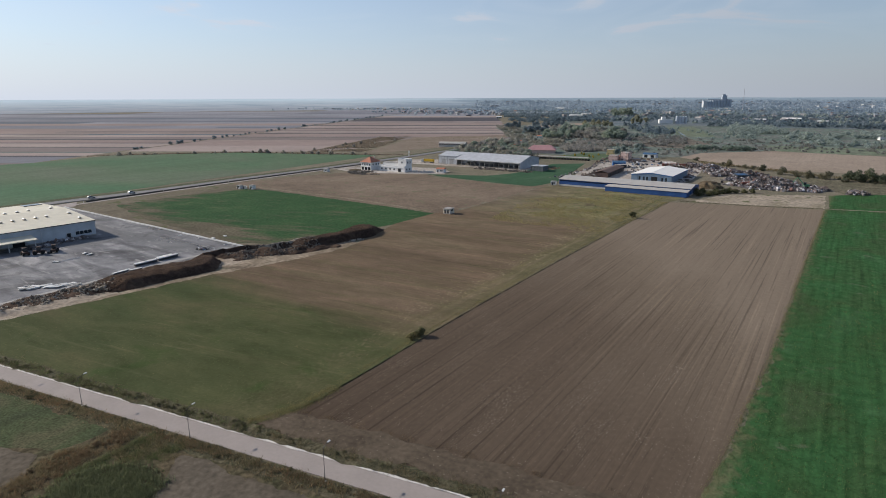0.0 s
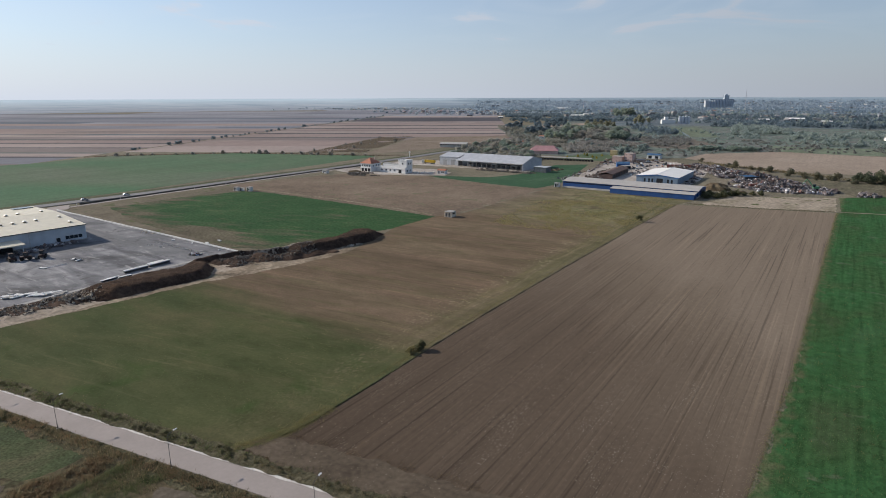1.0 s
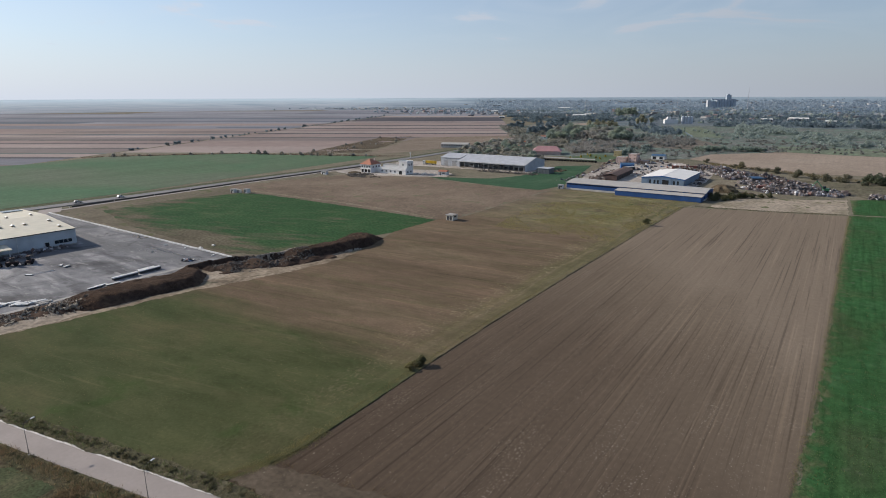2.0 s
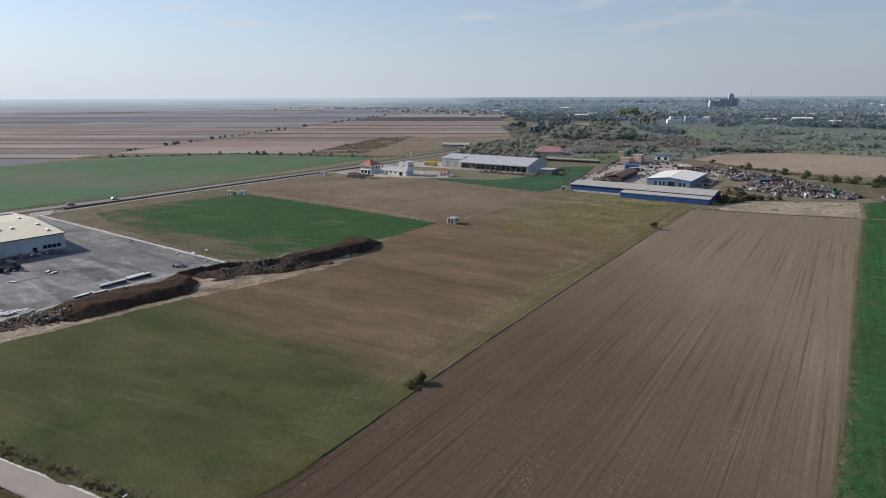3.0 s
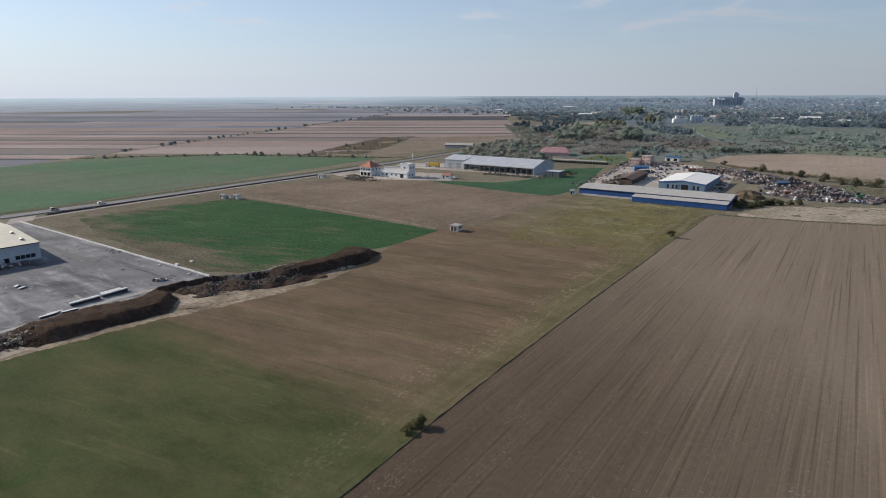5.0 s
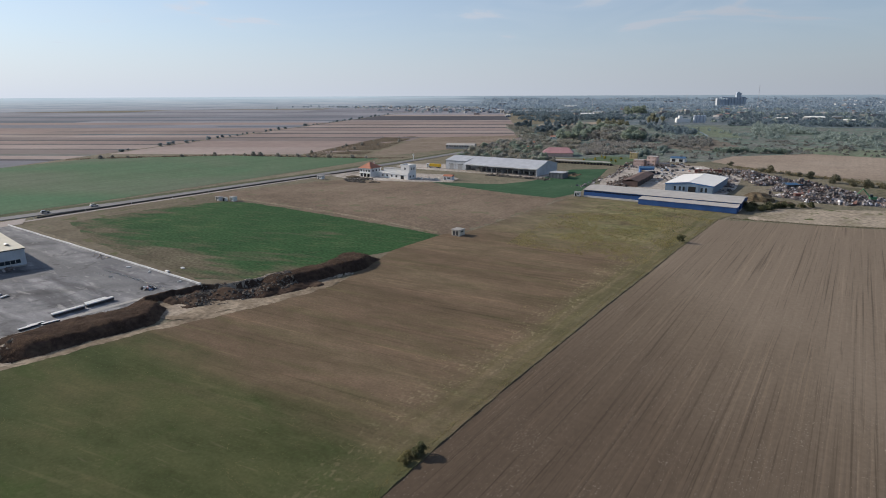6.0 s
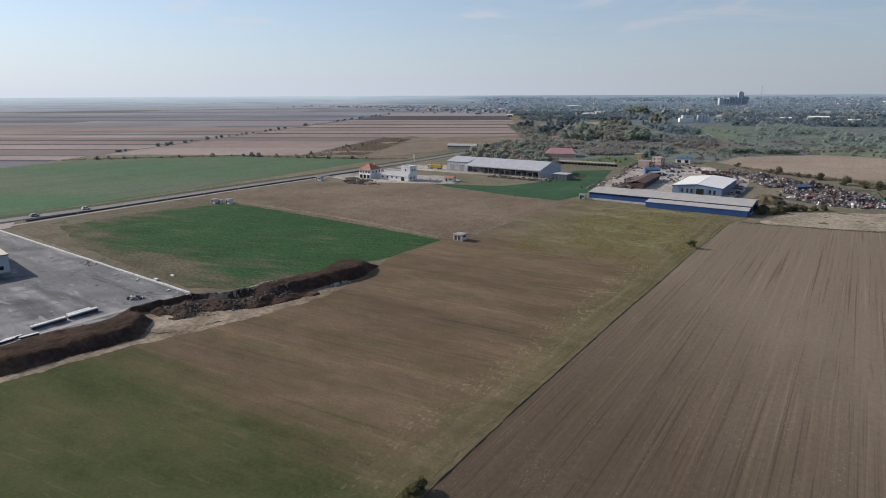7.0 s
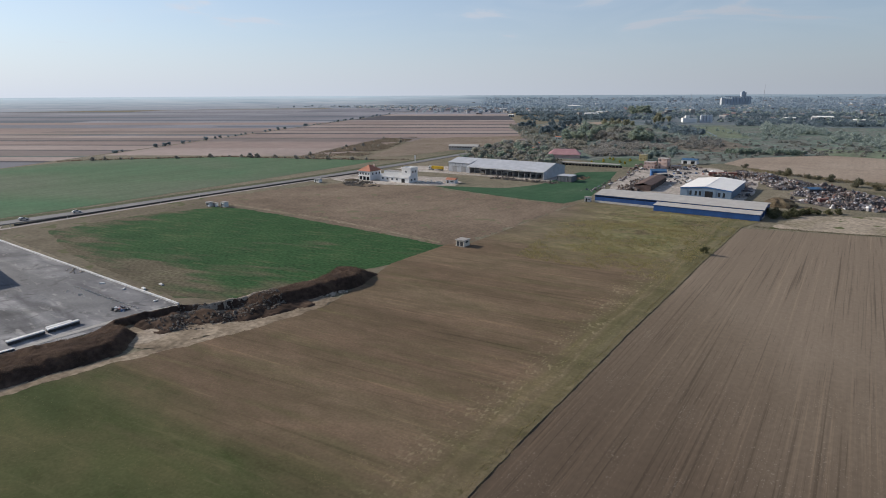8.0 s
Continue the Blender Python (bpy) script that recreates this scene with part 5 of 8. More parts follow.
ribbon("pavement", [(-378.2, 160), (-379.0, 220), (-378.6, 300), (-375.6, 380), (-371, 430)], 3.2, 0.12, M["road"], "pale paved path beside the main road", "path", 0.0, 0.5, 5)
patch("yard_entrance", [(-386, 158), (-386, 170), (-372, 163), (-372, 150)], 0.22, M["road"], "concrete ramp between road and yard", "ramp", 0.2)
patch("yard", [(-376, 20), (-209, 45), (-208.5, 154), (-376, 158)], 0.16, M["yard"], "wide stained grey asphalt yard", "yard", 0.1)
ribbon("yard_edge", [(-211.6, 50), (-211.4, 95), (-212.6, 118), (-211.6, 139), (-208.4, 153.5)], 1.9, 0.24, M["concrete"], "concrete edging strip of the yard", "kerb", 0.2, 0.1, 3)
TRACK = [(-203, 46), (-197, 64), (-192.8, 80), (-190.0, 97), (-186.0, 122), (-180.5, 138), (-177, 151), (-173, 170), (-174, 186)]
ribbon("dirt_track", TRACK, 3.4, 0.135, M["sand"], "pale sandy track along the bank", "track", 0.0, 1.3, 7, 0.6)
patch("sand_pit", [(-201, 135), (-192, 129), (-186, 130), (-181, 140), (-177.5, 153), (-173.5, 172), (-173.5, 184), (-182, 186), (-187, 174), (-190, 162), (-197, 155), (-204, 148), (-206, 140)], 0.15, M["sand"], "pale trampled sand beside the bank", "sand", 1.2, 0.6)
patch("sand_spill", [(-205, 46), (-198, 46), (-194.5, 66), (-192.4, 80), (-191.5, 92), (-196, 92), (-200, 78)], 0.165, M["sand_pale"], "pale sand spread below rubble", "sand", 1.2, 0.6)
ribbon("footpath", [(-350, 270.5), (-299, 271), (-261, 271), (-223, 268), (-187, 263)], 2.6, 0.14, M["verge_pale"], "pale trodden strip along the crop", "path", 0.0, 1.4, 11, 1.0)
patch("scrapyard_ground", [(-172, 425), (-184, 470), (-190, 527), (-200, 600), (-140, 604), (-100, 545), (-94, 480), (-96, 446), (-100, 424)], 0.08, M["dust"], "pale dusty ground of a scrapyard", "ground", 1.0)
patch("building_site_ground", [(-372, 380), (-350, 374), (-318, 380), (-272, 402), (-278, 420), (-300, 436), (-352, 420), (-374, 400)], 0.11, M["dust"], "trampled pale earth round a building site", "ground", 1.2)
patch("warehouse_yard", [(-345, 452), (-296, 456), (-226, 457), (-205, 464), (-208, 476), (-228, 505), (-330, 505), (-372, 480), (-372, 458)], 0.09, M["dust"], "pale concrete apron round a warehouse", "ground", 0.4)
# south of the lane
patch("waste_ground", [(-165, 40.5), (-112, 49.2), (-60, 57.8), (40, 74.5), (40, 15), (-180, 0), (-180, 38)], 0.03, M["waste"], "weedy waste ground beside the lane", "waste ground", 0.5, 2.0)
patch("field_13", [(-160, 39.5), (-136, 43.6), (-123, 45.6), (-112, 47.0), (-111.5, 42), (-113.5, 37.5), (-123, 33.2), (-170, 16)], 0.042, M["grass_rough"], "rough green plot beside the lane", wobble=1.2, step=0.7)
patch("field_14", [(-92.6, 49.5), (-84, 51.6), (-60, 54.5), (-30, 58.5), (40, 70), (40, 20), (-70, 20), (-84, 38), (-88, 44.6)], 0.046, M["soil_plot"], "brown tilled plot beside the lane", wobble=1.2, step=0.7)
patch("field_15", [(-114, 36), (-107, 30), (-106, 20), (-180, 5), (-180, 12), (-124, 32)], 0.05, M["soil_plot"], "brown tilled corner plot", wobble=1.2, step=0.7)


# ---- earth bank between yard and meadow ----
def bank_height(u, v):
    """Crest heights along the bank: high and weedy, then dug away, then high again to a rounded end."""
    base = -192.0 + (v - 100) * 0.16 if v < 126 else -187.8 + min(1.0, (v - 126) / 50) * 13
    n1 = noise.noise((u * 0.16, v * 0.16, 3.0))
    n2 = noise.noise((u * 0.55, v * 0.55, 7.0))

    def hump(x, c, w):
        d = abs(x - c) / w
        return max(0.0, 1 - d * d) if d < 1 else 0.0

    def gate(x, a, b, s):
        f = min(1.0, max(0.0, (x - a) / s)) * min(1.0, max(0.0, (b - x) / s))
        return f * f * (3 - 2 * f) if f < 1 else 1.0

    def bluff(x, crest, back, front):
        """Long slope up to the crest, steep fall in front of it."""
        if x < crest:
            return max(0.0, 1 - ((crest - x) / back) ** 2) ** 0.6
        f = min(1.0, (x - crest) / front)
        return 1 - f * f * (3 - 2 * f)

    h = 0.0
    h += min(1.0, max(0.0, (v - 91) / 6 + 0.4 * n1)) * gate(v, 80, 135.5, 4) * 2.45 * bluff(u, float(np.interp(v, (90, 104, 114, 125, 134), (-197.6, -195.6, -194.2, -192.6, -200.0))), float(np.interp(v, (90, 114, 134), (13.5, 17.0, 10.5))), 4.8 + n1)
    h += gate(v, 46, 97, 6) * (0.8 + 0.8 * n1) * hump(u, -204.8 + (v - 70) * 0.1, 7.0)
    rim = float(np.interp(v, (130, 136, 144, 151, 156, 161, 168, 176), (-208, -207, -206, -203, -197.5, -194.5, -193, -190)))
    h = max(h, gate(v, 131, 178, 4) * (1.75 + 0.4 * n1 + 0.4 * min(1.0, max(0.0, (v - 150) / 12))) * bluff(u, rim + n2 * 0.8, 3.0, 1.3))
    crest = float(np.interp(v, (160, 172, 185, 192, 200, 210), (-189, -184.4, -181.7, -179.4, -178.4, -181)))
    h = max(h, gate(v, 163, 214, 8) * 3.2 * bluff(u, crest, 11.5 + max(0.0, v - 190) * 0.22, 3.4 + n1))
    h = max(h, gate(v, 136, 180, 5) * (0.55 + 1.3 * max(0.0, n1 + 0.3)) * hump(u, rim + 8.5, 8.0))
    n2 += 0.6 * noise.noise((u * 1.1, v * 1.1, 9.0))
    n3 = noise.noise((u * 0.05, v * 0.08, 12.0))
    return h * (1 + 0.25 * n3) + (0.5 * n1 + 0.32 * n2 if h > 0.15 else 0.0)


def bank_mesh():
    us, vs = np.arange(-214, -163, 0.6), np.arange(45, 222, 0.6)
    verts = [(u, v, bank_height(u, v) + 0.12 if bank_height(u, v) > 0.12 else 0.02) for v in vs for u in us]
    w = len(us)
    faces = []
    for j in range(len(vs) - 1):
        for i in range(w - 1):
            q = (j * w + i, j * w + i + 1, (j + 1) * w + i + 1, (j + 1) * w + i)
            if max(verts[k][2] for k in q) > 0.15:
                faces.append(q)
    used = sorted({k for q in faces for k in q})
    at = {k: n for n, k in enumerate(used)}
    return [verts[k] for k in used], [[at[k] for k in q] for q in faces]


v_, f_ = bank_mesh()
bank = new("earth_bank", raw_mesh("earth_bank", v_, f_, M["soil_bank"]))
for p in bank.data.polygons:
    p.use_smooth = True
tagged(bank, "long heaped bank of dark soil overgrown with dead weeds", "bank", kind="structure")
on_bank = lambda u, v: bank_height(u, v) + 0.1
pts = [p for p in scattered([(-209, 90), (-186, 92), (-184, 130), (-205, 136)], 2600, 11) if bank_height(*p) > 0.6]
pts += [p for p in scattered([(-203, 160), (-184, 160), (-168, 212), (-196, 214)], 3000, 12) if bank_height(*p) > 0.6]
tufts("bank_weeds", pts, 0.1, 0.3, 18, 1.1, M["weed_dead"], "dead brown weeds on the bank", 5, lift=on_bank, fat=1.1)
pts = scattered([(-210, 46), (-204, 46), (-200.5, 67), (-196, 80), (-194.5, 92), (-203, 97), (-210, 90)], 1000, 13, 0.25)
rocks("rubble", pts, 0.12, 0.6, M["rubble_mix"], "pale stone and concrete rubble on the bank", 3, on_bank)
pts = scattered([(-204, 140), (-193, 139), (-186, 146), (-182, 160), (-180.5, 172), (-190, 176), (-194, 160), (-203, 152)], 900, 14, 0.2)
rocks("rubble", pts, 0.1, 0.6, M["soil_lump"], "dark clods and broken concrete at a dug edge", 4, on_bank)


def draped(name, line, width, material, label, category):
    """A thin worn strip that follows the shape of the bank."""
    verts, faces = [], []
    for (u0, v0), (u1, v1) in zip(line, line[1:]):
        for k in range(10):
            u, v = u0 + (u1 - u0) * k / 10, v0 + (v1 - v0) * k / 10
            w = width * (0.7 + 0.6 * noise.noise((u * 0.5, v * 0.5, 6)))
            for x, lift in ((u - w, 0.04), (u - w / 3, 0.3), (u + w / 3, 0.3), (u + w, 0.04)):
                verts.append((x, v, bank_height(x, v) + 0.06 + lift))
    for j in range(len(verts) // 4 - 1):
        faces += [(4 * j + i, 4 * j + i + 1, 4 * j + i + 5, 4 * j + i + 4) for i in range(3)]
    return tagged(new(name, raw_mesh(name, verts, faces, material)), label, category, kind="structure")


draped("sand_slope", [(-203.0, 47), (-201.0, 58), (-198.8, 68), (-196.6, 78), (-195.0, 86)], 4.6, M["sand_pale"], "pale sand slope below rubble", "sand")
draped("spoil_strip", [(-200.0, 151), (-197.6, 154.5), (-195.3, 160.5), (-193.8, 167.5), (-191.2, 175)], 1.5, M["sand_pale"], "pale spoil along the rim of the dug bank", "sand")
rocks("rubble", scattered([(-207, 82), (-199, 82), (-195, 92), (-203, 96)], 60, 113), 0.4, 1.1, M["rubble_mix"], "large pale concrete blocks tipped on the bank", 114, on_bank)
tufts("bank_brush", scattered([(-203, 86), (-195, 89), (-190, 99), (-197, 104), (-204, 94)], 70, 115, 0.3), 0.2, 0.55, 40, 1.6, M["weed_dead"], "dead brown brush on the end of the bank", 115, lift=on_bank, fat=0.8)
patch("sand_scoop", [(-199, 139.5), (-194.5, 133), (-190.5, 130.5), (-188.5, 133), (-190, 140), (-195, 143)], 0.17, M["sand_pale"], "pale scooped sand below the dug edge", "sand", 1.4, 0.6)
pts = scattered([(-178.5, 183), (-176.5, 184), (-174, 193), (-177, 192)], 34, 15)
rocks("rubble", pts, 0.25, 0.8, M["stone"], "pale concrete lumps in the bank", 8, on_bank)

# ---- street lamps along the lane ----
LANE = Vector((30.1, 4.95, 0)).normalized()


def street_lamp():
    ob = thing("street_lamp", Matrix(), "slender grey steel street lamp with a short arm", "street lamp", "street lamps along the lane")
    part("foundation", soft_box(-0.2, 0.2, -0.2, 0.2, -0.1, 0.06), M["concrete"], ob)
    part("pole", rod(rod(bmesh.new(), (0, 0, 0.1), (0, 0, 1.2), 0.07, 0.07, 10), (0, 0, 1.15), (0, 0, 6.2), 0.048, 0.035, 10), M["metal_dark"], ob, "dark steel pole")
    part("arm", rod(rod(bmesh.new(), (0, 0, 6.15), (0, 0.7, 6.42), 0.04, 0.035), (0, 0.7, 6.42), (0, 1.5, 6.5), 0.035, 0.035), M["metal_dark"], ob)
    bm = soft_box(-0.16, 0.16, 1.3, 2.05, 6.45, 6.6, 0.05)
    h = part("head", bm, M["paint_white"], ob, "pale lamp head")
    part("lens", boxes((-0.11, 0.11, 1.4, 1.95, 6.42, 6.449)), M["glass"], h)
    return ob


lamp = street_lamp()
turn = math.degrees(math.atan2(LANE.y, LANE.x))
first = Vector((-125.8, 48.9, 0.05))
lamp.matrix_world = pose(*first, 0, 0, turn)
for k in (-1, 1, 2, 3):
    q = first + LANE * 30.4 * k
    copy_thing(lamp, pose(q.x, q.y, q.z, 0, 0, turn + (k % 3 - 1) * 1.5))


# ---- long hall by the yard ----
HALL = pose(-285.6, 131.6, 0.15, 0, 0, -5.4)


def yard_hall():
    ob = thing("industrial_hall", HALL, "long pale hall with a cream metal roof beside the yard", "hall")
    L, D, E, R = 74.0, 71.0, 7.0, 8.6
    wall = part("wall", prism([(-D, 0), (0, 0), (0, E - 0.25), (-D / 2, R - 0.3), (-D, E - 0.25)], 1, -L, 0), M["panel_blue_white"], ob, "pale blue-white panel walls")
    for s, a, b in ((1, 0.35, -D / 2), (-1, -D - 0.35, -D / 2)):
        za = E - 0.02
        part("roof", slab([(a, -L - 0.3, za), (a, 0.3, za), (b, 0.3, R), (b, -L - 0.3, R)], 0.22), M["cream_roof"], ob, "cream sheet roof slope")
    part("gutter", boxes((0.36, 0.6, -L - 0.3, 0.3, E - 0.35, E - 0.05)), M["metal_dark"], ob, "dark gutter")
    k = (R - E) / (D / 2)
    for x, y in ((-20, -26.5), (-20, -22), (-20, -17.5), (-20, -13), (-7.5, -3.6), (-21, -3.2), (-40, -4.6), (-41, -14), (-40, -19), (-20, -31), (-40, -24), (-20, -36), (-40, -30)):
        z = E - k * x if x > -D / 2 else R - k * (-D / 2 - x)
        vent = part("roof_vent", prism([(y - 0.6, z - 0.2), (y + 0.6, z - 0.2), (y + 0.4, z + 0.45), (y - 0.4, z + 0.45)], 0, x - 0.9, x + 0.9), M["vent"], ob, "low tan roof vent")
        part("cowl", prism([(y - 0.7, z + 0.45), (y + 0.7, z + 0.45), (y, z + 0.8)], 0, x - 1.0, x + 1.0), M["white_roof"], vent)
    part("skylight", slab([(-62, -10, R - k * 26.5 + 0.35), (-62, -1.5, R - k * 26.5 + 0.35), (-68, -1.5, R - k * 32.5 + 0.35), (-68, -10, R - k * 32.5 + 0.35)], 0.3), M["glass"], ob, "dark roof light")
    for y0, y1, z0, z1 in ((-8.6, -1.8, 1.4, 2.9), (-42, -37.5, 2.4, 3.6), (-50, -46, 2.4, 3.6)):
        w = part("window", boxes((0.005, 0.10, y0, y1, z0, z1)), M["glass"], ob, "long dark window")
        n = 4
        bm = boxes((0.08, 0.16, y0 - 0.1, y1 + 0.1, z0 - 0.1, z0), (0.08, 0.16, y0 - 0.1, y1 + 0.1, z1, z1 + 0.1))
        for i in range(n + 1):
            yy = y0 + (y1 - y0) * i / n
            box(bm, 0.08, 0.15, yy - 0.06, yy + 0.06, z0, z1)
        part("window_frame", bm, M["paint_white"], w)
    d = part("door", boxes((0.005, 0.12, -12.2, -10.6, 0.0, 2.6)), M["dark"], ob, "dark open doorway")
    part("door_frame", boxes((0.05, 0.2, -12.35, -12.2, 0, 2.75), (0.05, 0.2, -10.6, -10.45, 0, 2.75), (0.05, 0.2, -12.2, -10.6, 2.6, 2.75)), M["paint_white"], d)
    part("gate", boxes((0.005, 0.10, -33, -28.5, 0.0, 4.2)), M["dark"], ob, "dark gateway")
    c = part("canopy", slab([(0.2, -58, 4.6), (0.2, -26, 4.6), (9.0, -26, 4.0), (9.0, -58, 4.0)], 0.35), M["cream_roof"], ob, "pale canopy over the loading side")
    for y in (-57, -46, -36.5, -27):
        part("canopy_post", rod(bmesh.new(), (8.4, y, -0.1), (8.4, y, 3.75), 0.18, 0.18), M["paint_white"], c)
    for y in (-22, -40):
        part("downpipe", rod(bmesh.new(), (0.2, y, 0), (0.2, y, E - 0.3), 0.09, 0.09), M["paint_white"], ob)
    part("plinth", boxes((0.004, 0.06, -L, 0, 0, 0.5)), M["concrete"], ob)
    return ob


yard_hall()

# white wall on the yard's far side
w_ = thing("yard_wall", Matrix(), "low whitish concrete wall along the yard", "wall", kind="structure")
rng = random.Random(4)
a_, b_ = Vector((-374, 157.6, 0.1)), Vector((-209, 154.3, 0.1))
n_ = 42
for i in range(n_):
    p, q = a_.lerp(b_, i / n_), a_.lerp(b_, (i + 1) / n_ - 0.002)
    h = 0.55 + rng.uniform(-0.05, 0.05)
    bm = bmesh.new()
    d = (q - p)
    s = Vector((-d.y, d.x, 0)).normalized() * 0.28
    lo = [bm.verts.new(x) for x in (p - s, q - s, q + s, p + s)]
    hi = [bm.verts.new(x + Vector((0, 0, h))) for x in (p - s, q - s, q + s, p + s)]
    bm.faces.new(hi)
    for k in range(4):
        bm.faces.new((lo[k], lo[(k + 1) % 4], hi[(k + 1) % 4], hi[k]))
    part("wall_block", bm, M["beam"], w_)


# concrete beams lying in the yard
def beam(length, wide, high, m, label):
    ob = thing("concrete_beam", m, label, "beam", "precast beams in the yard")
    part("flange", soft_box(-wide / 2, wide / 2, 0, length, 0.15 + high * 0.66, 0.15 + high, 0.05), M["beam"], ob, "white top flange")
    # concrete web coloured dark, the shade below the flange is in its colour
    part("web", boxes((-wide * 0.42, wide * 0.42, 0.1, length - 0.1, 0.15, 0.15 + high * 0.67)), M["metal_dark"], ob, "web painted dark for the shade of the flange")
    for y in (length * 0.2, length * 0.8):
        part("bearer", boxes((-wide / 2 - 0.2, wide / 2 + 0.2, y - 0.1, y + 0.1, 0, 0.149)), M["wood"], ob)
    return ob


for u, v, ln, wd, hi, rz in ((-217.6, 111.6, 9.0, 1.3, 1.0, 1.0), (-218.0, 121.2, 8.4, 1.3, 1.0, 2.0), (-219.8, 121.8, 6.5, 1.1, 0.9, 1.5), (-213.8, 101.5, 5.0, 1.0, 0.5, 3.0), (-213.0, 107.0, 4.6, 1.0, 0.5, -6.0), (-215.0, 104.2, 4.2, 0.8, 0.4, -2.0)):
    beam(ln, wd, hi, pose(u, v, 0.16, 0, 0, rz), "white precast concrete beam on timber bearers")


def pallet_load(m, sx, sy, sz, label, rng):
    """Boards or panels laid askew on one another over bearers."""
    ob = thing("panel_stack", m, label, "building material", "panel stacks in the yard")
    for y in (-0.42, 0, 0.42):
        part("bearer", boxes((-sx / 2, sx / 2, y * sy - 0.07, y * sy + 0.07, 0, 0.12)), M["wood"], ob)
    z = 0.122
    while z < sz:
        h = rng.uniform(0.08, 0.16)
        w, ln = sx * rng.uniform(0.35, 0.5), sy * rng.uniform(0.38, 0.5)
        bm = boxes((-w, w, -ln, ln, z, z + h))
        bmesh.ops.transform(bm, matrix=pose(rng.uniform(-0.15, 0.15), rng.uniform(-0.3, 0.3), 0, 0, 0, rng.uniform(-7, 7)), verts=bm.verts)
        part("panel", bm, M["beam" if rng.random() < 0.75 else "concrete"], ob)
        z += h + 0.002


rng = random.Random(8)
for k in range(20):
    f = k / 19
    pallet_load(pose(-223.5 + 11.0 * f + rng.uniform(-2.0, 2.0), 76.8 + 11.6 * f + rng.uniform(-1.6, 1.6), 0.165, 0, 0, rng.uniform(-70, 10)), rng.uniform(0.7, 1.4), rng.uniform(1.8, 4.4), rng.uniform(0.2, 0.6), "white concrete panels stacked on the asphalt", rng)
for u, v, rz in ((-249.5, 98.2, -60), (-250.0, 111.2, 20), (-253.6, 111.0, 50)):
    pallet_load(pose(u, v, 0.165, 0, 0, rz), 1.0, 2.6, 0.4, "white panels lying on the asphalt", rng)
ob = thing("pipe_bundle", pose(-249.3, 99.4, 0.165, 0, 0, -3), "thin white plastic pipes lying on the asphalt", "pipe")
for x in (-0.12, 0.0, 0.12):
    part("pipe", rod(bmesh.new(), (x, 0, 0.06), (x * 2, 7.4, 0.06), 0.055, 0.055, 8), M["paint_white"], ob)
pts = scattered([(-221.5, 140.2), (-217.5, 140.2), (-217.5, 143.6), (-221.5, 143.6)], 40, 21)
rocks("rubble", pts, 0.25, 0.9, M["goods"], "small dark and white heap of debris in the yard", 9, lambda u, v: 0.2)
pts = scattered([(-279, 151), (-270, 151), (-270, 156), (-280, 156)], 30, 22)
rocks("rubble", pts, 0.2, 0.7, M["stone"], "loose stones on the asphalt", 10, lambda u, v: 0.18)
for u, v, s in ((-232.0, 162.1, 0.9), (-232.7, 156.4, 1.0), (-238.1, 152.6, 0.7), (-250.2, 151.4, 0.8), (-218.0, 152.0, 0.7)):
    ob = thing("concrete_block", pose(u, v, 0.14, 0, 0, u * 7), "white concrete block lying beside the yard wall", "block", "blocks by the yard wall")
    part("block", soft_box(-s, s, -s * 0.45, s * 0.45, 0, s * 0.5, 0.06), M["beam"], ob)
pts = strip_points([(-254.7, 144.8), (-216, 145.2)], 0.45, 260, 23) + strip_points([(-254, 141), (-241, 141.5)], 0.9, 26, 24)
rocks("rubble", pts, 0.15, 0.5, M["kerb"], "broken line of white plaster bits on the asphalt", 12, lambda u, v: 0.16, "rubble", 0.15)


def loader(m, label):
    ob = thing("wheel_loader", m, label, "loader", "machines by the hall")
    part("chassis", soft_box(-0.9, 0.9, -2.2, 1.6, 0.7, 1.6, 0.1), M["rust_dark"], ob, "rust-red body")
    cab = part("cab", soft_box(-0.7, 0.7, -0.8, 0.7, 1.6, 3.0, 0.1), M["glass"], ob)
    part("cab_roof", soft_box(-0.8, 0.8, -0.9, 0.8, 3.0, 3.12, 0.04), M["rust_dark"], cab)
    for x in (-1.0, 1.0):
        for y in (-1.5, 1.1):
            part("wheel", rod(bmesh.new(), (x - 0.25, y, 0.7), (x + 0.25, y, 0.7), 0.7, 0.7, 14), M["rubber"], ob)
        part("arm", rod(bmesh.new(), (x * 0.6, 1.2, 1.5), (x * 0.6, 3.0, 0.7), 0.12, 0.12), M["rust"], ob)
    part("bucket", prism([(2.8, 0.1), (3.9, 0.1), (3.9, 0.25), (3.1, 0.9), (2.8, 1.0)], 0, -1.2, 1.2), M["metal_dark"], ob)


loader(pose(-268.5, 100.5, 0.16, 0, 0, -30), "rust-red wheel loader parked on the asphalt")
loader(pose(-267.0, 105.5, 0.16, 0, 0, 60), "rust-red wheel loader beside the hall")
loader(pose(-271.5, 96.5, 0.16, 0, 0, 80), "rust-red wheel loader under the canopy edge")
pts = strip_points([(-284, 127), (-284.5, 118), (-281, 108), (-279, 100)], 3.5, 130, 25)
rocks("site_clutter", pts, 0.3, 1.6, M["scrap"], "heaped building clutter along the hall wall", 14, lambda u, v: 0.2, "clutter")


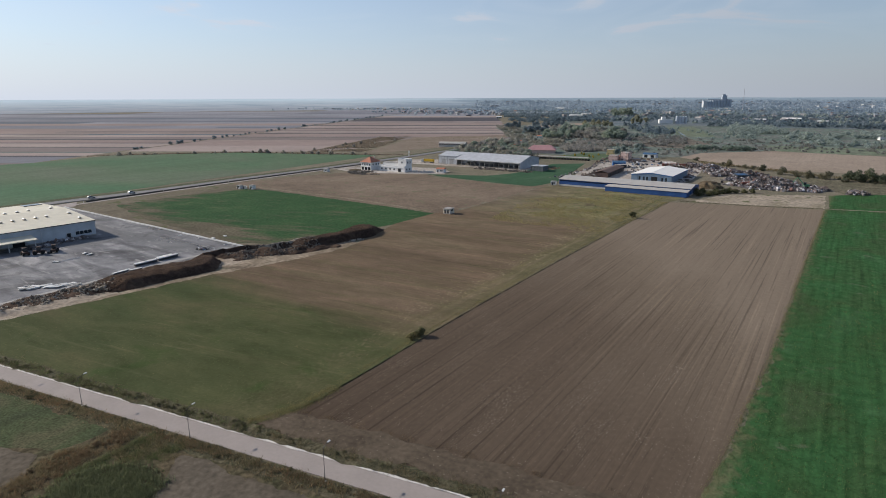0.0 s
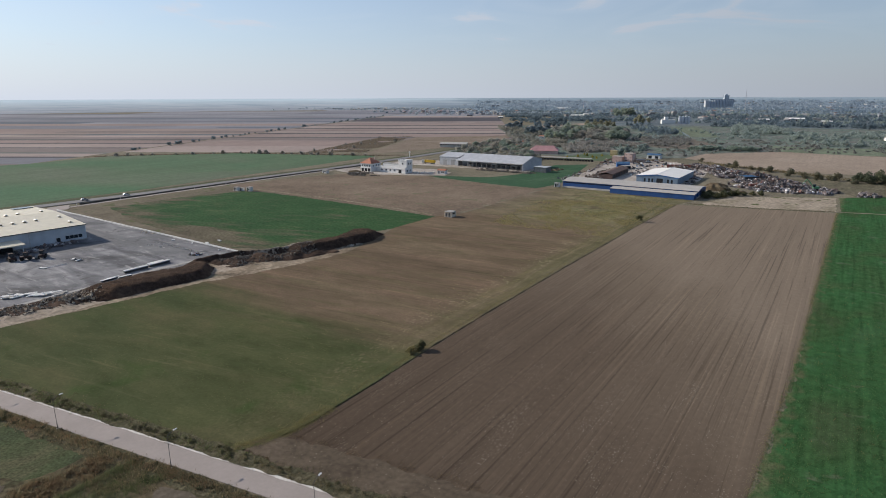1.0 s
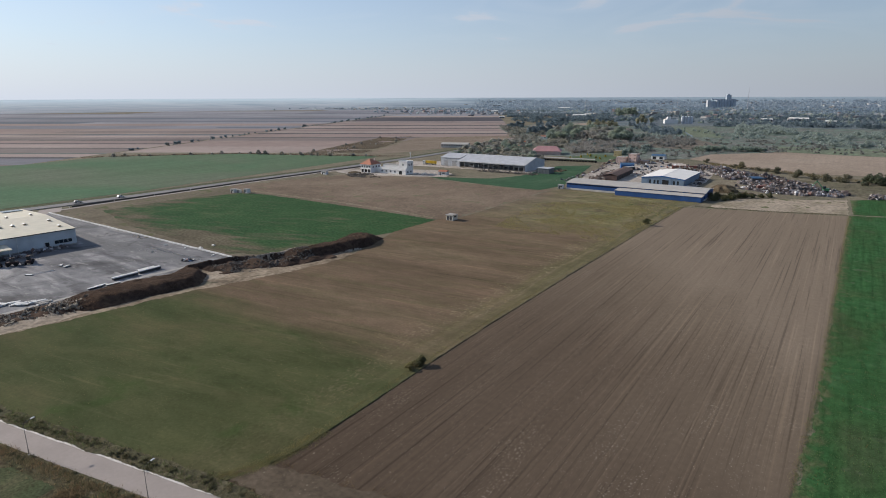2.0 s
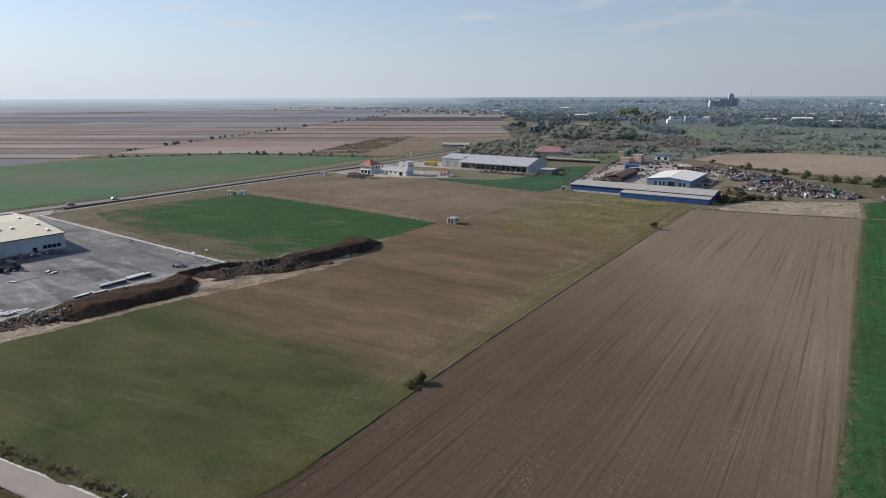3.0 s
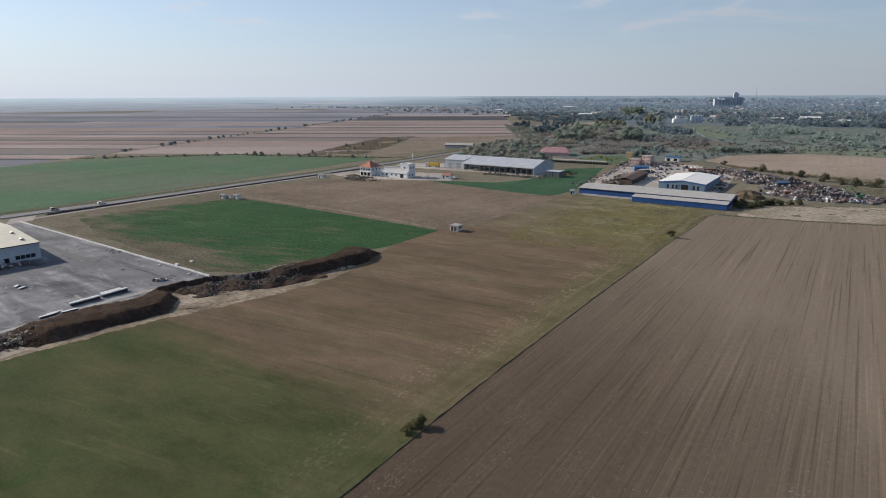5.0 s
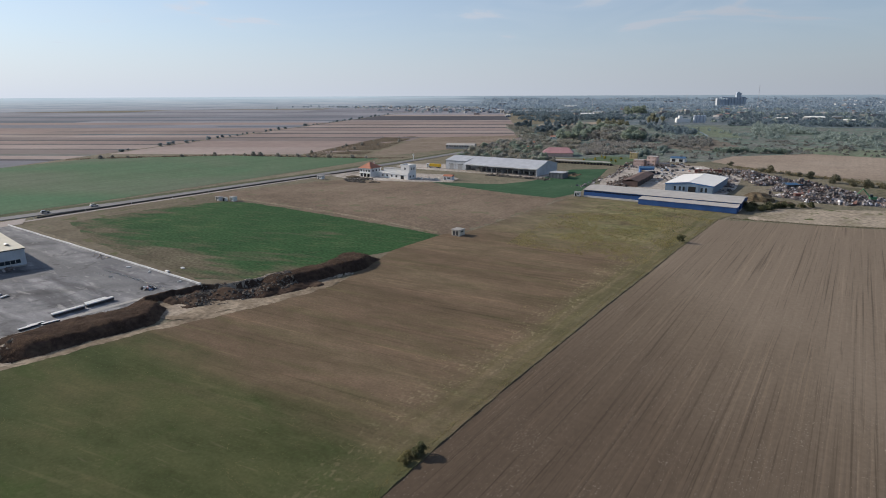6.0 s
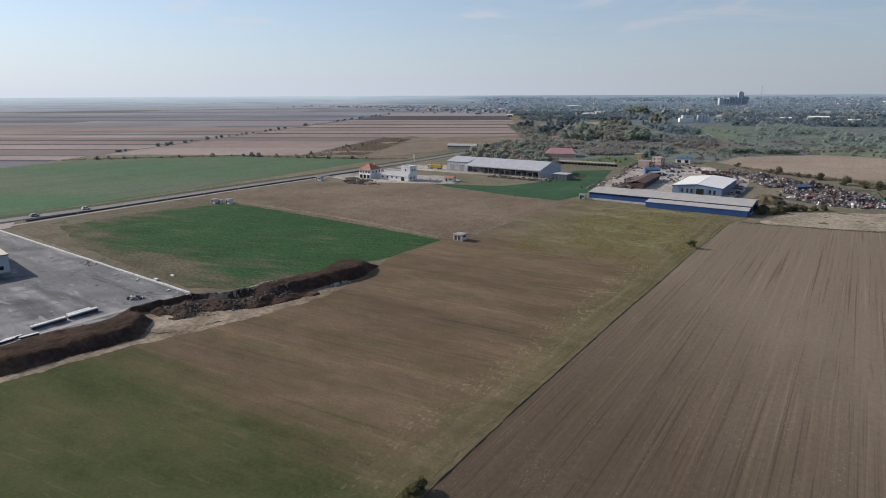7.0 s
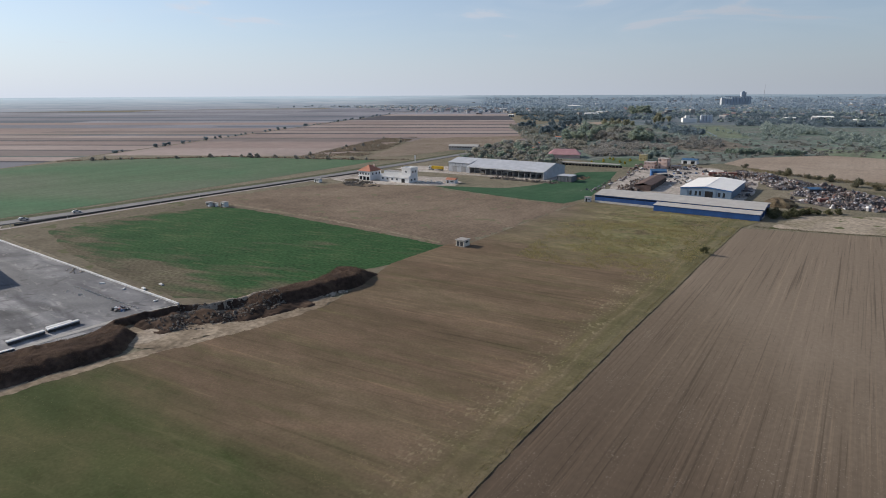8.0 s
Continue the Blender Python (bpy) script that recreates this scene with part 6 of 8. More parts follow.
# ---- small huts ----
def window(ob, axis, at, a0, a1, z0, z1, out=1, label=""):
    """A glazed window with frame on a wall: axis 0 faces x, axis 1 faces y."""
    lo, hi = sorted((at + out * 0.004, at + out * 0.05))
    lo2, hi2 = sorted((at + out * 0.03, at + out * 0.10))
    t = 0.08

    def b(p0, p1, q0, q1, d0, d1):
        return (d0, d1, p0, p1, q0, q1) if axis == 0 else (p0, p1, d0, d1, q0, q1)

    w = part("window", boxes(b(a0, a1, z0, z1, lo, hi)), M["glass"], ob, label)
    mid = (a0 + a1) / 2
    part("window_frame", boxes(b(a0 - t, a0, z0 - t, z1 + t, lo2, hi2), b(a1, a1 + t, z0 - t, z1 + t, lo2, hi2), b(a0, a1, z0 - t, z0, lo2, hi2), b(a0, a1, z1, z1 + t, lo2, hi2), b(mid - 0.04, mid + 0.04, z0, z1, lo2, hi2)), M["paint_white"], w)
    return w


def kiosk():
    ob = thing("transformer_kiosk", pose(-178.4, 262.0, 0.1), "small flat-roofed beige transformer kiosk in the field", "kiosk")
    part("wall", soft_box(0, 4.2, 0, 4.4, 0, 2.7, 0.05), M["beige"], ob, "weathered beige walls")
    part("roof", soft_box(-0.3, 4.5, -0.3, 4.7, 2.7, 2.95, 0.04), M["concrete"], ob, "concrete roof slab")
    part("plinth", boxes((-0.1, 4.3, -0.1, 4.5, -0.1, 0.25)), M["concrete"], ob)
    for x in (0.5, 2.3):
        d = part("door", boxes((x, x + 1.3, -0.06, -0.004, 0.3, 2.3)), M["metal_dark"], ob, "dark steel door")
        part("handle", boxes((x + 1.1, x + 1.15, -0.12, -0.061, 1.1, 1.35)), M["metal"], d)
    part("vent_grille", boxes((-0.06, -0.004, 1.2, 3.2, 1.6, 2.3)), M["dark"], ob)
    part("vent_grille", boxes((4.204, 4.26, 1.2, 3.2, 1.6, 2.3)), M["dark"], ob)


kiosk()


def hut(m, sx, sy, h, roof, label):
    ob = thing("hut", m, label, "hut")
    part("wall", soft_box(0, sx, 0, sy, 0, h, 0.04), M["white"], ob, "white rendered wall")
    if roof == "flat":
        part("roof", soft_box(-0.25, sx + 0.25, -0.25, sy + 0.25, h, h + 0.2, 0.04), M["concrete"], ob)
    else:
        part("roof", prism([(-0.4, h), (sy + 0.4, h), (sy / 2, h + 1.2)], 0, -0.3, sx + 0.3), M["tile"], ob, "red tiled roof")
    part("door", boxes((sx * 0.15, sx * 0.15 + 0.95, -0.05, -0.004, 0, 2.05)), M["dark"], ob)
    window(ob, 1, 0, sx * 0.5, sx * 0.85, 1.0, 1.9, -1)
    return ob


hut(pose(-350, 259.0, 0.1, 0, 0, 0), 3.4, 2.8, 2.3, "flat", "small white roadside hut with a flat roof")
hut(pose(-345.4, 260.6, 0.1, 0, 0, 8), 2.2, 2.0, 1.9, "flat", "low white hut beside a larger one")
hut(pose(-341, 262.6, 0.1, 0, 0, 0), 3.3, 2.8, 2.6, "flat", "white hut at the corner of a green field")
hut(pose(-368.5, 361.0, 0.1, 0, 0, 0), 5.0, 3.0, 2.4, "flat", "low white hut by the road")
hut(pose(-284.6, 409.5, 0.1, 0, 0, 10), 7.0, 5.0, 2.7, "gable", "little white gatehouse with a red roof")


# ---- white building with a tower ----
def office_building():
    ob = thing("office_building", pose(-351, 390, 0.1), "white unfinished building with orange hip roof, wing and tower", "building")
    part("wall", soft_box(0, 11.5, 0, 12.5, 0, 6.8, 0.04), M["white"], ob, "white rendered house walls")
    bm = bmesh.new()
    c = [bm.verts.new(p) for p in ((-0.8, -0.8, 6.75), (12.3, -0.8, 6.75), (12.3, 13.3, 6.75), (-0.8, 13.3, 6.75))]
    r = [bm.verts.new(p) for p in ((5.75, 5.4, 11.0), (5.75, 7.1, 11.0))]
    for f in ((c[0], c[1], r[0]), (c[1], c[2], r[1], r[0]), (c[2], c[3], r[1]), (c[3], c[0], r[0], r[1]), (c[3], c[2], c[1], c[0])):
        bm.faces.new(f)
    roof = part("roof", bm, M["tile"], ob, "orange tiled hip roof")
    part("chimney", boxes((7.6, 8.3, 8.0, 8.7, 8.6, 11.3)), M["brick"], roof)
    part("eaves", boxes((-0.7, 12.2, -0.7, 13.2, 6.58, 6.748)), M["white"], ob)
    for x in (1.0, 3.7, 6.4, 9.1):
        window(ob, 1, 0, x, x + 1.5, 4.1, 5.6, -1)
    for x in (0.8, 4.4, 8.0):
        part("opening", boxes((x, x + 2.8, -0.05, -0.004, 0.1, 2.7)), M["dark"], ob, "dark ground-floor opening")
        part("pier", boxes((x + 2.85, x + 3.5, -0.5, -0.06, 0, 2.9)), M["white"], ob)
    for y in (2, 6, 9.5):
        window(ob, 0, 11.5, y, y + 1.4, 4.1, 5.6, 1)
        window(ob, 0, 0, y, y + 1.4, 4.1, 5.6, -1)
    part("balcony", boxes((-0.2, 11.7, -0.9, -0.06, 2.95, 3.15)), M["white"], ob)
    # low front block with a set-back upper storey, tower at its rear corner
    wing = part("wing", boxes((17, 44.5, 4.5, 14.6, 0, 4.4), (17, 44.5, 4.5, 4.8, 4.4, 5.2), (17, 44.5, 14.3, 14.6, 4.4, 5.2), (17, 17.3, 4.8, 14.3, 4.4, 5.2), (44.2, 44.5, 4.8, 6.5, 4.4, 5.2)), M["white"], ob, "long white flat-roofed block")
    part("wing_roof", boxes((17.32, 44.18, 4.82, 14.28, 4.404, 4.5)), M["concrete"], wing)
    upper = part("upper_storey", boxes((17.6, 35.2, 8.6, 14.0, 4.504, 6.9)), M["white"], wing, "set-back white upper storey")
    part("upper_roof", boxes((17.4, 35.4, 8.4, 14.2, 6.904, 7.1)), M["concrete"], upper)
    part("cornice", boxes((17, 44.5, 4.1, 4.46, 3.5, 3.7)), M["white"], wing)
    part("link", boxes((11.52, 16.98, 7, 13, 0, 3.4)), M["white"], ob, "low white link between house and block")
    for x in (19, 23.5, 28, 32.5):
        window(wing, 1, 4.5, x, x + 1.6, 1.3, 2.7, -1)
    part("opening", boxes((37.5, 40.5, 4.4, 4.496, 0, 2.9)), M["dark"], wing)
    for y in (6.5, 10.5):
        window(wing, 0, 44.5, y, y + 1.6, 1.4, 2.8, 1)
    tw = part("tower", boxes((36.2, 44.52, 6.5, 14.62, 4.41, 10.2)), M["white"], ob, "square white tower")
    part("parapet", boxes((36.0, 44.7, 6.3, 6.6, 10.2, 10.9), (36.0, 44.7, 14.5, 14.8, 10.2, 10.9), (36.0, 36.3, 6.6, 14.5, 10.2, 10.9), (44.4, 44.7, 6.6, 14.5, 10.2, 10.9)), M["white"], tw)
    window(tw, 1, 6.5, 39.6, 40.9, 7.2, 8.6, -1)
    for y in (8.4, 11.4):
        window(tw, 0, 44.52, y, y + 1.3, 7.0, 8.6, 1)
    return ob


office_building()
pts = scattered([(-352, 372), (-338, 362), (-324, 364), (-314, 371), (-330, 384), (-350, 386)], 420, 31, 0.1)
rocks("earth_heaps", pts, 0.3, 1.4, M["soil_lump"], "heaps of dug earth at the building site", 21, None, "earth heap", 0.4)
pts = strip_points([(-305, 404), (-288, 411)], 3.0, 46, 32)
rocks("site_clutter", pts, 0.5, 1.8, M["kerb"], "white blocks and bags stacked at the site", 22, None, "clutter", 0.6)
pts = scattered([(-270, 447), (-215, 447), (-212, 456), (-270, 458)], 260, 33, 0.1)
rocks("earth_heaps", pts, 0.5, 1.8, M["soil_lump"], "spoil heaps along the warehouse apron", 23, None, "earth heap", 0.45)


# ---- grey warehouse ----
def warehouse():
    ob = thing("warehouse", pose(-322, 468, 0.1), "large grey metal warehouse with an open front bay", "warehouse")
    L, D, RZ, RY = 89.0, 33.0, 10.6, 15.0
    part("wall", prism([(0, 0), (D, 0), (D, 7.6), (RY, RZ - 0.3), (0, 7.6)], 0, 0, 20.5), M["grey_wall"], ob, "grey sheet wall of the tall end")
    part("wall", prism([(8, 0), (D, 0), (D, 7.6), (RY, RZ - 0.3), (8, 8.9)], 0, 20.502, L), M["grey_wall"], ob, "grey sheet wall behind the open bay")
    part("roof", slab([(-0.4, -0.5, 7.6), (21.5, -0.5, 7.6), (21.5, RY, RZ), (-0.4, RY, RZ)], 0.2), M["grey_roof"], ob, "galvanised roof slope")
    part("roof", slab([(21.6, -5.5, 5.9), (L + 0.4, -5.5, 5.9), (L + 0.4, RY, RZ), (21.6, RY, RZ)], 0.2), M["grey_roof"], ob, "long galvanised roof over the open bay")
    part("roof", slab([(L + 0.4, RY, RZ), (L + 0.4, D + 0.4, 7.4), (-0.4, D + 0.4, 7.4), (-0.4, RY, RZ)], 0.2), M["grey_roof"], ob, "galvanised rear roof slope")
    part("fascia", boxes((21.6, L + 0.4, -5.72, -5.52, 5.2, 5.95)), M["paint_white"], ob, "pale eaves fascia")
    part("gable", prism([(-5.2, 0), (7.99, 0), (7.99, 8.6), (-5.2, 5.65)], 0, L - 0.4, L - 0.02), M["grey_wall"], ob, "grey end wall of the bay")
    for i in range(14):
        x = 24 + i * 4.9
        part("column", boxes((x - 0.18, x + 0.18, -5.3, -4.94, -0.1, 5.64)), M["metal"], ob)
    for i in range(13):
        part("crate", boxes((24 + i * 4.9 + 0.6, 24 + i * 4.9 + 4.2, 2, 6.5, 0, 1.2 + (i * 37 % 5) * 0.45)), M["store"], ob, "stacked goods in the shade of the bay")
    for i, x in enumerate((4.0, 12.5)):
        d = part("gate", boxes((x, x + 4.2, -0.08, -0.004, 0, 4.4)), M["metal"], ob, "grey sliding gate")
        part("gate_rail", boxes((x - 0.3, x + 6.0, -0.16, -0.085, 4.4, 4.6)), M["metal_dark"], d)
    for k in range(7):
        part("seam", boxes((k * 3.4, k * 3.4 + 0.08, -0.05, -0.004, 0, 7.3)), M["metal_dark"], ob)
    return ob


warehouse()


def store_cage():
    ob = thing("equipment_shed", pose(-222, 462, 0.1, 0, 0, 0), "small flat grey steel shed beside the warehouse", "shed")
    part("wall", boxes((0, 11, 0, 10, 0, 4.2)), M["store"], ob)
    part("roof", boxes((-0.3, 11.3, -0.3, 10.3, 4.2, 4.4)), M["grey_roof"], ob)
    for i in range(5):
        part("post", boxes((i * 2.7, i * 2.7 + 0.2, -0.2, -0.004, 0, 4.19)), M["metal_dark"], ob)


store_cage()
pts = scattered([(-219, 475), (-208, 477), (-208, 492), (-219, 494)], 70, 34)
rocks("timber_pile", pts, 0.5, 2.0, M["wood"], "piles of broken timber beside a shed", 24, None, "timber", 0.5)


# ---- vehicles ----
def truck(m, label):
    ob = thing("lorry", m, label, "lorry")
    cab = part("cab", soft_box(-2.4, 0, -1.25, 1.25, 0.6, 3.4, 0.15), M["paint_white"], ob, "white driver's cab")
    part("windscreen", boxes((-2.46, -2.404, -1.05, 1.05, 1.9, 2.9)), M["glass"], cab)
    part("side_window", boxes((-1.7, -0.7, -1.3, -1.254, 1.9, 2.8)), M["glass"], cab)
    part("chassis", boxes((-2.0, 11.2, -0.5, 0.5, 0.75, 1.1)), M["metal_dark"], ob)
    part("trailer", soft_box(0.9, 11.4, -1.28, 1.28, 1.1, 3.6, 0.06), M["yellow"], ob, "yellow tarpaulin trailer")
    part("trailer_rail", boxes((0.9, 11.4, -1.33, -1.285, 1.1, 1.3)), M["metal"], ob)
    for x in (-1.6, 1.5, 8.0, 9.3, 10.6):
        for y in (-1.05, 1.05):
            w = part("wheel", rod(bmesh.new(), (x, y - 0.17, 0.5), (x, y + 0.17, 0.5), 0.5, 0.5, 14), M["rubber"], ob)
            part("rim", rod(bmesh.new(), (x, y - 0.18, 0.5), (x, y + 0.18, 0.5), 0.26, 0.26, 10), M["metal"], w)
    return ob


truck(pose(-338.5, 466.5, 0.1, 0, 0, 4), "yellow tarpaulin lorry parked beside a warehouse")


def car(m, paint, label, van=False):
    ob = thing("van" if van else "car", m, label, "van" if van else "car")
    h = 0.5 if van else 0.0
    body = prism([(-2.1, 0.35), (2.1, 0.35), (2.15, 0.75), (1.2, 0.95), (-2.0, 1.0 + h), (-2.15, 0.7)], 1, -0.86, 0.86)
    part("body", body, M[paint], ob)
    part("cabin", prism([(1.0, 0.94), (0.35, 1.45 + h), (-1.5, 1.45 + h), (-1.95, 0.94)], 1, -0.76, 0.76), M["glass"], ob, "dark glass cabin")
    part("roof", prism([(0.36, 1.452 + h), (0.3, 1.5 + h), (-1.45, 1.5 + h), (-1.52, 1.452 + h)], 1, -0.74, 0.74), M[paint], ob)
    for x in (-1.3, 1.35):
        for y in (-0.8, 0.8):
            part("wheel", rod(bmesh.new(), (x, y - 0.12, 0.33), (x, y + 0.12, 0.33), 0.33, 0.33, 12), M["rubber"], ob)
    return ob


car(pose(-391.0, 207, 0.37, 0, 0, 86), "paint_white", "white car on the main road")
car(pose(-393.0, 182, 0.37, 0, 0, 86), "paint_silver", "silver car on the main road")

# ---- blue shed ----
def blue_shed():
    ob = thing("storage_shed", pose(-168, 395.5, 0.1, 0, 0, 0), "very long blue metal shed with a grey roof", "shed")
    L, D = 89.0, 25.0
    part("plinth", boxes((-0.05, L + 0.05, -0.14, D, -0.1, 0.95)), M["plinth"], ob, "whitewashed concrete plinth")
    part("wall", prism([(0.06, 0.951), (D, 0.951), (D, 4.4), (12, 5.65), (0.06, 4.4)], 0, 0.04, L - 0.04), M["blue"], ob, "blue profiled wall")
    part("roof", slab([(-0.4, -0.45, 4.5), (L + 0.4, -0.45, 4.5), (L + 0.4, 12, 5.9), (-0.4, 12, 5.9)], 0.14), M["old_roof"], ob, "weathered grey roof slope")
    part("roof", slab([(L + 0.4, 12, 5.9), (L + 0.4, D + 0.4, 4.4), (-0.4, D + 0.4, 4.4), (-0.4, 12, 5.9)], 0.14), M["old_roof"], ob, "weathered grey rear roof slope")
    for i in range(15):
        x = i * 5.95
        part("wall_panel", boxes((x + 0.05, x + 5.85, -0.05, 0.056, 0.952, 3.1)), M["blue"], ob)
        part("window_band", boxes((x + 0.2, x + 5.7, -0.02, 0.056, 3.15, 3.85)), M["glass_blue"], ob)
    # lean-to
    a = part("lean_to_wall", boxes((36.5, 88.6, -8.4, -0.5, 0, 3.2)), M["blue"], ob, "blue lean-to wall")
    part("lean_to_roof", slab([(36.2, -8.8, 3.3), (88.9, -8.8, 3.3), (88.9, -0.46, 3.85), (36.2, -0.46, 3.85)], 0.12), M["old_roof"], ob, "weathered lean-to roof")
    for i in range(11):
        x = 36.6 + i * 4.73
        part("wall_panel", boxes((x + 0.04, x + 4.65, -8.5, -8.404, 0.1, 3.05)), M["blue"], ob)
    part("end_door", boxes((89.0, 89.06, 8, 12.5, 0, 3.6)), M["dark"], ob, "dark end doorway")
    return ob


blue_shed()
rng = random.Random(5)
for u, v in ((-173.5, 393.5),):
    hut(pose(u, v, 0.1, 0, 0, 10), 3.4, 3.0, 2.5, "flat", "small white cabin beside a long blue shed")


# ---- white-roofed hall ----
def white_hall():
    ob = thing("workshop_hall", pose(-132, 447, 0.1), "blue-grey workshop hall with a white roof", "hall")
    W, D, E, R = 29.5, 50.0, 5.2, 6.9
    part("wall", prism([(0, 0), (W, 0), (W, E), (W / 2, R - 0.2), (0, E)], 1, 0, D), M["hall_wall"], ob, "pale blue-grey sheet walls")
    part("fascia", prism([(-0.3, E - 0.75), (W / 2, R - 0.85), (W + 0.3, E - 0.75), (W + 0.3, E + 0.05), (W / 2, R - 0.05), (-0.3, E + 0.05)], 1, -0.32, -0.02), M["blue_trim"], ob, "blue gable fascia")
    part("fascia", boxes((W + 0.02, W + 0.3, 0, D, E - 0.75, E + 0.0)), M["blue_trim"], ob, "blue eaves fascia")
    for s, a in ((0, -0.4), (1, W + 0.4)):
        part("roof", slab([(a, -0.5, E + 0.05), (a, D + 0.5, E + 0.05), (W / 2, D + 0.5, R), (W / 2, -0.5, R)], 0.12), M["white_roof"], ob, "white sheet roof slope")
    part("ridge", prism([(W / 2 - 0.4, R - 0.02), (W / 2 + 0.4, R - 0.02), (W / 2, R + 0.12)], 1, -0.5, D + 0.5), M["paint_white"], ob)
    part("gate", boxes((14.5, 19, -0.06, -0.004, 0, 3.9)), M["dark"], ob, "open dark gateway")
    for x in (5.5, 8.6, 11.0, 22.0, 24.6):
        part("window", boxes((x, x + 1.3, -0.06, -0.004, 0.9, 3.6)), M["glass"], ob, "tall dark window")
    for x in (4.0, 12.6, 20.4, 28.9):
        part("pilaster", boxes((x, x + 0.3, -0.2, -0.004, 0, 4.4)), M["hall_wall"], ob)
    return ob


white_hall()

# ---- scrapyard ----
HEAP = [(-124, 568), (-106, 548), (-87, 510), (-77, 484), (-69, 455), (-52, 444), (-34, 446), (-8, 452), (-5, 463), (-24, 496), (-48, 526), (-72, 548), (-98, 578), (-114, 590)]


def heap_height(u, v):
    n = noise.noise((u * 0.06, v * 0.06, 2.0)) + 0.5 * noise.noise((u * 0.17, v * 0.17, 5.0))
    edge = min(1.0, min(math.hypot((a[0] + (b[0] - a[0]) * f) - u, (a[1] + (b[1] - a[1]) * f) - v) for a, b in zip(HEAP, HEAP[1:] + HEAP[:1]) for f in (0, 0.33, 0.66)) / 11)
    peaks = sum(h * max(0.0, 1 - math.hypot(u - x, v - y) / r) for x, y, r, h in ((-44, 466, 20, 4.5), (-62, 498, 17, 3.2), (-78, 520, 16, 3.4), (-27, 462, 13, 2.5), (-96, 552, 15, 3.0), (-50, 500, 14, 2.5)))
    return max(0.0, edge * (0.9 + 3.0 * n + 1.25 * peaks))


pts = [p for p in scattered(HEAP, 12500, 41) if heap_height(*p) > 0.4]
lift = {p: heap_height(*p) for p in pts}
rocks("scrap_heap", pts, 0.25, 0.95, M["scrap"], "sprawling heap of mixed scrap metal", 31, lambda u, v: random.Random(u * v).uniform(0.35, 1.0) * lift[(u, v)], "scrap", 0.8, (0.15, 2.6))
v_, f_ = [], []
us, vs = np.arange(-145, 0, 2.5), np.arange(448, 595, 2.5)
for v in vs:
    for u in us:
        v_.append((u, v, (heap_height(u, v) * 0.85 if inside((u, v), HEAP) else 0) - 0.15))
for j in range(len(vs) - 1):
    for i in range(len(us) - 1):
        q = (j * len(us) + i, j * len(us) + i + 1, (j + 1) * len(us) + i + 1, (j + 1) * len(us) + i)
        if max(v_[k][2] for k in q) > 0.1:
            f_.append(q)
tagged(new("scrap_mound", raw_mesh("scrap_mound", v_, f_, M["scrap_core"])), "dark trodden core of the scrap heap", "mound", kind="stuff")
for k, (line, w, n) in enumerate((([(-184, 430), (-188, 520), (-196, 570)], 4, 150), ([(-168, 446), (-170, 505)], 5, 260), ([(-128, 566), (-112, 584), (-122, 596)], 6, 260), ([(-100, 500), (-102, 484)], 4, 120))):
    rocks("scrap_heap", strip_points(line, w, n, 50 + k), 0.3, 1.5, M["scrap" if k != 1 else "scrap_rust"], "loose rows of scrap on dusty ground", 60 + k, None, "scrap", 0.8)

rocks("scrap_heap", scattered([(2, 455), (9, 453), (17, 461), (13, 469), (5, 468)], 170, 135), 0.3, 1.0, M["scrap"], "small outlying heap of scrap beside the track", 136, lambda u, v: 2.6 * max(0.0, 1 - math.hypot(u - 9, v - 461) / 9) * random.Random(u * v).uniform(0.3, 1.0), "scrap", 0.8, (0.15, 2.4))
rocks("scrap_heap", scattered([(-130, 505), (-104, 500), (-98, 520), (-108, 545), (-128, 540)], 420, 141, 0.12), 0.3, 1.3, M["scrap"], "sorted scrap and machine parts beside the hall", 142, None, "scrap", 0.7, (0.2, 2.2))
rocks("scrap_heap", scattered([(-166, 446), (-158, 446), (-158, 500), (-166, 508)], 380, 143, 0.1), 0.3, 1.5, M["scrap_rust"], "rusty scrap heaped along a brown shed", 144, lambda u, v: random.Random(u * v).uniform(0, 1.3), "scrap", 0.8, (0.2, 2.2))
rocks("scrap_heap", scattered([(-132, 548), (-108, 552), (-102, 566), (-124, 566)], 300, 145, 0.06), 0.3, 1.4, M["scrap_rust"], "rust-red heap of old iron", 146, lambda u, v: random.Random(u * v).uniform(0, 1.8), "scrap", 0.8, (0.2, 2.2))
rocks("scrap_heap", scattered([(-168, 545), (-150, 540), (-120, 572), (-128, 590), (-160, 575)], 34, 58, 0.05), 0.6, 2.6, M["goods"], "white and dark goods piled in the scrapyard", 68, None, "scrap", 0.6)
rocks("scrap_heap", scattered([(-158, 470), (-140, 476), (-140, 540), (-150, 560), (-172, 532)], 46, 131, 0.05), 0.4, 1.9, M["goods"], "pale and dark goods stacked round the yard sheds", 132, None, "scrap", 0.7)
rocks("scrap_heap", scattered([(-200, 560), (-160, 560), (-150, 600), (-170, 622), (-206, 606)], 200, 133, 0.05), 0.4, 2.0, M["scrap_rust"], "rusty debris round the brick shells", 134, None, "scrap", 0.7)
rocks("scrap_heap", scattered([(-178, 440), (-166, 440), (-166, 500), (-176, 520)], 190, 59, 0.06), 0.3, 1.6, M["scrap_rust"], "brown debris on pale ground", 69, None, "scrap", 0.5)


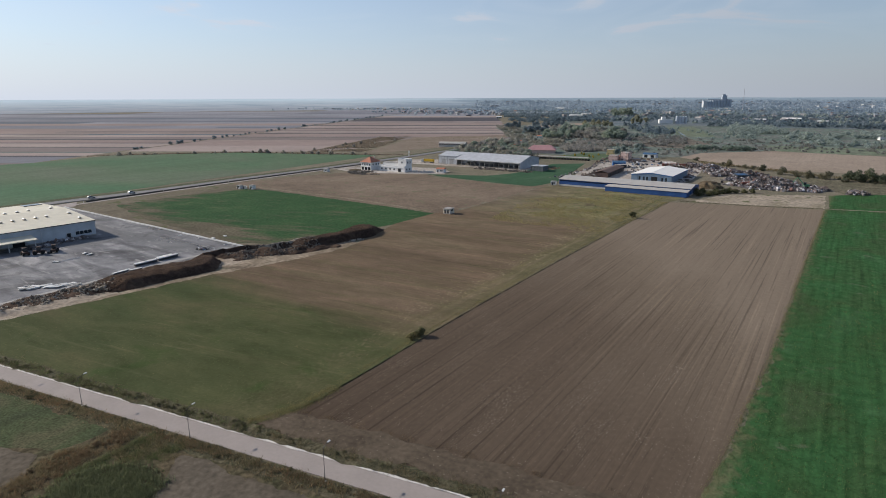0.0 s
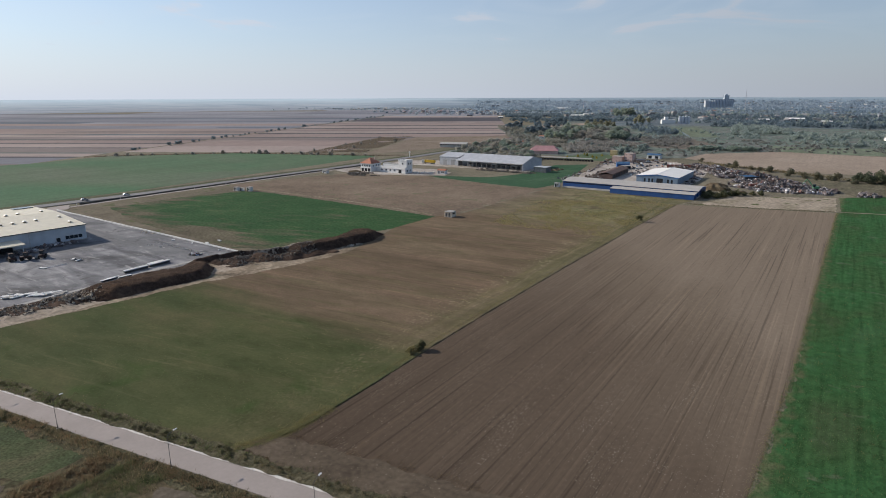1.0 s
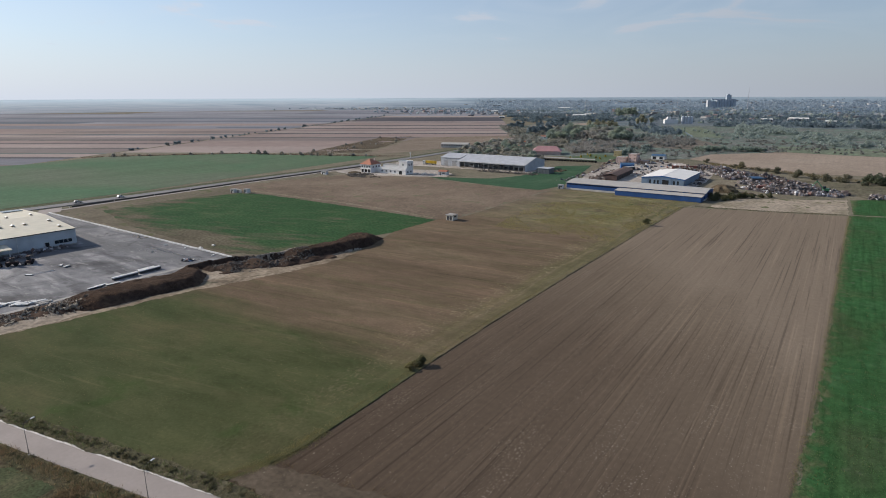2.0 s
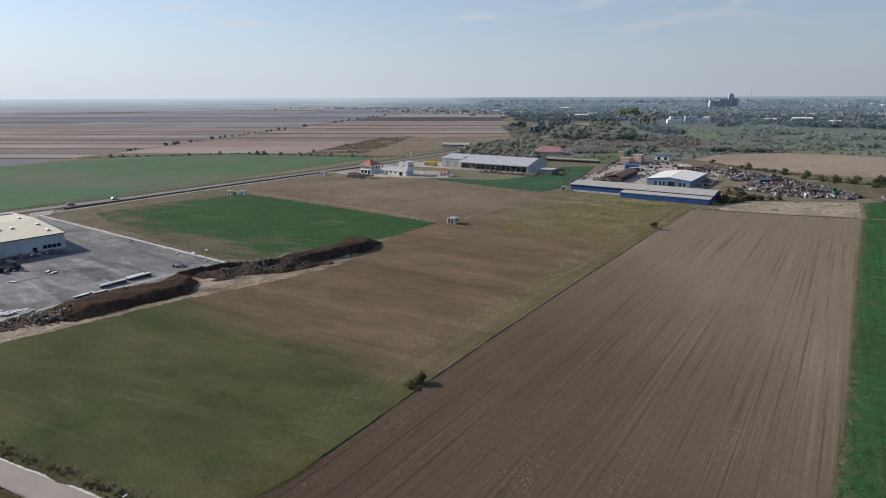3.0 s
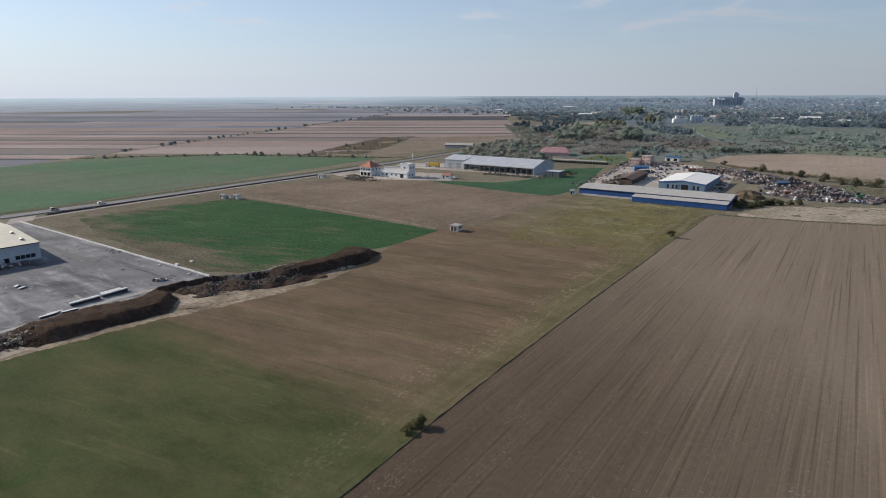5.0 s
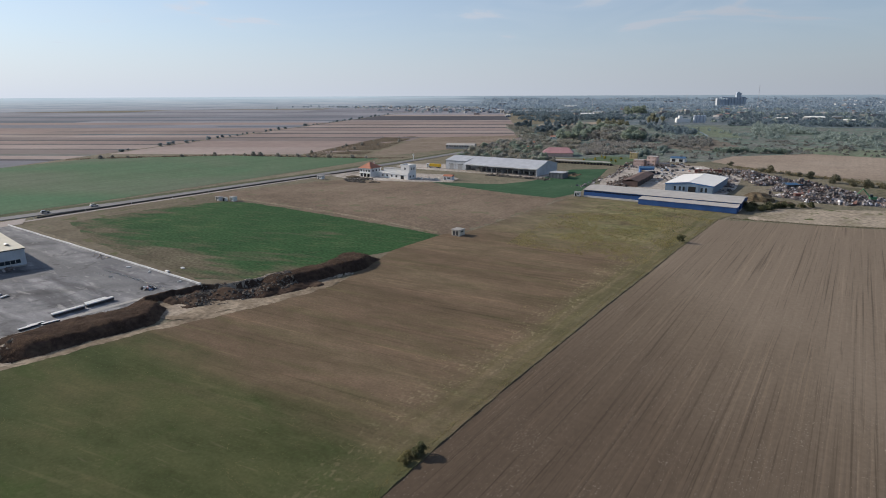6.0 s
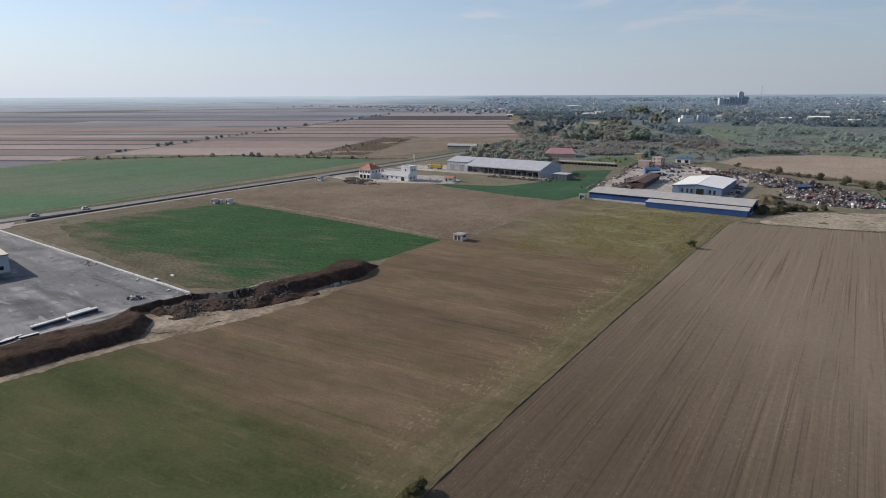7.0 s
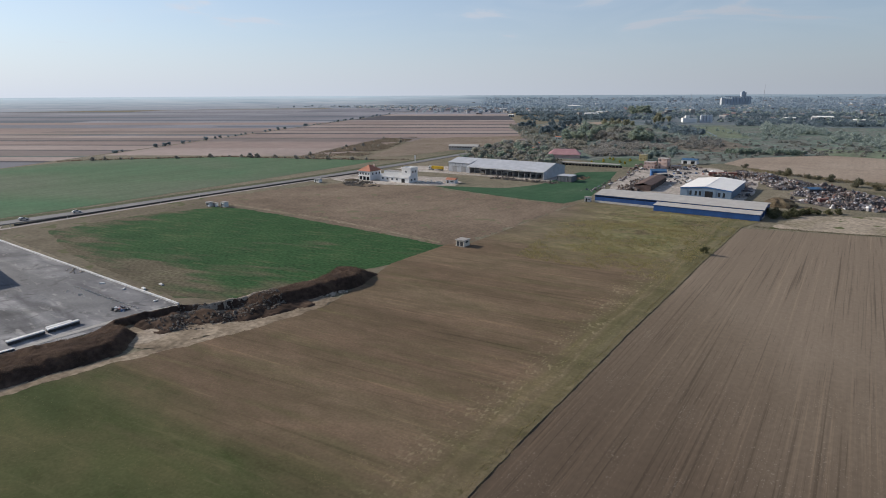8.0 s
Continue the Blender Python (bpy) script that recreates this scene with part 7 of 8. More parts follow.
def mound(m, r, h, material, label, category, seed):
    bm = bmesh.new()
    bmesh.ops.create_uvsphere(bm, u_segments=28, v_segments=14, radius=1.0)
    for v in bm.verts:
        k = 1 + 0.25 * noise.noise(Vector(v.co) * 2.3 + Vector((seed, 0, 0))) + 0.1 * noise.noise(Vector(v.co) * 6)
        v.co = Vector((v.co.x * r * k, v.co.y * r * 0.8 * k, v.co.z * h * k))
    bmesh.ops.delete(bm, geom=[v for v in bm.verts if v.co.z < -0.4 * h], context="VERTS")
    ob = bm_object("earth_mound", bm, material)
    ob.matrix_world = m
    return tagged(ob, label, category)


mound(pose(-76, 440, 0), 8.5, 4.4, M["soil_warm"], "mound of brown earth beside the scrap", "mound", 3)
mound(pose(-61, 434, 0, 0, 0, 20), 5, 1.5, M["soil_warm"], "low earth mound with weeds", "mound", 7)
mound(pose(-352, 383, 0, 0, 0, 10), 6, 1.2, M["soil_warm"], "low spoil heap in front of a building site", "mound", 9)


def ruin(m, sx, sy, storeys, material, label):
    """A roofless shell with window holes right through its walls."""
    ob = thing("ruined_house", m, label, "house")
    H = 2.9
    for side in range(4):
        ln = sx if side % 2 == 0 else sy
        n = max(2, int(ln / 3))
        xs = [0.0]
        for i in range(n):
            xs += [ln / n * (i + 0.3), ln / n * (i + 0.7), ln / n * (i + 1)]
        zs = [0.0]
        for k in range(storeys):
            zs += [k * H + 0.9, k * H + 2.3, k * H + H]
        bm = bmesh.new()
        g, k = ([[bm.verts.new((x, y, z)) for x in xs] for z in zs] for y in (0.0, 0.3))
        front = []
        for j in range(len(zs) - 1):
            for i in range(len(xs) - 1):
                if not (j % 3 == 1 and i % 3 == 1):
                    front.append(bm.faces.new((g[j][i], g[j][i + 1], g[j + 1][i + 1], g[j + 1][i])))
                    bm.faces.new((k[j][i], k[j + 1][i], k[j + 1][i + 1], k[j][i + 1]))
        back = {v: w for row, other in zip(g, k) for v, w in zip(row, other)}
        for e in [e for e in bm.edges if e.is_boundary and e.verts[0] in back]:
            v, w = e.verts
            bm.faces.new((v, w, back[w], back[v]))
        bmesh.ops.recalc_face_normals(bm, faces=bm.faces[:])
        place = (pose(0, 0, 0), pose(sx, 0, 0, 0, 0, 90), pose(sx, sy, 0, 0, 0, 180), pose(0, sy, 0, 0, 0, 270))[side]
        bmesh.ops.transform(bm, matrix=place, verts=bm.verts)
        part("wall", bm, M[material], ob)
    for s in range(storeys):
        part("floor_slab", boxes((0.31, sx - 0.31, 0.31, sy - 0.31, s * H + H - 0.2, s * H + H)), M["concrete"], ob)
    return ob


ruin(pose(-192, 572, 0.1, 0, 0, 4), 9, 9, 2, "brick", "roofless two-storey shell of pinkish brick")
ruin(pose(-182, 577, 0.1, 0, 0, 0), 8, 10, 3, "brick", "tall unfinished brick house with empty windows")
ruin(pose(-172, 580, 0.1, 0, 0, 6), 8, 9, 1, "brick_pale", "low unfinished block house")
ruin(pose(-214.5, 633, 0.1, 0, 0, 6), 7, 7, 2, "yellow_wall", "small yellow house shell behind the yard")


def long_shed(m, L, D, h, wall, roof, label, category="shed"):
    ob = thing("low_shed", m, label, category)
    part("wall", boxes((0, L, 0, D, -0.1, h)), M[wall], ob)
    part("roof", slab([(-0.3, -0.4, h + 0.1), (L + 0.3, -0.4, h + 0.1), (L + 0.3, D / 2, h + D * 0.14), (-0.3, D / 2, h + D * 0.14)], 0.12), M[roof], ob)
    part("roof", slab([(L + 0.3, D / 2, h + D * 0.14), (L + 0.3, D + 0.4, h + 0.1), (-0.3, D + 0.4, h + 0.1), (-0.3, D / 2, h + D * 0.14)], 0.12), M[roof], ob)
    n = max(2, int(L / 5))
    for i in range(n):
        x = L / n * (i + 0.25)
        part("opening", boxes((x, x + L / n * 0.5, -0.06, -0.004, 0.2, h * 0.75)), M["dark"], ob)
    return ob


long_shed(pose(-152, 453, 0.1, 0, 0, 93.5), 50, 10.5, 3.6, "rust", "rust", "long rust-brown open shed full of scrap")
long_shed(pose(-172, 525, 0.1, 0, 0, 22), 11, 9, 4.2, "blue_trim", "blue_roof", "small shed with a blue metal roof")
long_shed(pose(-174, 626, 0.1, 0, 0, 0), 13, 9, 3.6, "white", "blue_roof", "low store with a bright blue roof")
long_shed(pose(-165, 520, 0.1, 0, 0, 60), 9, 5, 2.6, "metal_dark", "old_roof", "grey lean shed in the scrapyard")
rng = random.Random(12)
for u, v, rz, van in ((-196, 566, 20, True), (-191, 566, 70, False), (-168, 566, 10, False), (-162, 590, 40, True), (-152, 586, 100, False), (-158, 604, 10, True), (-99, 460, 30, True), (-96, 466, 75, True), (-114, 540, 10, True), (-158, 530, 80, False), (-154, 524, 85, False), (-150, 534, 80, False), (-162, 556, 0, False)):
    car(pose(u, v, 0.1, 0, 0, rz), rng.choice(["paint_white", "paint_white", "paint_silver", "paint_dark"]), "old pale van standing in the scrapyard" if van else "car standing in the scrapyard", van)


def container(m, L, label):
    ob = thing("steel_container", m, label, "container", "containers in the scrapyard")
    part("body", soft_box(0, L, 0, 2.5, 0.15, 2.7, 0.05), M["rust_red"], ob, "rust-red corrugated body")
    for i in range(int(L / 0.6)):
        part("rib", boxes((0.3 + i * 0.6, 0.5 + i * 0.6, -0.05, -0.002, 0.3, 2.55)), M["rust_red"], ob)
    for x in (-0.05, L + 0.004):
        part("door", boxes((x, x + 0.046, 0.15, 2.35, 0.3, 2.55)), M["rust"], ob)
    part("skid", boxes((0.1, L - 0.1, 0.2, 0.5, 0, 0.149), (0.1, L - 0.1, 2.0, 2.3, 0, 0.149)), M["rust"], ob)


for k, (u, v, rz, L) in enumerate(((-136, 553, 20, 6), (-129.5, 555.6, 24, 6), (-123, 558.5, 20, 6), (-58, 460, 35, 5))):
    container(pose(u, v, 0.1, 0, 0, rz), L, "rust-red steel container among scrap")
long_shed(pose(-65, 487, 0.1, 0, 0, 33), 12, 7, 4.2, "metal_dark", "blue_roof", "blue-roofed shelter amid the scrap heap")


def scrap_crane(m):
    ob = thing("scrap_crane", m, "green scrap-handling excavator on the heap", "excavator")
    for x in (-1.2, 1.2):
        part("track", soft_box(x - 0.3, x + 0.3, -2, 2, 0, 0.9, 0.2), M["rubber"], ob)
    part("body", soft_box(-1.4, 1.4, -2.2, 1.2, 1.0, 2.6, 0.15), M["green_paint"], ob, "bright green housing")
    part("cab", soft_box(-1.4, -0.3, 0.0, 1.4, 2.2, 3.9, 0.1), M["glass"], ob)
    b = part("boom", rod(bmesh.new(), (0.4, 0.8, 2.2), (0.4, 5.0, 7.0), 0.32, 0.25), M["green_paint"], ob)
    part("stick", rod(bmesh.new(), (0.4, 5.0, 7.0), (0.4, 7.6, 3.6), 0.22, 0.18), M["green_paint"], b)
    part("grab", rod(bmesh.new(), (0.4, 7.6, 3.7), (0.4, 7.7, 2.0), 0.2, 0.7), M["metal_dark"], b)


scrap_crane(pose(-20, 462, 1.6, 0, 0, 110))

# ---- buildings behind ----
ob = thing("farm_hall", pose(-297, 610, 0.1, 0, 0, 22), "wide farm hall with a faded red roof", "hall")
part("wall", boxes((0, 30, 0, 22, -0.1, 3.4)), M["brick"], ob)
part("roof", slab([(-1, -1, 3.4), (31, -1, 3.4), (25, 11, 8.2), (5, 11, 8.2)], 0.2), M["red_roof"], ob, "faded red roof slope")
part("roof", slab([(31, 23, 3.4), (-1, 23, 3.4), (5, 11, 8.2), (25, 11, 8.2)], 0.2), M["red_roof"], ob)
part("roof", slab([(-1, 23, 3.4), (-1, -1, 3.4), (5, 11, 8.2)], 0.2), M["red_roof"], ob)
part("roof", slab([(31, -1, 3.4), (31, 23, 3.4), (25, 11, 8.2)], 0.2), M["red_roof"], ob)

ob = thing("open_shelter", pose(-262, 561, 0.1, 0, 0, 4), "long low open shelter with a pale roof", "shelter")
part("roof", slab([(0, -1, 2.6), (52, -1, 2.6), (52, 4, 3.0), (0, 4, 3.0)], 0.12), M["concrete"], ob)
for i in range(18):
    part("post", boxes((i * 3, i * 3 + 0.2, 0, 0.2, -0.1, 2.46)), M["metal_dark"], ob)
    # near-black boxes added to fill the shade under the roof
    part("parked_crate", boxes((i * 3 + 0.5, i * 3 + 2.5, 1, 3, -0.1, 1.5)), M["dark"], ob)

ob = thing("barn", pose(-432, 630, 0.1, 0, 0, 20), "long pale barn with dark windows under a grey roof", "barn")
part("wall", boxes((0, 34, 0, 12, -0.1, 4.0)), M["plinth"], ob)
part("roof", slab([(-0.5, -0.5, 4.1), (34.5, -0.5, 4.1), (34.5, 6, 6.0), (-0.5, 6, 6.0)], 0.15), M["old_roof"], ob)
part("roof", slab([(34.5, 6, 6.0), (34.5, 12.5, 4.1), (-0.5, 12.5, 4.1), (-0.5, 6, 6.0)], 0.15), M["old_roof"], ob)
for i in range(11):
    part("window", boxes((i * 3.1 + 0.5, i * 3.1 + 2.5, -0.05, -0.004, 2.5, 3.6)), M["dark"], ob)

ob = thing("sign_pylon", pose(-387, 507, 0.1), "slim white advertising pylon beside the road", "pylon")
part("column", soft_box(-0.35, 0.35, -0.2, 0.2, 0, 4.0, 0.05), M["paint_white"], ob)
part("sign_board", soft_box(-0.8, 0.8, -0.25, 0.25, 4.0, 6.0, 0.05), M["paint_white"], ob)


# ---- plants ----
FAR_COTTAGE = (38.5, 1044.9)
def copies(model, places, seed, low=0.75, high=1.25, z=0.0, group=""):
    rng = random.Random(seed)
    for i, (x, y) in enumerate(places):
        s = rng.uniform(low, high)
        m = pose(x, y, z, 0, 0, rng.uniform(0, 360))
        ob = model if i == 0 else copy_thing(model, m)
        ob.matrix_world = m @ Matrix.Diagonal((s, s, s * rng.uniform(0.85, 1.15), 1))
        if group:
            tagged(ob, group=group)


# shrubs at the cut edge of the meadow
copies(tree_model(3, 1.9, 1.7, 1500, 0.13, M["leaf_dark"], "dark leafy shrub at the edge of a ploughed field", True), [(-88.9, 117.3)], 1, 1.0, 1.01, 0.2)
copies(tree_model(4, 1.7, 1.5, 520, 0.14, M["weed_straw"], "straw-coloured dry bush beside a green shrub", True), [(-89.6, 114.0), (-90.2, 115.8)], 2, 0.6, 0.9, 0.1)
copies(tree_model(5, 3.4, 2.1, 800, 0.17, M["leaf_dark"], "lone olive-brown shrub at the field edge", True), [(-88.6, 305.5)], 3, 1.0, 1.01, 0.3)

# bushes round the tan field and by the shed
copies(tree_model(6, 5.2, 4.6, 1000, 0.3, M["bush_olive"], "round olive-brown bush at the edge of a tan field", True), [(-121, 622), (-92, 589), (-86, 585), (-71, 576), (-65, 573), (-41, 546), (-57, 566), (-22, 538), (-10, 534), (-30, 540)], 4, 0.55, 1.1, 0, "bushes along the tan field")
copies(tree_model(7, 8.0, 5.4, 1300, 0.36, M["bush_dark"], "large dark green bush beyond the scrap", True), [(10, 528), (17, 531), (24, 528), (31, 536), (4, 530)], 5, 0.75, 1.1)
copies(tree_model(36, 2.6, 2.6, 420, 0.26, M["bush_olive"], "low scrub bush behind the scrap", True), scattered([(-38, 530), (25, 515), (40, 530), (-20, 545)], 16, 188, 0, 5.0), 41, 0.5, 1.1, 0, "scrub bushes behind the scrap")
copies(tree_model(8, 2.8, 3.0, 620, 0.26, M["leaf_dark"], "dark green bush beside the blue shed", True), [(-75.5, 400), (-74, 404), (-71, 410), (-67, 416), (-63, 419), (-66, 409), (-60, 421), (-70, 404), (-57, 424), (-52, 427), (-78, 410), (-75, 415), (-48, 430)], 6, 0.7, 1.2)
pts = strip_points([(-118, 612), (-60, 580), (10, 540), (60, 545)], 9, 900, 71)
tufts("rough_weeds", pts, 0.5, 1.8, 6, 1.2, M["weed"], "rough brown and green weeds behind the scrap", 71)
pts = strip_points([(-80, 372.5), (-44, 378), (-7, 389)], 1.5, 700, 72)
tufts("verge_weeds", pts, 0.15, 0.6, 6, 0.5, M["weed"], "line of dry weeds at a field end", 72)

# hedge line between the far strips
hedge = tree_model(9, 5.0, 4.2, 260, 0.55, M["leaf_far"], "small bushy tree in a far field hedge", True)
rng = random.Random(17)
pts = []
for k in range(74):
    y = 700 + 1300 * (k / 74) ** 1.25 + rng.uniform(-8, 8)
    if rng.random() < 0.72:
        pts.append(far(HEDGE_X(y) + rng.uniform(-4, 4), y))
copies(hedge, pts, 18, 0.35, 0.95, 0, "hedge trees")
bush = tree_model(10, 3.5, 2.8, 200, 0.45, M["twig"], "brown field bush beyond a green field", True)
pts = [(-666 + 84 * f + rng.uniform(-3, 3), 345 + 92 * f) for f in (0, 0.1, 0.22, 0.3, 0.5, 0.62, 0.8, 0.9)] + [(-580 + 150 * f, 440 + 55 * f + rng.uniform(-3, 3)) for f in (0.02, 0.1, 0.16, 0.22, 0.34, 0.4, 0.5, 0.56, 0.62, 0.7, 0.8, 0.86, 0.95)]
copies(bush, pts, 19, 0.5, 1.3, 0, "bushes beyond the green field")
pts = strip_points([(-685, 320), (-670, 345), (-583, 440), (-425, 503), (-405, 520)], 4, 900, 73)
tufts("hedge_weeds", pts, 0.5, 1.7, 6, 1.2, M["weed_dead"], "dark line of weeds behind a green field", 73)
pts = scattered([(-517, 481), (-462, 515), (-500, 600), (-586, 775), (-615, 745), (-560, 590)], 4200, 74, 0.03)
tufts("scrub", pts, 0.5, 1.3, 7, 3.0, M["scrub"], "brown scrub on fallow land", 74, fat=4.0)
copies(tree_model(11, 4.0, 3.0, 220, 0.5, M["twig"], "bare brown scrub bush", True), scattered([(-517, 481), (-462, 515), (-500, 600), (-586, 775), (-615, 745), (-560, 590)], 14, 75), 20, 0.5, 1.0, 0, "scrub bushes")

# belt of trees behind the warehouse, and the wood beyond it
BELT = [(-352, 532), (-262, 545), (-262, 566), (-300, 604), (-306, 640), (-326, 662), (-362, 688), (-412, 708), (-398, 645), (-372, 575)]
HALL_AT = Vector((-282, 616))
belt = [p for p in scattered(BELT, 105, 78, 0, 7.0) if (Vector(p) - HALL_AT).length > 27]
belt_models = [tree_model(28, 6.0, 5.0, 900, 0.42, M["leaf_autumn"], "olive tree in the belt behind a warehouse"),
               tree_model(29, 4.8, 4.6, 900, 0.42, M["twig"], "half-bare brown tree in the belt behind a warehouse"),
               tree_model(24, 5.6, 4.8, 900, 0.42, M["leaf"], "green broadleaf tree in the belt behind a warehouse")]
for k, model in enumerate(belt_models):
    copies(model, belt[k::3], 47 + k, 0.6, 1.3, 0, "tree belt behind the warehouse")
wood_stuff("thicket", [p for p in scattered(BELT, 420, 79) if (Vector(p) - HALL_AT).length > 25], 3.4, 4.6, 60, 0.75, M["belt_mix"], "brown and olive thicket under the tree belt", 79, 0.9)
SCRUB_GAP = [(-375, 676), (-420, 720), (-397, 779), (-357, 790), (-317, 696), (-311, 650)]
wood_stuff("thicket", scattered(SCRUB_GAP, 330, 80, 0.02), 3.0, 4.4, 56, 0.7, M["belt_mix"], "low brown scrub behind a tree belt", 80, 0.9)
copies(tree_model(20, 6.4, 4.4, 800, 0.42, M["leaf_autumn"], "olive-brown tree in scrub behind a farm hall"), scattered(SCRUB_GAP, 26, 176, 0, 9.0), 30, 0.6, 1.2, 0, "trees of the scrub")
MAIN_WOOD = [(-365, 800), (-416, 921), (-450, 1060), (-405, 1120), (-313, 1013), (-268, 860), (-294, 822), (-338, 838)]
main = scattered(MAIN_WOOD, 120, 76, 0, 11.0)
main.sort(key=lambda p: noise.noise((p[0] * 0.016, p[1] * 0.016, 5)) + 0.3 * noise.noise((p[0] * 0.2, p[1] * 0.2, 6)))
models = [tree_model(21, 11.0, 7.4, 1000, 0.62, M["leaf"], "green broadleaf tree in a small wood"),
          tree_model(23, 12.5, 7.8, 1000, 0.66, M["leaf"], "broad dark green tree above a thicket"),
          tree_model(22, 8.0, 6.6, 900, 0.6, M["twig"], "brown half-bare tree in a small wood"),
          tree_model(26, 10.5, 7.0, 1000, 0.62, M["leaf_autumn"], "olive broadleaf tree in a small wood")]
for k, model in enumerate(models):
    copies(model, main[len(main) * k // 4:len(main) * (k + 1) // 4], 130 + k, 0.65, 1.2, 0, "trees of the wood")
copies(tree_model(27, 13, 8.5, 900, 0.75, M["leaf_ochre"], "broad ochre tree behind the wood"), [(-455, 1200), (-440, 1216), (-425, 1230), (-448, 1262), (-470, 1290), (-432, 1275), (-412, 1240)], 38, 0.8, 1.1, 0, "ochre trees")
wood_stuff("thicket", scattered(MAIN_WOOD, 420, 183), 4.0, 6.0, 60, 0.8, M["twig"], "brown undergrowth of the wood", 183, 0.9)
BROWN = [(-300, 706), (-321, 815), (-278, 841), (-216, 775), (-207, 683), (-267, 645)]
wood_stuff("thicket", scattered(BROWN, 640, 77, 0.02), 3.4, 4.6, 70, 0.62, M["twig"], "grey-brown thicket below the trees", 77, 0.9)
copies(tree_model(33, 4.6, 3.6, 520, 0.42, M["leaf_grey"], "round grey-green willow bush in brown scrub", True), scattered([(-293, 901), (-253, 925), (-274, 992), (-309, 970)], 16, 177, 0, 9.0) + scattered([(-214, 648), (-188, 664), (-213, 761), (-233, 732)], 14, 178, 0, 8.0) + scattered(BROWN, 18, 179, 0, 12.0), 39, 0.6, 1.35, 0, "willow bushes in scrub")
copies(tree_model(34, 9.0, 5.0, 620, 0.6, M["leaf_far"], "grey-green tree in a clump between far fields"), scattered([(-596, 1115), (-572, 1153), (-540, 1080), (-565, 1065)], 11, 180, 0, 9.0) + scattered([(-453, 913), (-448, 998), (-489, 1088), (-493, 1007)], 22, 181, 0, 11.0) + scattered([(-510, 1076), (-492, 1175), (-544, 1304), (-574, 1230)], 24, 182, 0, 12.0), 40, 0.6, 1.25, 0, "tree clumps between far fields")
copies(tree_model(25, 3.2, 1.6, 160, 0.3, M["leaf_yellow"], "small yellow-leaved sapling on a lawn"), [(-243, 585), (-236, 596), (-228, 582), (-221, 598), (-214, 590), (-232, 612), (-218, 618), (-240, 625)], 36, 0.6, 1.1, 0, "yellow saplings on the lawn")
copies(tree_model(35, 17, 6.5, 700, 0.9, M["leaf_ochre"], "tall ochre poplar beyond the wood"), [(-392, 1320), (-382, 1345), (-400, 1380), (-410, 1420), (-425, 1460), (-378, 1370)], 138, 0.85, 1.1, 0, "ochre poplars")
ROW_WOOD = [(-617, 1389), (-491, 1494), (-556, 1700), (-699, 1578)]
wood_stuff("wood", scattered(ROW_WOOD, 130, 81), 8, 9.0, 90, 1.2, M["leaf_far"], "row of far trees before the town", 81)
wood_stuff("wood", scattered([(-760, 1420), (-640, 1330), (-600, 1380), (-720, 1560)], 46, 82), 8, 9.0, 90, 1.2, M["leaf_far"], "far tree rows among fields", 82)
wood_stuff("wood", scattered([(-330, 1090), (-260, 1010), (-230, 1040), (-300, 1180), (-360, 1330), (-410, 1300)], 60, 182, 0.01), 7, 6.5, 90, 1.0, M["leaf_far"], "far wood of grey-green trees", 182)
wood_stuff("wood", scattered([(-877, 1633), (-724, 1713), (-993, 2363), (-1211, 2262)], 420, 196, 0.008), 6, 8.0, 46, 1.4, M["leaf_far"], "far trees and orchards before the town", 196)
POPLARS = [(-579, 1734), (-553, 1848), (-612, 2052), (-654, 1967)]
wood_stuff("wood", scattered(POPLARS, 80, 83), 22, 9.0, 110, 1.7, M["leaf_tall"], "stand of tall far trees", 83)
wood_stuff("thicket", scattered([(-372, 822), (-346, 832), (-297, 708), (-316, 697)], 150, 189, 0.02), 3.2, 4.6, 60, 0.75, M["belt_mix"], "brown and olive scrub between two woods", 189, 0.9)
wood_stuff("thicket", scattered([(-610, 1110), (-516, 1118), (-384, 836), (-404, 770)], 150, 190, 0.03), 4.0, 5.0, 60, 0.8, M["belt_mix"], "scattered olive scrub beside far fields", 190, 0.9)
SCRUB_LAND = [(-205, 660), (-140, 660), (-130, 715), (-60, 790), (-20, 780), (140, 780), (200, 900), (-100, 960), (-255, 900)]
wood_stuff("thicket", scattered(SCRUB_LAND, 300, 84, 0.03), 2.2, 3.0, 40, 0.6, M["twig"], "low brown thicket on rough meadow", 84, 0.9)
wood_stuff("thicket", scattered([(-270, 880), (-201, 785), (-170, 804), (-200, 960), (-240, 1000)], 190, 88, 0.03), 2.4, 4.0, 44, 0.8, M["twig"], "russet-brown thicket on wet meadow", 88, 0.9)
wood_stuff("thicket", strip_points([(-157, 750), (-125, 765), (-88, 772)], 9, 110, 85), 4.5, 4.0, 60, 0.7, M["leaf"], "dark hedge beyond the tan field", 85)
wood_stuff("willow_thicket", scattered([(-174, 1096), (-198, 1346), (-153, 1371), (-81, 1152), (-80, 1043), (-122, 1018)], 230, 86, 0.015), 6.5, 7.0, 120, 0.85, M["leaf_grey"], "grey-green willow thicket", 86)
wood_stuff("willow_thicket", scattered([(-72, 900), (-78, 1120), (-12, 1194), (200, 1180), (330, 1330), (420, 1200), (240, 900), (-18, 884)], 330, 186, 0.018), 6.0, 6.5, 120, 0.85, M["leaf_grey"], "pale willow thicket in rows", 186)
wood_stuff("willow_thicket", scattered([(-270, 1340), (-120, 1375), (300, 1360), (300, 1480), (0, 1440), (-160, 1420)], 150, 187, 0.012), 7.5, 7.5, 100, 0.95, M["leaf_far"], "trees along the edge of the town", 187)
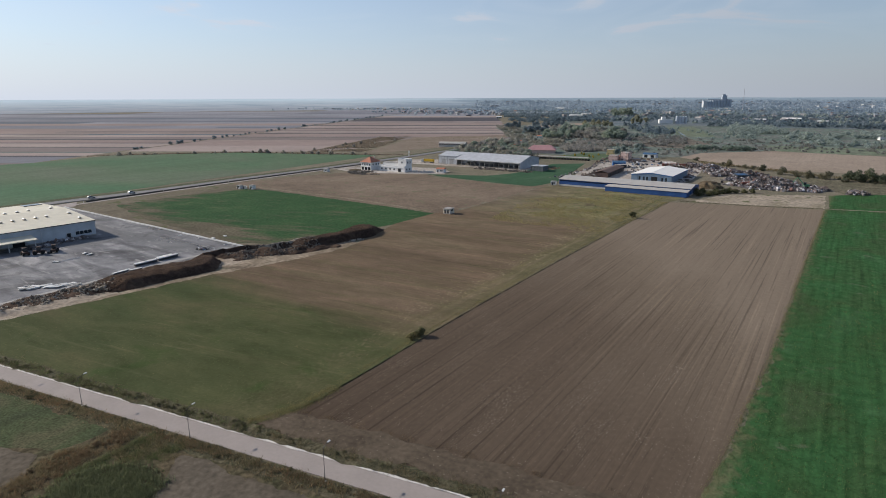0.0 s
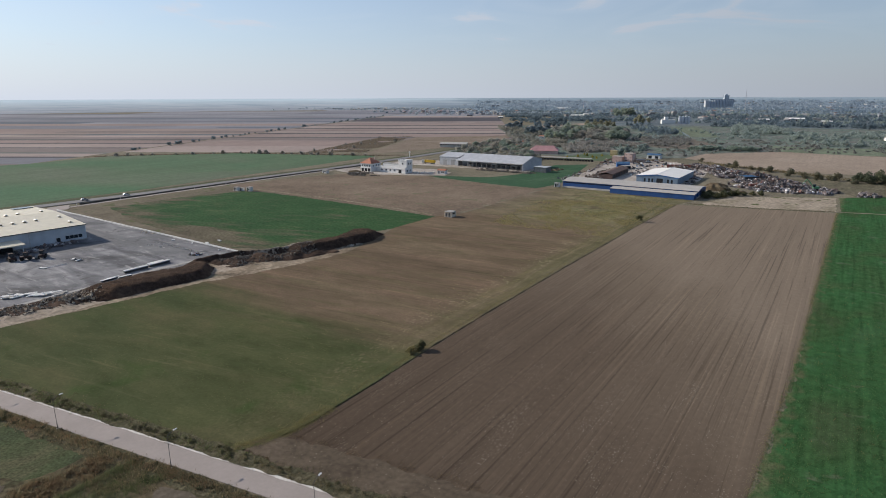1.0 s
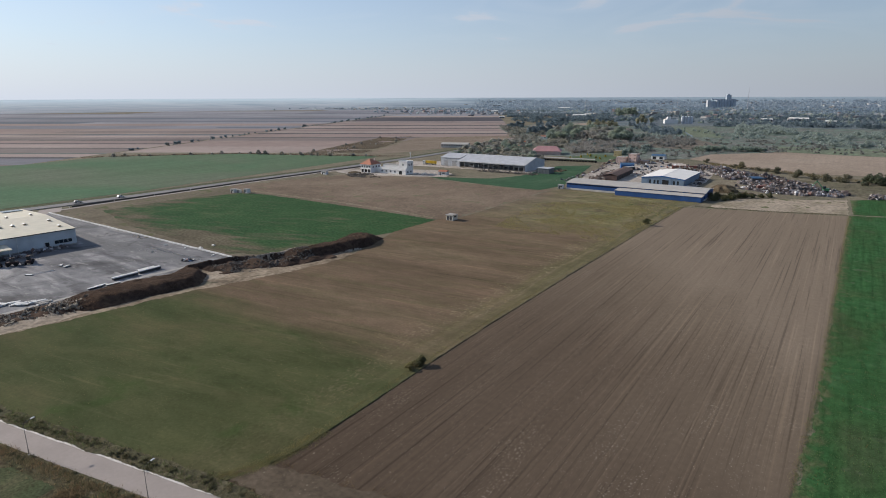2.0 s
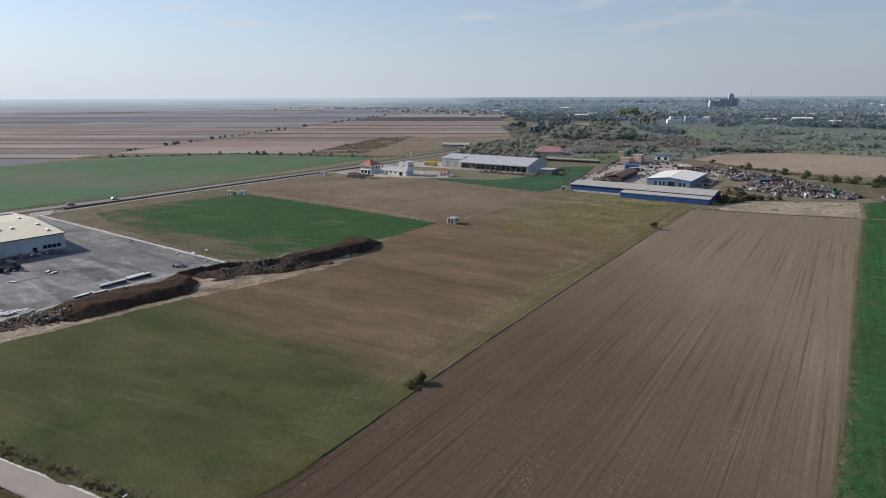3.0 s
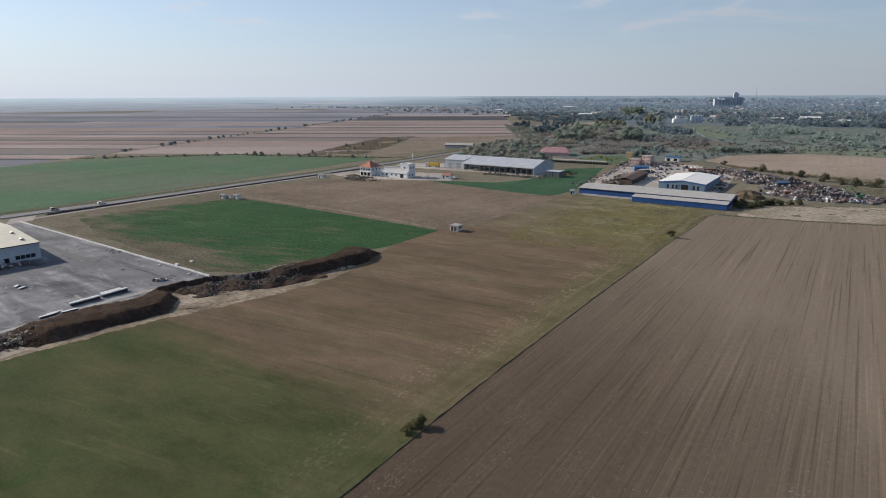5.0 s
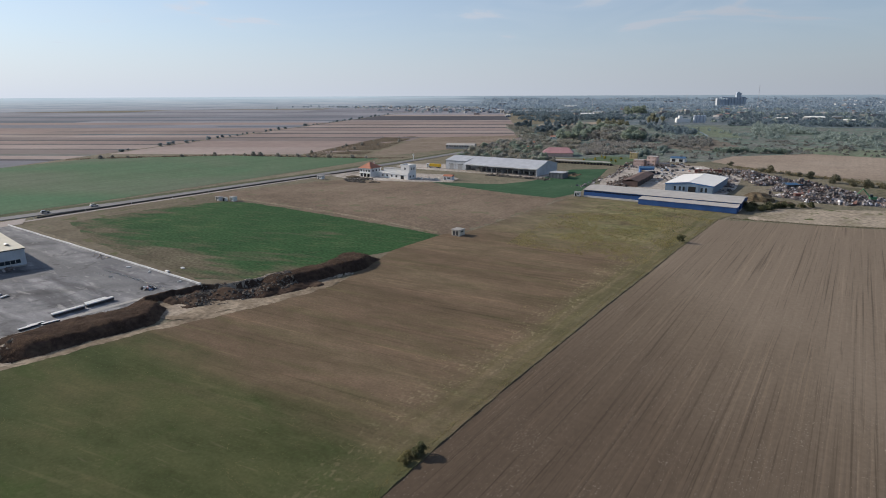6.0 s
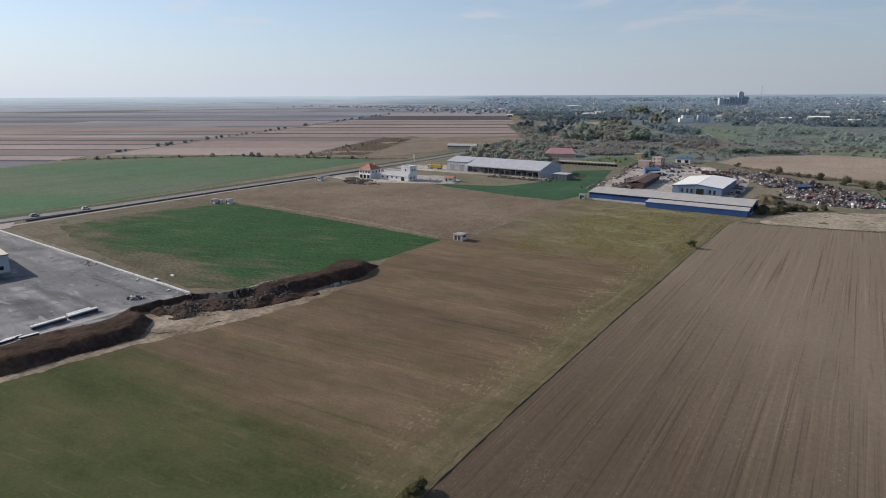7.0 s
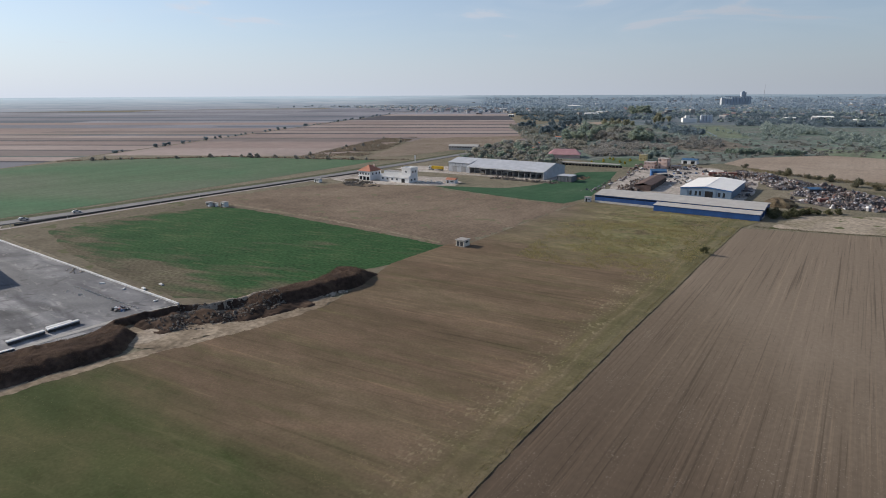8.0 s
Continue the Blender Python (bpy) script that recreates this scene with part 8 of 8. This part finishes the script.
wood_stuff("willow_thicket", scattered([(-250, 900), (-60, 960), (-120, 1020), (-230, 1180), (-330, 1250)], 60, 87, 0.02), 3.8, 4.0, 46, 0.8, M["leaf_grey"], "scattered willow bushes on meadow", 87)

# ---- the town ----
TOWN = [(-520, 1480), (-300, 1490), (-265, 1395), (-120, 1380), (150, 1420), (500, 1330), (900, 1600), (1500, 2300), (800, 3150), (-300, 3200), (-1500, 2800), (-1250, 2300), (-850, 1950)]


def town_house(seed, L, D, h, roof, storeys):
    rng = random.Random(seed)
    ob = thing("town_house", Matrix(), "small far town house with a %s roof" % ("red tiled" if roof == "roof_dull" else "grey" if roof == "old_roof" else "pale"), "house", "town houses")
    part("wall", boxes((-L / 2, L / 2, -D / 2, D / 2, -0.2, h)), M[rng.choice(["town_wall", "cream_wall", "concrete"])], ob)
    if roof == "town_pale":
        part("roof", boxes((-L / 2 - 0.3, L / 2 + 0.3, -D / 2 - 0.3, D / 2 + 0.3, h, h + 0.5)), M[roof], ob)
    else:
        part("roof", prism([(-D / 2 - 0.6, h), (D / 2 + 0.6, h), (0, h + D * 0.33)], 0, -L / 2 - 0.4, L / 2 + 0.4), M[roof], ob)
    for s in range(storeys):
        for i in range(max(2, int(L / 4))):
            x = -L / 2 + (i + 0.3) * L / max(2, int(L / 4))
            part("window", boxes((x, x + 1.4, -D / 2 - 0.06, -D / 2 - 0.004, s * 3 + 1, s * 3 + 2.4)), M["glass"], ob)
    return ob


kinds = [town_house(1, 11, 9, 4.5, "old_roof", 1), town_house(2, 10, 8, 6.2, "roof_dull", 2), town_house(3, 14, 9, 4.0, "old_roof", 1), town_house(4, 12, 10, 6.5, "town_pale", 2), town_house(5, 36, 16, 6.0, "town_pale", 1), town_house(6, 24, 12, 13, "town_pale", 4)]
spots = scattered(TOWN, 140, 91, 0.0, 22)
rng = random.Random(92)
order = [rng.choices(range(6), (5, 4, 4, 1.5, 1.2, 0.4))[0] for _ in spots]
for k, model in enumerate(kinds):
    copies(model, [p for p, o in zip(spots, order) if o == k], 93 + k, 0.9, 1.25, 0, "town houses")
town_pts = scattered(TOWN, 4300, 94, 0.004)
blocks = town_house(7, 26, 13, 14, "town_pale", 4)
for part_ in blocks.children:
    if part_.name.startswith("wall"):
        part_.data.materials[0] = M["white"]
tagged(blocks, "white far apartment block on the skyline", "block")
rng = random.Random(96)
skyline = [(rng.uniform(-150, 90), rng.uniform(3350, 3950)) for _ in range(22)] + [(rng.uniform(-420, -300), rng.uniform(2700, 3300)) for _ in range(7)]
skyline += [(rng.uniform(-1450, -1180), rng.uniform(3100, 3300)) for _ in range(8)] + [(-826, 3500), (-195, 3500)]
for k, (u, v) in enumerate(skyline):
    ob = blocks if k == 0 else copy_thing(blocks, Matrix())
    s = rng.uniform(0.35, 0.8)
    ob.matrix_world = pose(u, v, rise(math.hypot(u, v)) - 2.0, 0, 0, rng.uniform(0, 180)) @ Matrix.Diagonal((s * 1.2, s, s, 1))
for u, v, L, D, h, turn in ((-1126, 2597, 62, 22, 8, 24), (-700, 1720, 38, 16, 6, 28), (-1108, 1945, 26, 12, 9, 25), (-851, 1542, 15, 10, 5, 30), (-195, 1657, 26, 14, 5, 10), (-140, 1714, 42, 18, 6, 8), (-61, 1605, 22, 12, 5, -5)):
    long_shed(pose(u, v, 0, 0, 0, turn), L, D, h, "town_wall", "white_roof", "long pale works hall among far trees", "hall")
# beyond 2150 m the leaves take a hazier painted tone
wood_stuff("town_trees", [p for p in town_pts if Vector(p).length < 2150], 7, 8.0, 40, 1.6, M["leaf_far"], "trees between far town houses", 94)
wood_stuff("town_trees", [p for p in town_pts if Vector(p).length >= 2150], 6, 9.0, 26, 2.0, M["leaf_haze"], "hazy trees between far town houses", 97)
wood_stuff("town_trees", scattered(TOWN, 900, 95, 0.006), 6, 8.0, 26, 2.0, M["leaf_grey"], "pale grey-green trees in the town", 95)


def far_town(name, count, seed, low, high, material, label, tall):
    """Roofs and walls of the outer town, too far to tell apart, on the rising land."""
    rng = np.random.default_rng(seed)
    V, F = [], []
    quad = np.array(((4, 5, 6, 7), (0, 1, 5, 4), (1, 2, 6, 5), (2, 3, 7, 6), (3, 0, 4, 7)))
    while len(V) < count:
        r, a = rng.uniform(low, high), rng.uniform(radians(76), radians(122))
        x, y = r * math.cos(a), r * math.sin(a)
        if noise.noise((x * 0.003, y * 0.003, seed)) < rng.uniform(-0.5, 0.3):
            continue
        w, d, h = rng.uniform(8, 26), rng.uniform(8, 14), rng.uniform(3, tall)
        t = rng.uniform(0, math.pi)
        c, s = math.cos(t), math.sin(t)
        z = rise(r)
        v = [(x + c * p * w / 2 - s * q * d / 2, y + s * p * w / 2 + c * q * d / 2, z + k) for k in (-1, h) for p, q in ((-1, -1), (1, -1), (1, 1), (-1, 1))]
        F.append(quad + 8 * len(V))
        V.append(v)
    ob = new(name, raw_mesh(name, np.concatenate(V), np.concatenate(F), material))
    return tagged(ob, label, "houses", kind="stuff")


far_town("outer_town", 380, 201, 1900, 4100, M["town_mix"], "far houses and blocks of the town, hazed in their colour", 8)
rng_ = np.random.default_rng(202)
pts = []
while len(pts) < 3200:
    r, a = rng_.uniform(2500, 4150), rng_.uniform(radians(74), radians(121))
    p = (r * math.cos(a), r * math.sin(a))
    if noise.noise((p[0] * 0.004, p[1] * 0.004, 3)) > rng_.uniform(-0.4, 0.3):
        pts.append(p)
on_ridge = lambda x, y: rise(math.hypot(x, y))
# haze deepens in two steps of leaf colour towards the skyline
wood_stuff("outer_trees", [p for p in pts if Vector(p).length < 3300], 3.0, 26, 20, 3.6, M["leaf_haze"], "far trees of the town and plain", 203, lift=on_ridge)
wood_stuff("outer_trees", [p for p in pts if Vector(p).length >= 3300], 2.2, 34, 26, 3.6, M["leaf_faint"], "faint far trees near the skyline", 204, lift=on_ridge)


def elevator():
    ob = thing("grain_elevator", pose(-588, 3160, 0, 0, 0, 24) @ Matrix.Diagonal((0.88, 0.88, 0.96, 1)), "huge grey concrete grain elevator on the skyline", "grain elevator")
    bm = bmesh.new()
    for i in range(9):
        for j in range(3):
            rod(bm, (8 + i * 14.5, j * 14, 0), (8 + i * 14.5, j * 14, 42 if i > 1 else 36), 7.6, 7.6, 14)
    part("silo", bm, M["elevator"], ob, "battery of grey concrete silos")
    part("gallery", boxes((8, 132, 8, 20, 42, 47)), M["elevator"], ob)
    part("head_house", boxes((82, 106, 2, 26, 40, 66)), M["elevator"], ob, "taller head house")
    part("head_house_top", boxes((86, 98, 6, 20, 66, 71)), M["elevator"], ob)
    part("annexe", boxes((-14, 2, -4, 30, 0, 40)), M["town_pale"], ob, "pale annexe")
    return ob


elevator()
ob = thing("silo_group", pose(-330, 1452, 0, 0, 0, 29), "row of white metal silos with a plant building", "silo")
for i in range(4):
    s = part("silo", rod(rod(bmesh.new(), (i * 6.6, 0, 0), (i * 6.6, 0, 15), 3.1, 3.1, 18), (i * 6.6, 0, 15), (i * 6.6, 0, 17), 3.1, 0.6, 18), M["silo_white"], ob, "white steel silo")
part("walkway", boxes((-4, 23, -0.5, 0.5, 17, 17.5)), M["metal_dark"], ob)
part("plant_building", boxes((-40, -10, -4, 8, 0, 9), (-34, -26, -2, 6, 9, 15)), M["white"], ob)
for k, (x, y, h) in enumerate((( -418, 3100, 95), (-690, 2950, 60), (-1000, 2600, 40), (300, 2400, 45))):
    ob = thing("radio_mast", pose(x, y, 0), "thin lattice mast far away", "mast")
    bm = bmesh.new()
    for i in range(3):
        a = i * math.tau / 3
        rod(bm, (2 * math.cos(a), 2 * math.sin(a), 0), (0.3 * math.cos(a), 0.3 * math.sin(a), h), 0.35, 0.2, 5)
    part("lattice", bm, M["mast"], ob)
    bm = bmesh.new()
    for i in range(8):
        f = i / 8
        r = 2 * (1 - f) + 0.3 * f
        for j in range(3):
            a, b = j * math.tau / 3, (j + 1) * math.tau / 3
            rod(bm, (r * math.cos(a), r * math.sin(a), h * f), (r * math.cos(b) * 0.9, r * math.sin(b) * 0.9, h * (f + 0.1)), 0.15, 0.15, 4)
    part("brace", bm, M["mast"], ob)
# villages on the plain
for k, (x, y, n, w) in enumerate(((-160, 2900, 20, 220), (60, 2450, 18, 200), (-420, 3150, 11, 160), (120, 2200, 10, 120))):
    pts = [far(x + rng.gauss(0, w), y + rng.gauss(0, 45)) for _ in range(n)]
    copies(town_house(40 + k, 13, 9, 5, "roof_dull" if k == 1 else "old_roof", 1), pts, 96 + k, 0.7, 1.0, 0, "village houses")
    wood_stuff("village_trees", [far(x + rng.gauss(0, w * 1.3), y + rng.gauss(0, 50)) for _ in range(90)], 6, 9, 26, 2.2, M["leaf_faint"], "trees round a far village", 110 + k)

# ---- verges and weeds near the lane ----
clumpy = lambda pts, seed, cut: [p for p in pts if not ROAD_S(p[0]) - 0.5 < p[1] < ROAD_N(p[0]) + 0.5 and noise.noise((p[0] * 0.25, p[1] * 0.25, seed)) + 0.4 * noise.noise((p[0] * 0.9, p[1] * 0.9, seed)) > cut]
N_EDGE = [(u, ROAD_N(u) + 2.0) for u in (-200, -160, -120, -80, -40, 30)]
S_EDGE = [(u, ROAD_S(u) - 1.6) for u in (-200, -160, -120, -80, -40, 30)]
tufts("verge_weeds", clumpy(strip_points(N_EDGE, 2.4, 4500, 101), 1, -0.35), 0.08, 0.45, 7, 0.6, M["weed"], "dry and green weeds along the lane", 101, fat=2.6)
tufts("verge_weeds", [p for p in clumpy(strip_points(N_EDGE, 1.9, 2200, 102), 2, -0.05) if p[0] < -85], 0.1, 0.55, 7, 0.6, M["weed_green"], "dark green weeds along the lane", 102, fat=2.6)
tufts("verge_weeds", clumpy(strip_points(S_EDGE, 2.4, 4500, 103), 3, -0.35), 0.1, 0.5, 7, 0.6, M["weed"], "tall dry weeds on the near side of the lane", 103, fat=2.6)
tufts("verge_weeds", clumpy(strip_points(S_EDGE, 2.2, 1500, 104), 4, 0.1), 0.12, 0.55, 6, 0.6, M["weed_rust"], "russet weeds on the near side of the lane", 104, fat=2.6)
def brush(pts, h, r, mat, label, seed):
    """Rank tangled weeds: sprays of many thin leaning stalks."""
    return tufts("brush", pts, h * 0.35, h * 1.05, 46, r * 1.5, M[mat], label, seed, fat=0.9)


def shrubs(pts, h, r, mat, label, seed):
    return wood_stuff("shrubs", pts, h, r, 60, 0.11, M[mat], label, seed, 0.8)


RUSSET = [(-111, 34), (-112, 38), (-109, 42), (-110.5, 48), (-106.5, 50.5), (-104.6, 45), (-104.6, 39), (-103, 32), (-102, 24), (-107, 24)]
brush(scattered(RUSSET, 200, 107, 0.35), 0.6, 0.6, "weed_rust", "russet brush between two plots", 107)
brush(scattered(RUSSET, 150, 147, 0.2), 0.55, 0.7, "weed", "dry tawny brush between two plots", 147)
MIDDLE = [(-104.3, 45), (-103.5, 51.5), (-94, 52.6), (-92.4, 48), (-99, 42.5), (-102.4, 36)]
brush(scattered(MIDDLE, 150, 105, 0.35), 0.45, 0.7, "weed", "tangled dry weeds on waste ground", 105)
brush(scattered(MIDDLE, 120, 145, 0.25), 0.5, 0.7, "weed_green", "rank green weeds on waste ground", 145)
THICK = [(-101.6, 37.5), (-99, 42), (-94, 45.4), (-88, 44.8), (-86, 38), (-92, 26), (-101, 26)]
brush(scattered(THICK, 420, 106, 0.12), 1.0, 1.1, "shrub_dark", "dark green brambles on waste ground", 106)
brush(strip_points([(-102.9, 51.8), (-103.1, 44), (-103.3, 34)], 0.5, 110, 148), 0.5, 0.5, "shrub_dark", "dark weeds in a shallow ditch", 148)
brush(clumpy(strip_points(S_EDGE, 1.4, 760, 149), 9, -0.3), 0.6, 0.6, "weed", "tall dry brush along the lane", 149)
brush(clumpy(strip_points(S_EDGE, 1.4, 420, 150), 10, -0.05), 0.65, 0.6, "weed_rust", "russet brush along the lane", 150)
rank = clumpy(strip_points(N_EDGE, 1.5, 620, 151), 11, -0.2)
brush([p for p in rank if p[0] < -88], 0.5, 0.6, "weed_green", "green brush along the lane", 151)
brush([p for p in rank if p[0] >= -88], 0.5, 0.6, "weed", "dry brown brush between lane and soil", 156)
shrubs([p for p in clumpy(strip_points(N_EDGE, 1.3, 520, 152), 12, -0.05) if p[0] < -84 or p[0] * 7.3 % 1 < 0.3], 0.5, 0.55, "verge_leaf", "dark clumps along the lane", 152)
shrubs(clumpy(strip_points(S_EDGE, 1.3, 260, 153), 13, 0.1), 0.5, 0.55, "verge_leaf", "low brown-green shrubs along the lane", 153)
shrubs(scattered(THICK, 110, 154, 0.3), 0.8, 0.9, "shrub_dark", "dark green bramble clumps on waste ground", 154)
shrubs(scattered(RUSSET, 60, 155, 0.3), 0.6, 0.6, "weed_rust", "russet shrubs between two plots", 155)
tufts("meadow_tussocks", strip_points([(q[0] - 1.0, q[1]) for q in CUT], 1.1, 2600, 108), 0.06, 0.22, 6, 0.5, M["weed_pale"], "straw-coloured tussocks along the cut edge", 108, 0.2, fat=2.5)
tufts("meadow_tussocks", scattered([(-150, 262), (-92, 262), (-86, 362), (-120, 380), (-160, 330)], 4200, 109, 0.06), 0.15, 0.5, 7, 0.9, M["weed_straw"], "pale tussocks in rough grass", 109, 0.1, fat=3.5)
tufts("crop_edge", strip_points([(-12.9, 82), (-11.2, 105), (-9.2, 151), (-8.2, 219), (-6.9, 295), (-5.3, 386)], 0.7, 2600, 110), 0.06, 0.22, 6, 0.7, M["crop_leaf"], "thin green seedlings at the crop edge", 110, fat=3.5)
tufts("crop_plants", scattered([(-12.4, 82), (50, 92), (70, 210), (-8, 210)], 17000, 113), 0.1, 0.34, 5, 0.6, M["crop_leaf"], "rows of young green crop plants", 113, fat=3.5)
tufts("crop_tussocks", scattered([(-11, 82), (50, 92), (70, 240), (-7, 240)], 420, 114, 0.08), 0.15, 0.4, 8, 0.9, M["weed_pale"], "pale dry tufts scattered in the crop", 114, fat=2.5)
tufts("edge_weeds", strip_points([(-13.6, 79), (-12.0, 105), (-9.9, 151), (-9.0, 219), (-7.7, 295), (-6.1, 386)], 0.7, 3200, 115), 0.06, 0.24, 6, 0.5, M["weed_straw"], "tawny weeds between soil and crop", 115, fat=3.0)
tufts("meadow_grass", scattered([(-200, 46), (-92, 64), (-90, 170), (-170, 170), (-190, 100)], 9000, 116), 0.05, 0.16, 5, 0.5, M["weed_green"], "low grass tufts of the meadow", 116, 0.1, fat=3.0)
tufts("meadow_straw", scattered([(-200, 46), (-92, 64), (-90, 240), (-170, 240), (-190, 100)], 2600, 117, 0.05), 0.06, 0.2, 5, 0.5, M["weed_pale"], "straw wisps in the meadow", 117, 0.1, fat=2.5)


def drill_strokes(poly, count, seed, length, step):
    """Rows of dry stubble: short broken lines along the old drilling direction."""
    rng = random.Random(seed)
    out = []
    for x, y in scattered(poly, count, seed):
        for k in range(int(rng.uniform(0.3, 1.0) * length / step)):
            p = (x + k * step + rng.gauss(0, 0.12), y - 0.05 * k * step + rng.gauss(0, 0.14))
            if rng.random() < 0.75 and p[0] < -89.5:
                out.append(p)
    return out


tufts("stubble_rows", drill_strokes([(-196, 56), (-92, 76), (-91, 116), (-186, 116), (-190, 100)], 170, 191, 11, 0.4), 0.05, 0.14, 4, 0.35, M["weed_pale"], "broken rows of pale stubble in green grass", 191, 0.1, fat=2.6)
tufts("stubble_rows", drill_strokes([(-122, 84), (-92, 84), (-91, 150), (-118, 150)], 110, 192, 6, 0.35), 0.05, 0.18, 4, 0.4, M["weed_straw"], "straw-coloured rows near a ploughed edge", 192, 0.1, fat=2.6)
tufts("stubble_rows", drill_strokes([(-178, 122), (-92, 122), (-92, 258), (-165, 258)], 330, 193, 14, 0.4), 0.05, 0.15, 4, 0.35, M["weed_pale"], "broken rows of pale stubble on brown grass", 193, 0.1, fat=2.6)
tufts("stubble_rows", drill_strokes([(-112, 150), (-92, 150), (-91, 270), (-108, 270)], 150, 194, 4, 0.4), 0.06, 0.24, 5, 0.5, M["weed_straw"], "scattered straw along a ploughed edge", 194, 0.1, fat=2.6)
tufts("rank_grass", clumpy(scattered([(-150, 300), (-92, 300), (-88, 388), (-150, 388)], 2600, 195, 0.05), 14, -0.05), 0.1, 0.35, 6, 0.9, M["weed_green"], "green grass clumps among pale tussocks", 195, 0.1, fat=3.0)
tufts("headland_weeds", clumpy(strip_points([(-86, 72), (-66, 75.5), (-40, 79.5), (-12, 84)], 1.6, 700, 118), 8, 0.0), 0.06, 0.22, 6, 0.6, M["weed_rust"], "tawny weeds along the headland", 118, 0.1, fat=2.5)
tufts("corner_weeds", strip_points([(-92, 63.5), (-89, 68), (-87.4, 75), (-87.3, 84)], 1.5, 1100, 111), 0.08, 0.3, 6, 0.6, M["weed_straw"], "straw at the field corner", 111, 0.12, fat=2.0)
rocks("clods", scattered([(-88, 78), (-12, 80), (-10, 190), (-88, 190)], 6500, 112, 0.08), 0.05, 0.17, M["clod"], "dry pale clods on ploughed soil", 112, None, "clods", 0.35)

for u, v, rz in ((-394, 839, 10), (-371, 723, 30), (-345, 662, 20)):
    hut(pose(u, v, 0.1, 0, 0, rz), 9, 6, 3.2, "gable", "little white cottage half hidden in scrub")
# white marker posts beside the main road and a far white cottage
for k in range(9):
    ob = thing("marker_post", pose(-381.7 + 0.2 * (k % 2), 172 + k * 26, 0.05), "small white marker post beside the main road", "post", "marker posts")
    part("post", soft_box(-0.1, 0.1, -0.1, 0.1, 0, 1.1, 0.02), M["paint_white"], ob)
    part("cap", boxes((-0.11, 0.11, -0.11, 0.11, 0.75, 0.95)), M["dark"], ob)
hut(pose(FAR_COTTAGE[0], FAR_COTTAGE[1], 0.1, 0, 0, 30), 8, 6, 4.0, "flat", "bright white cottage among willow scrub")
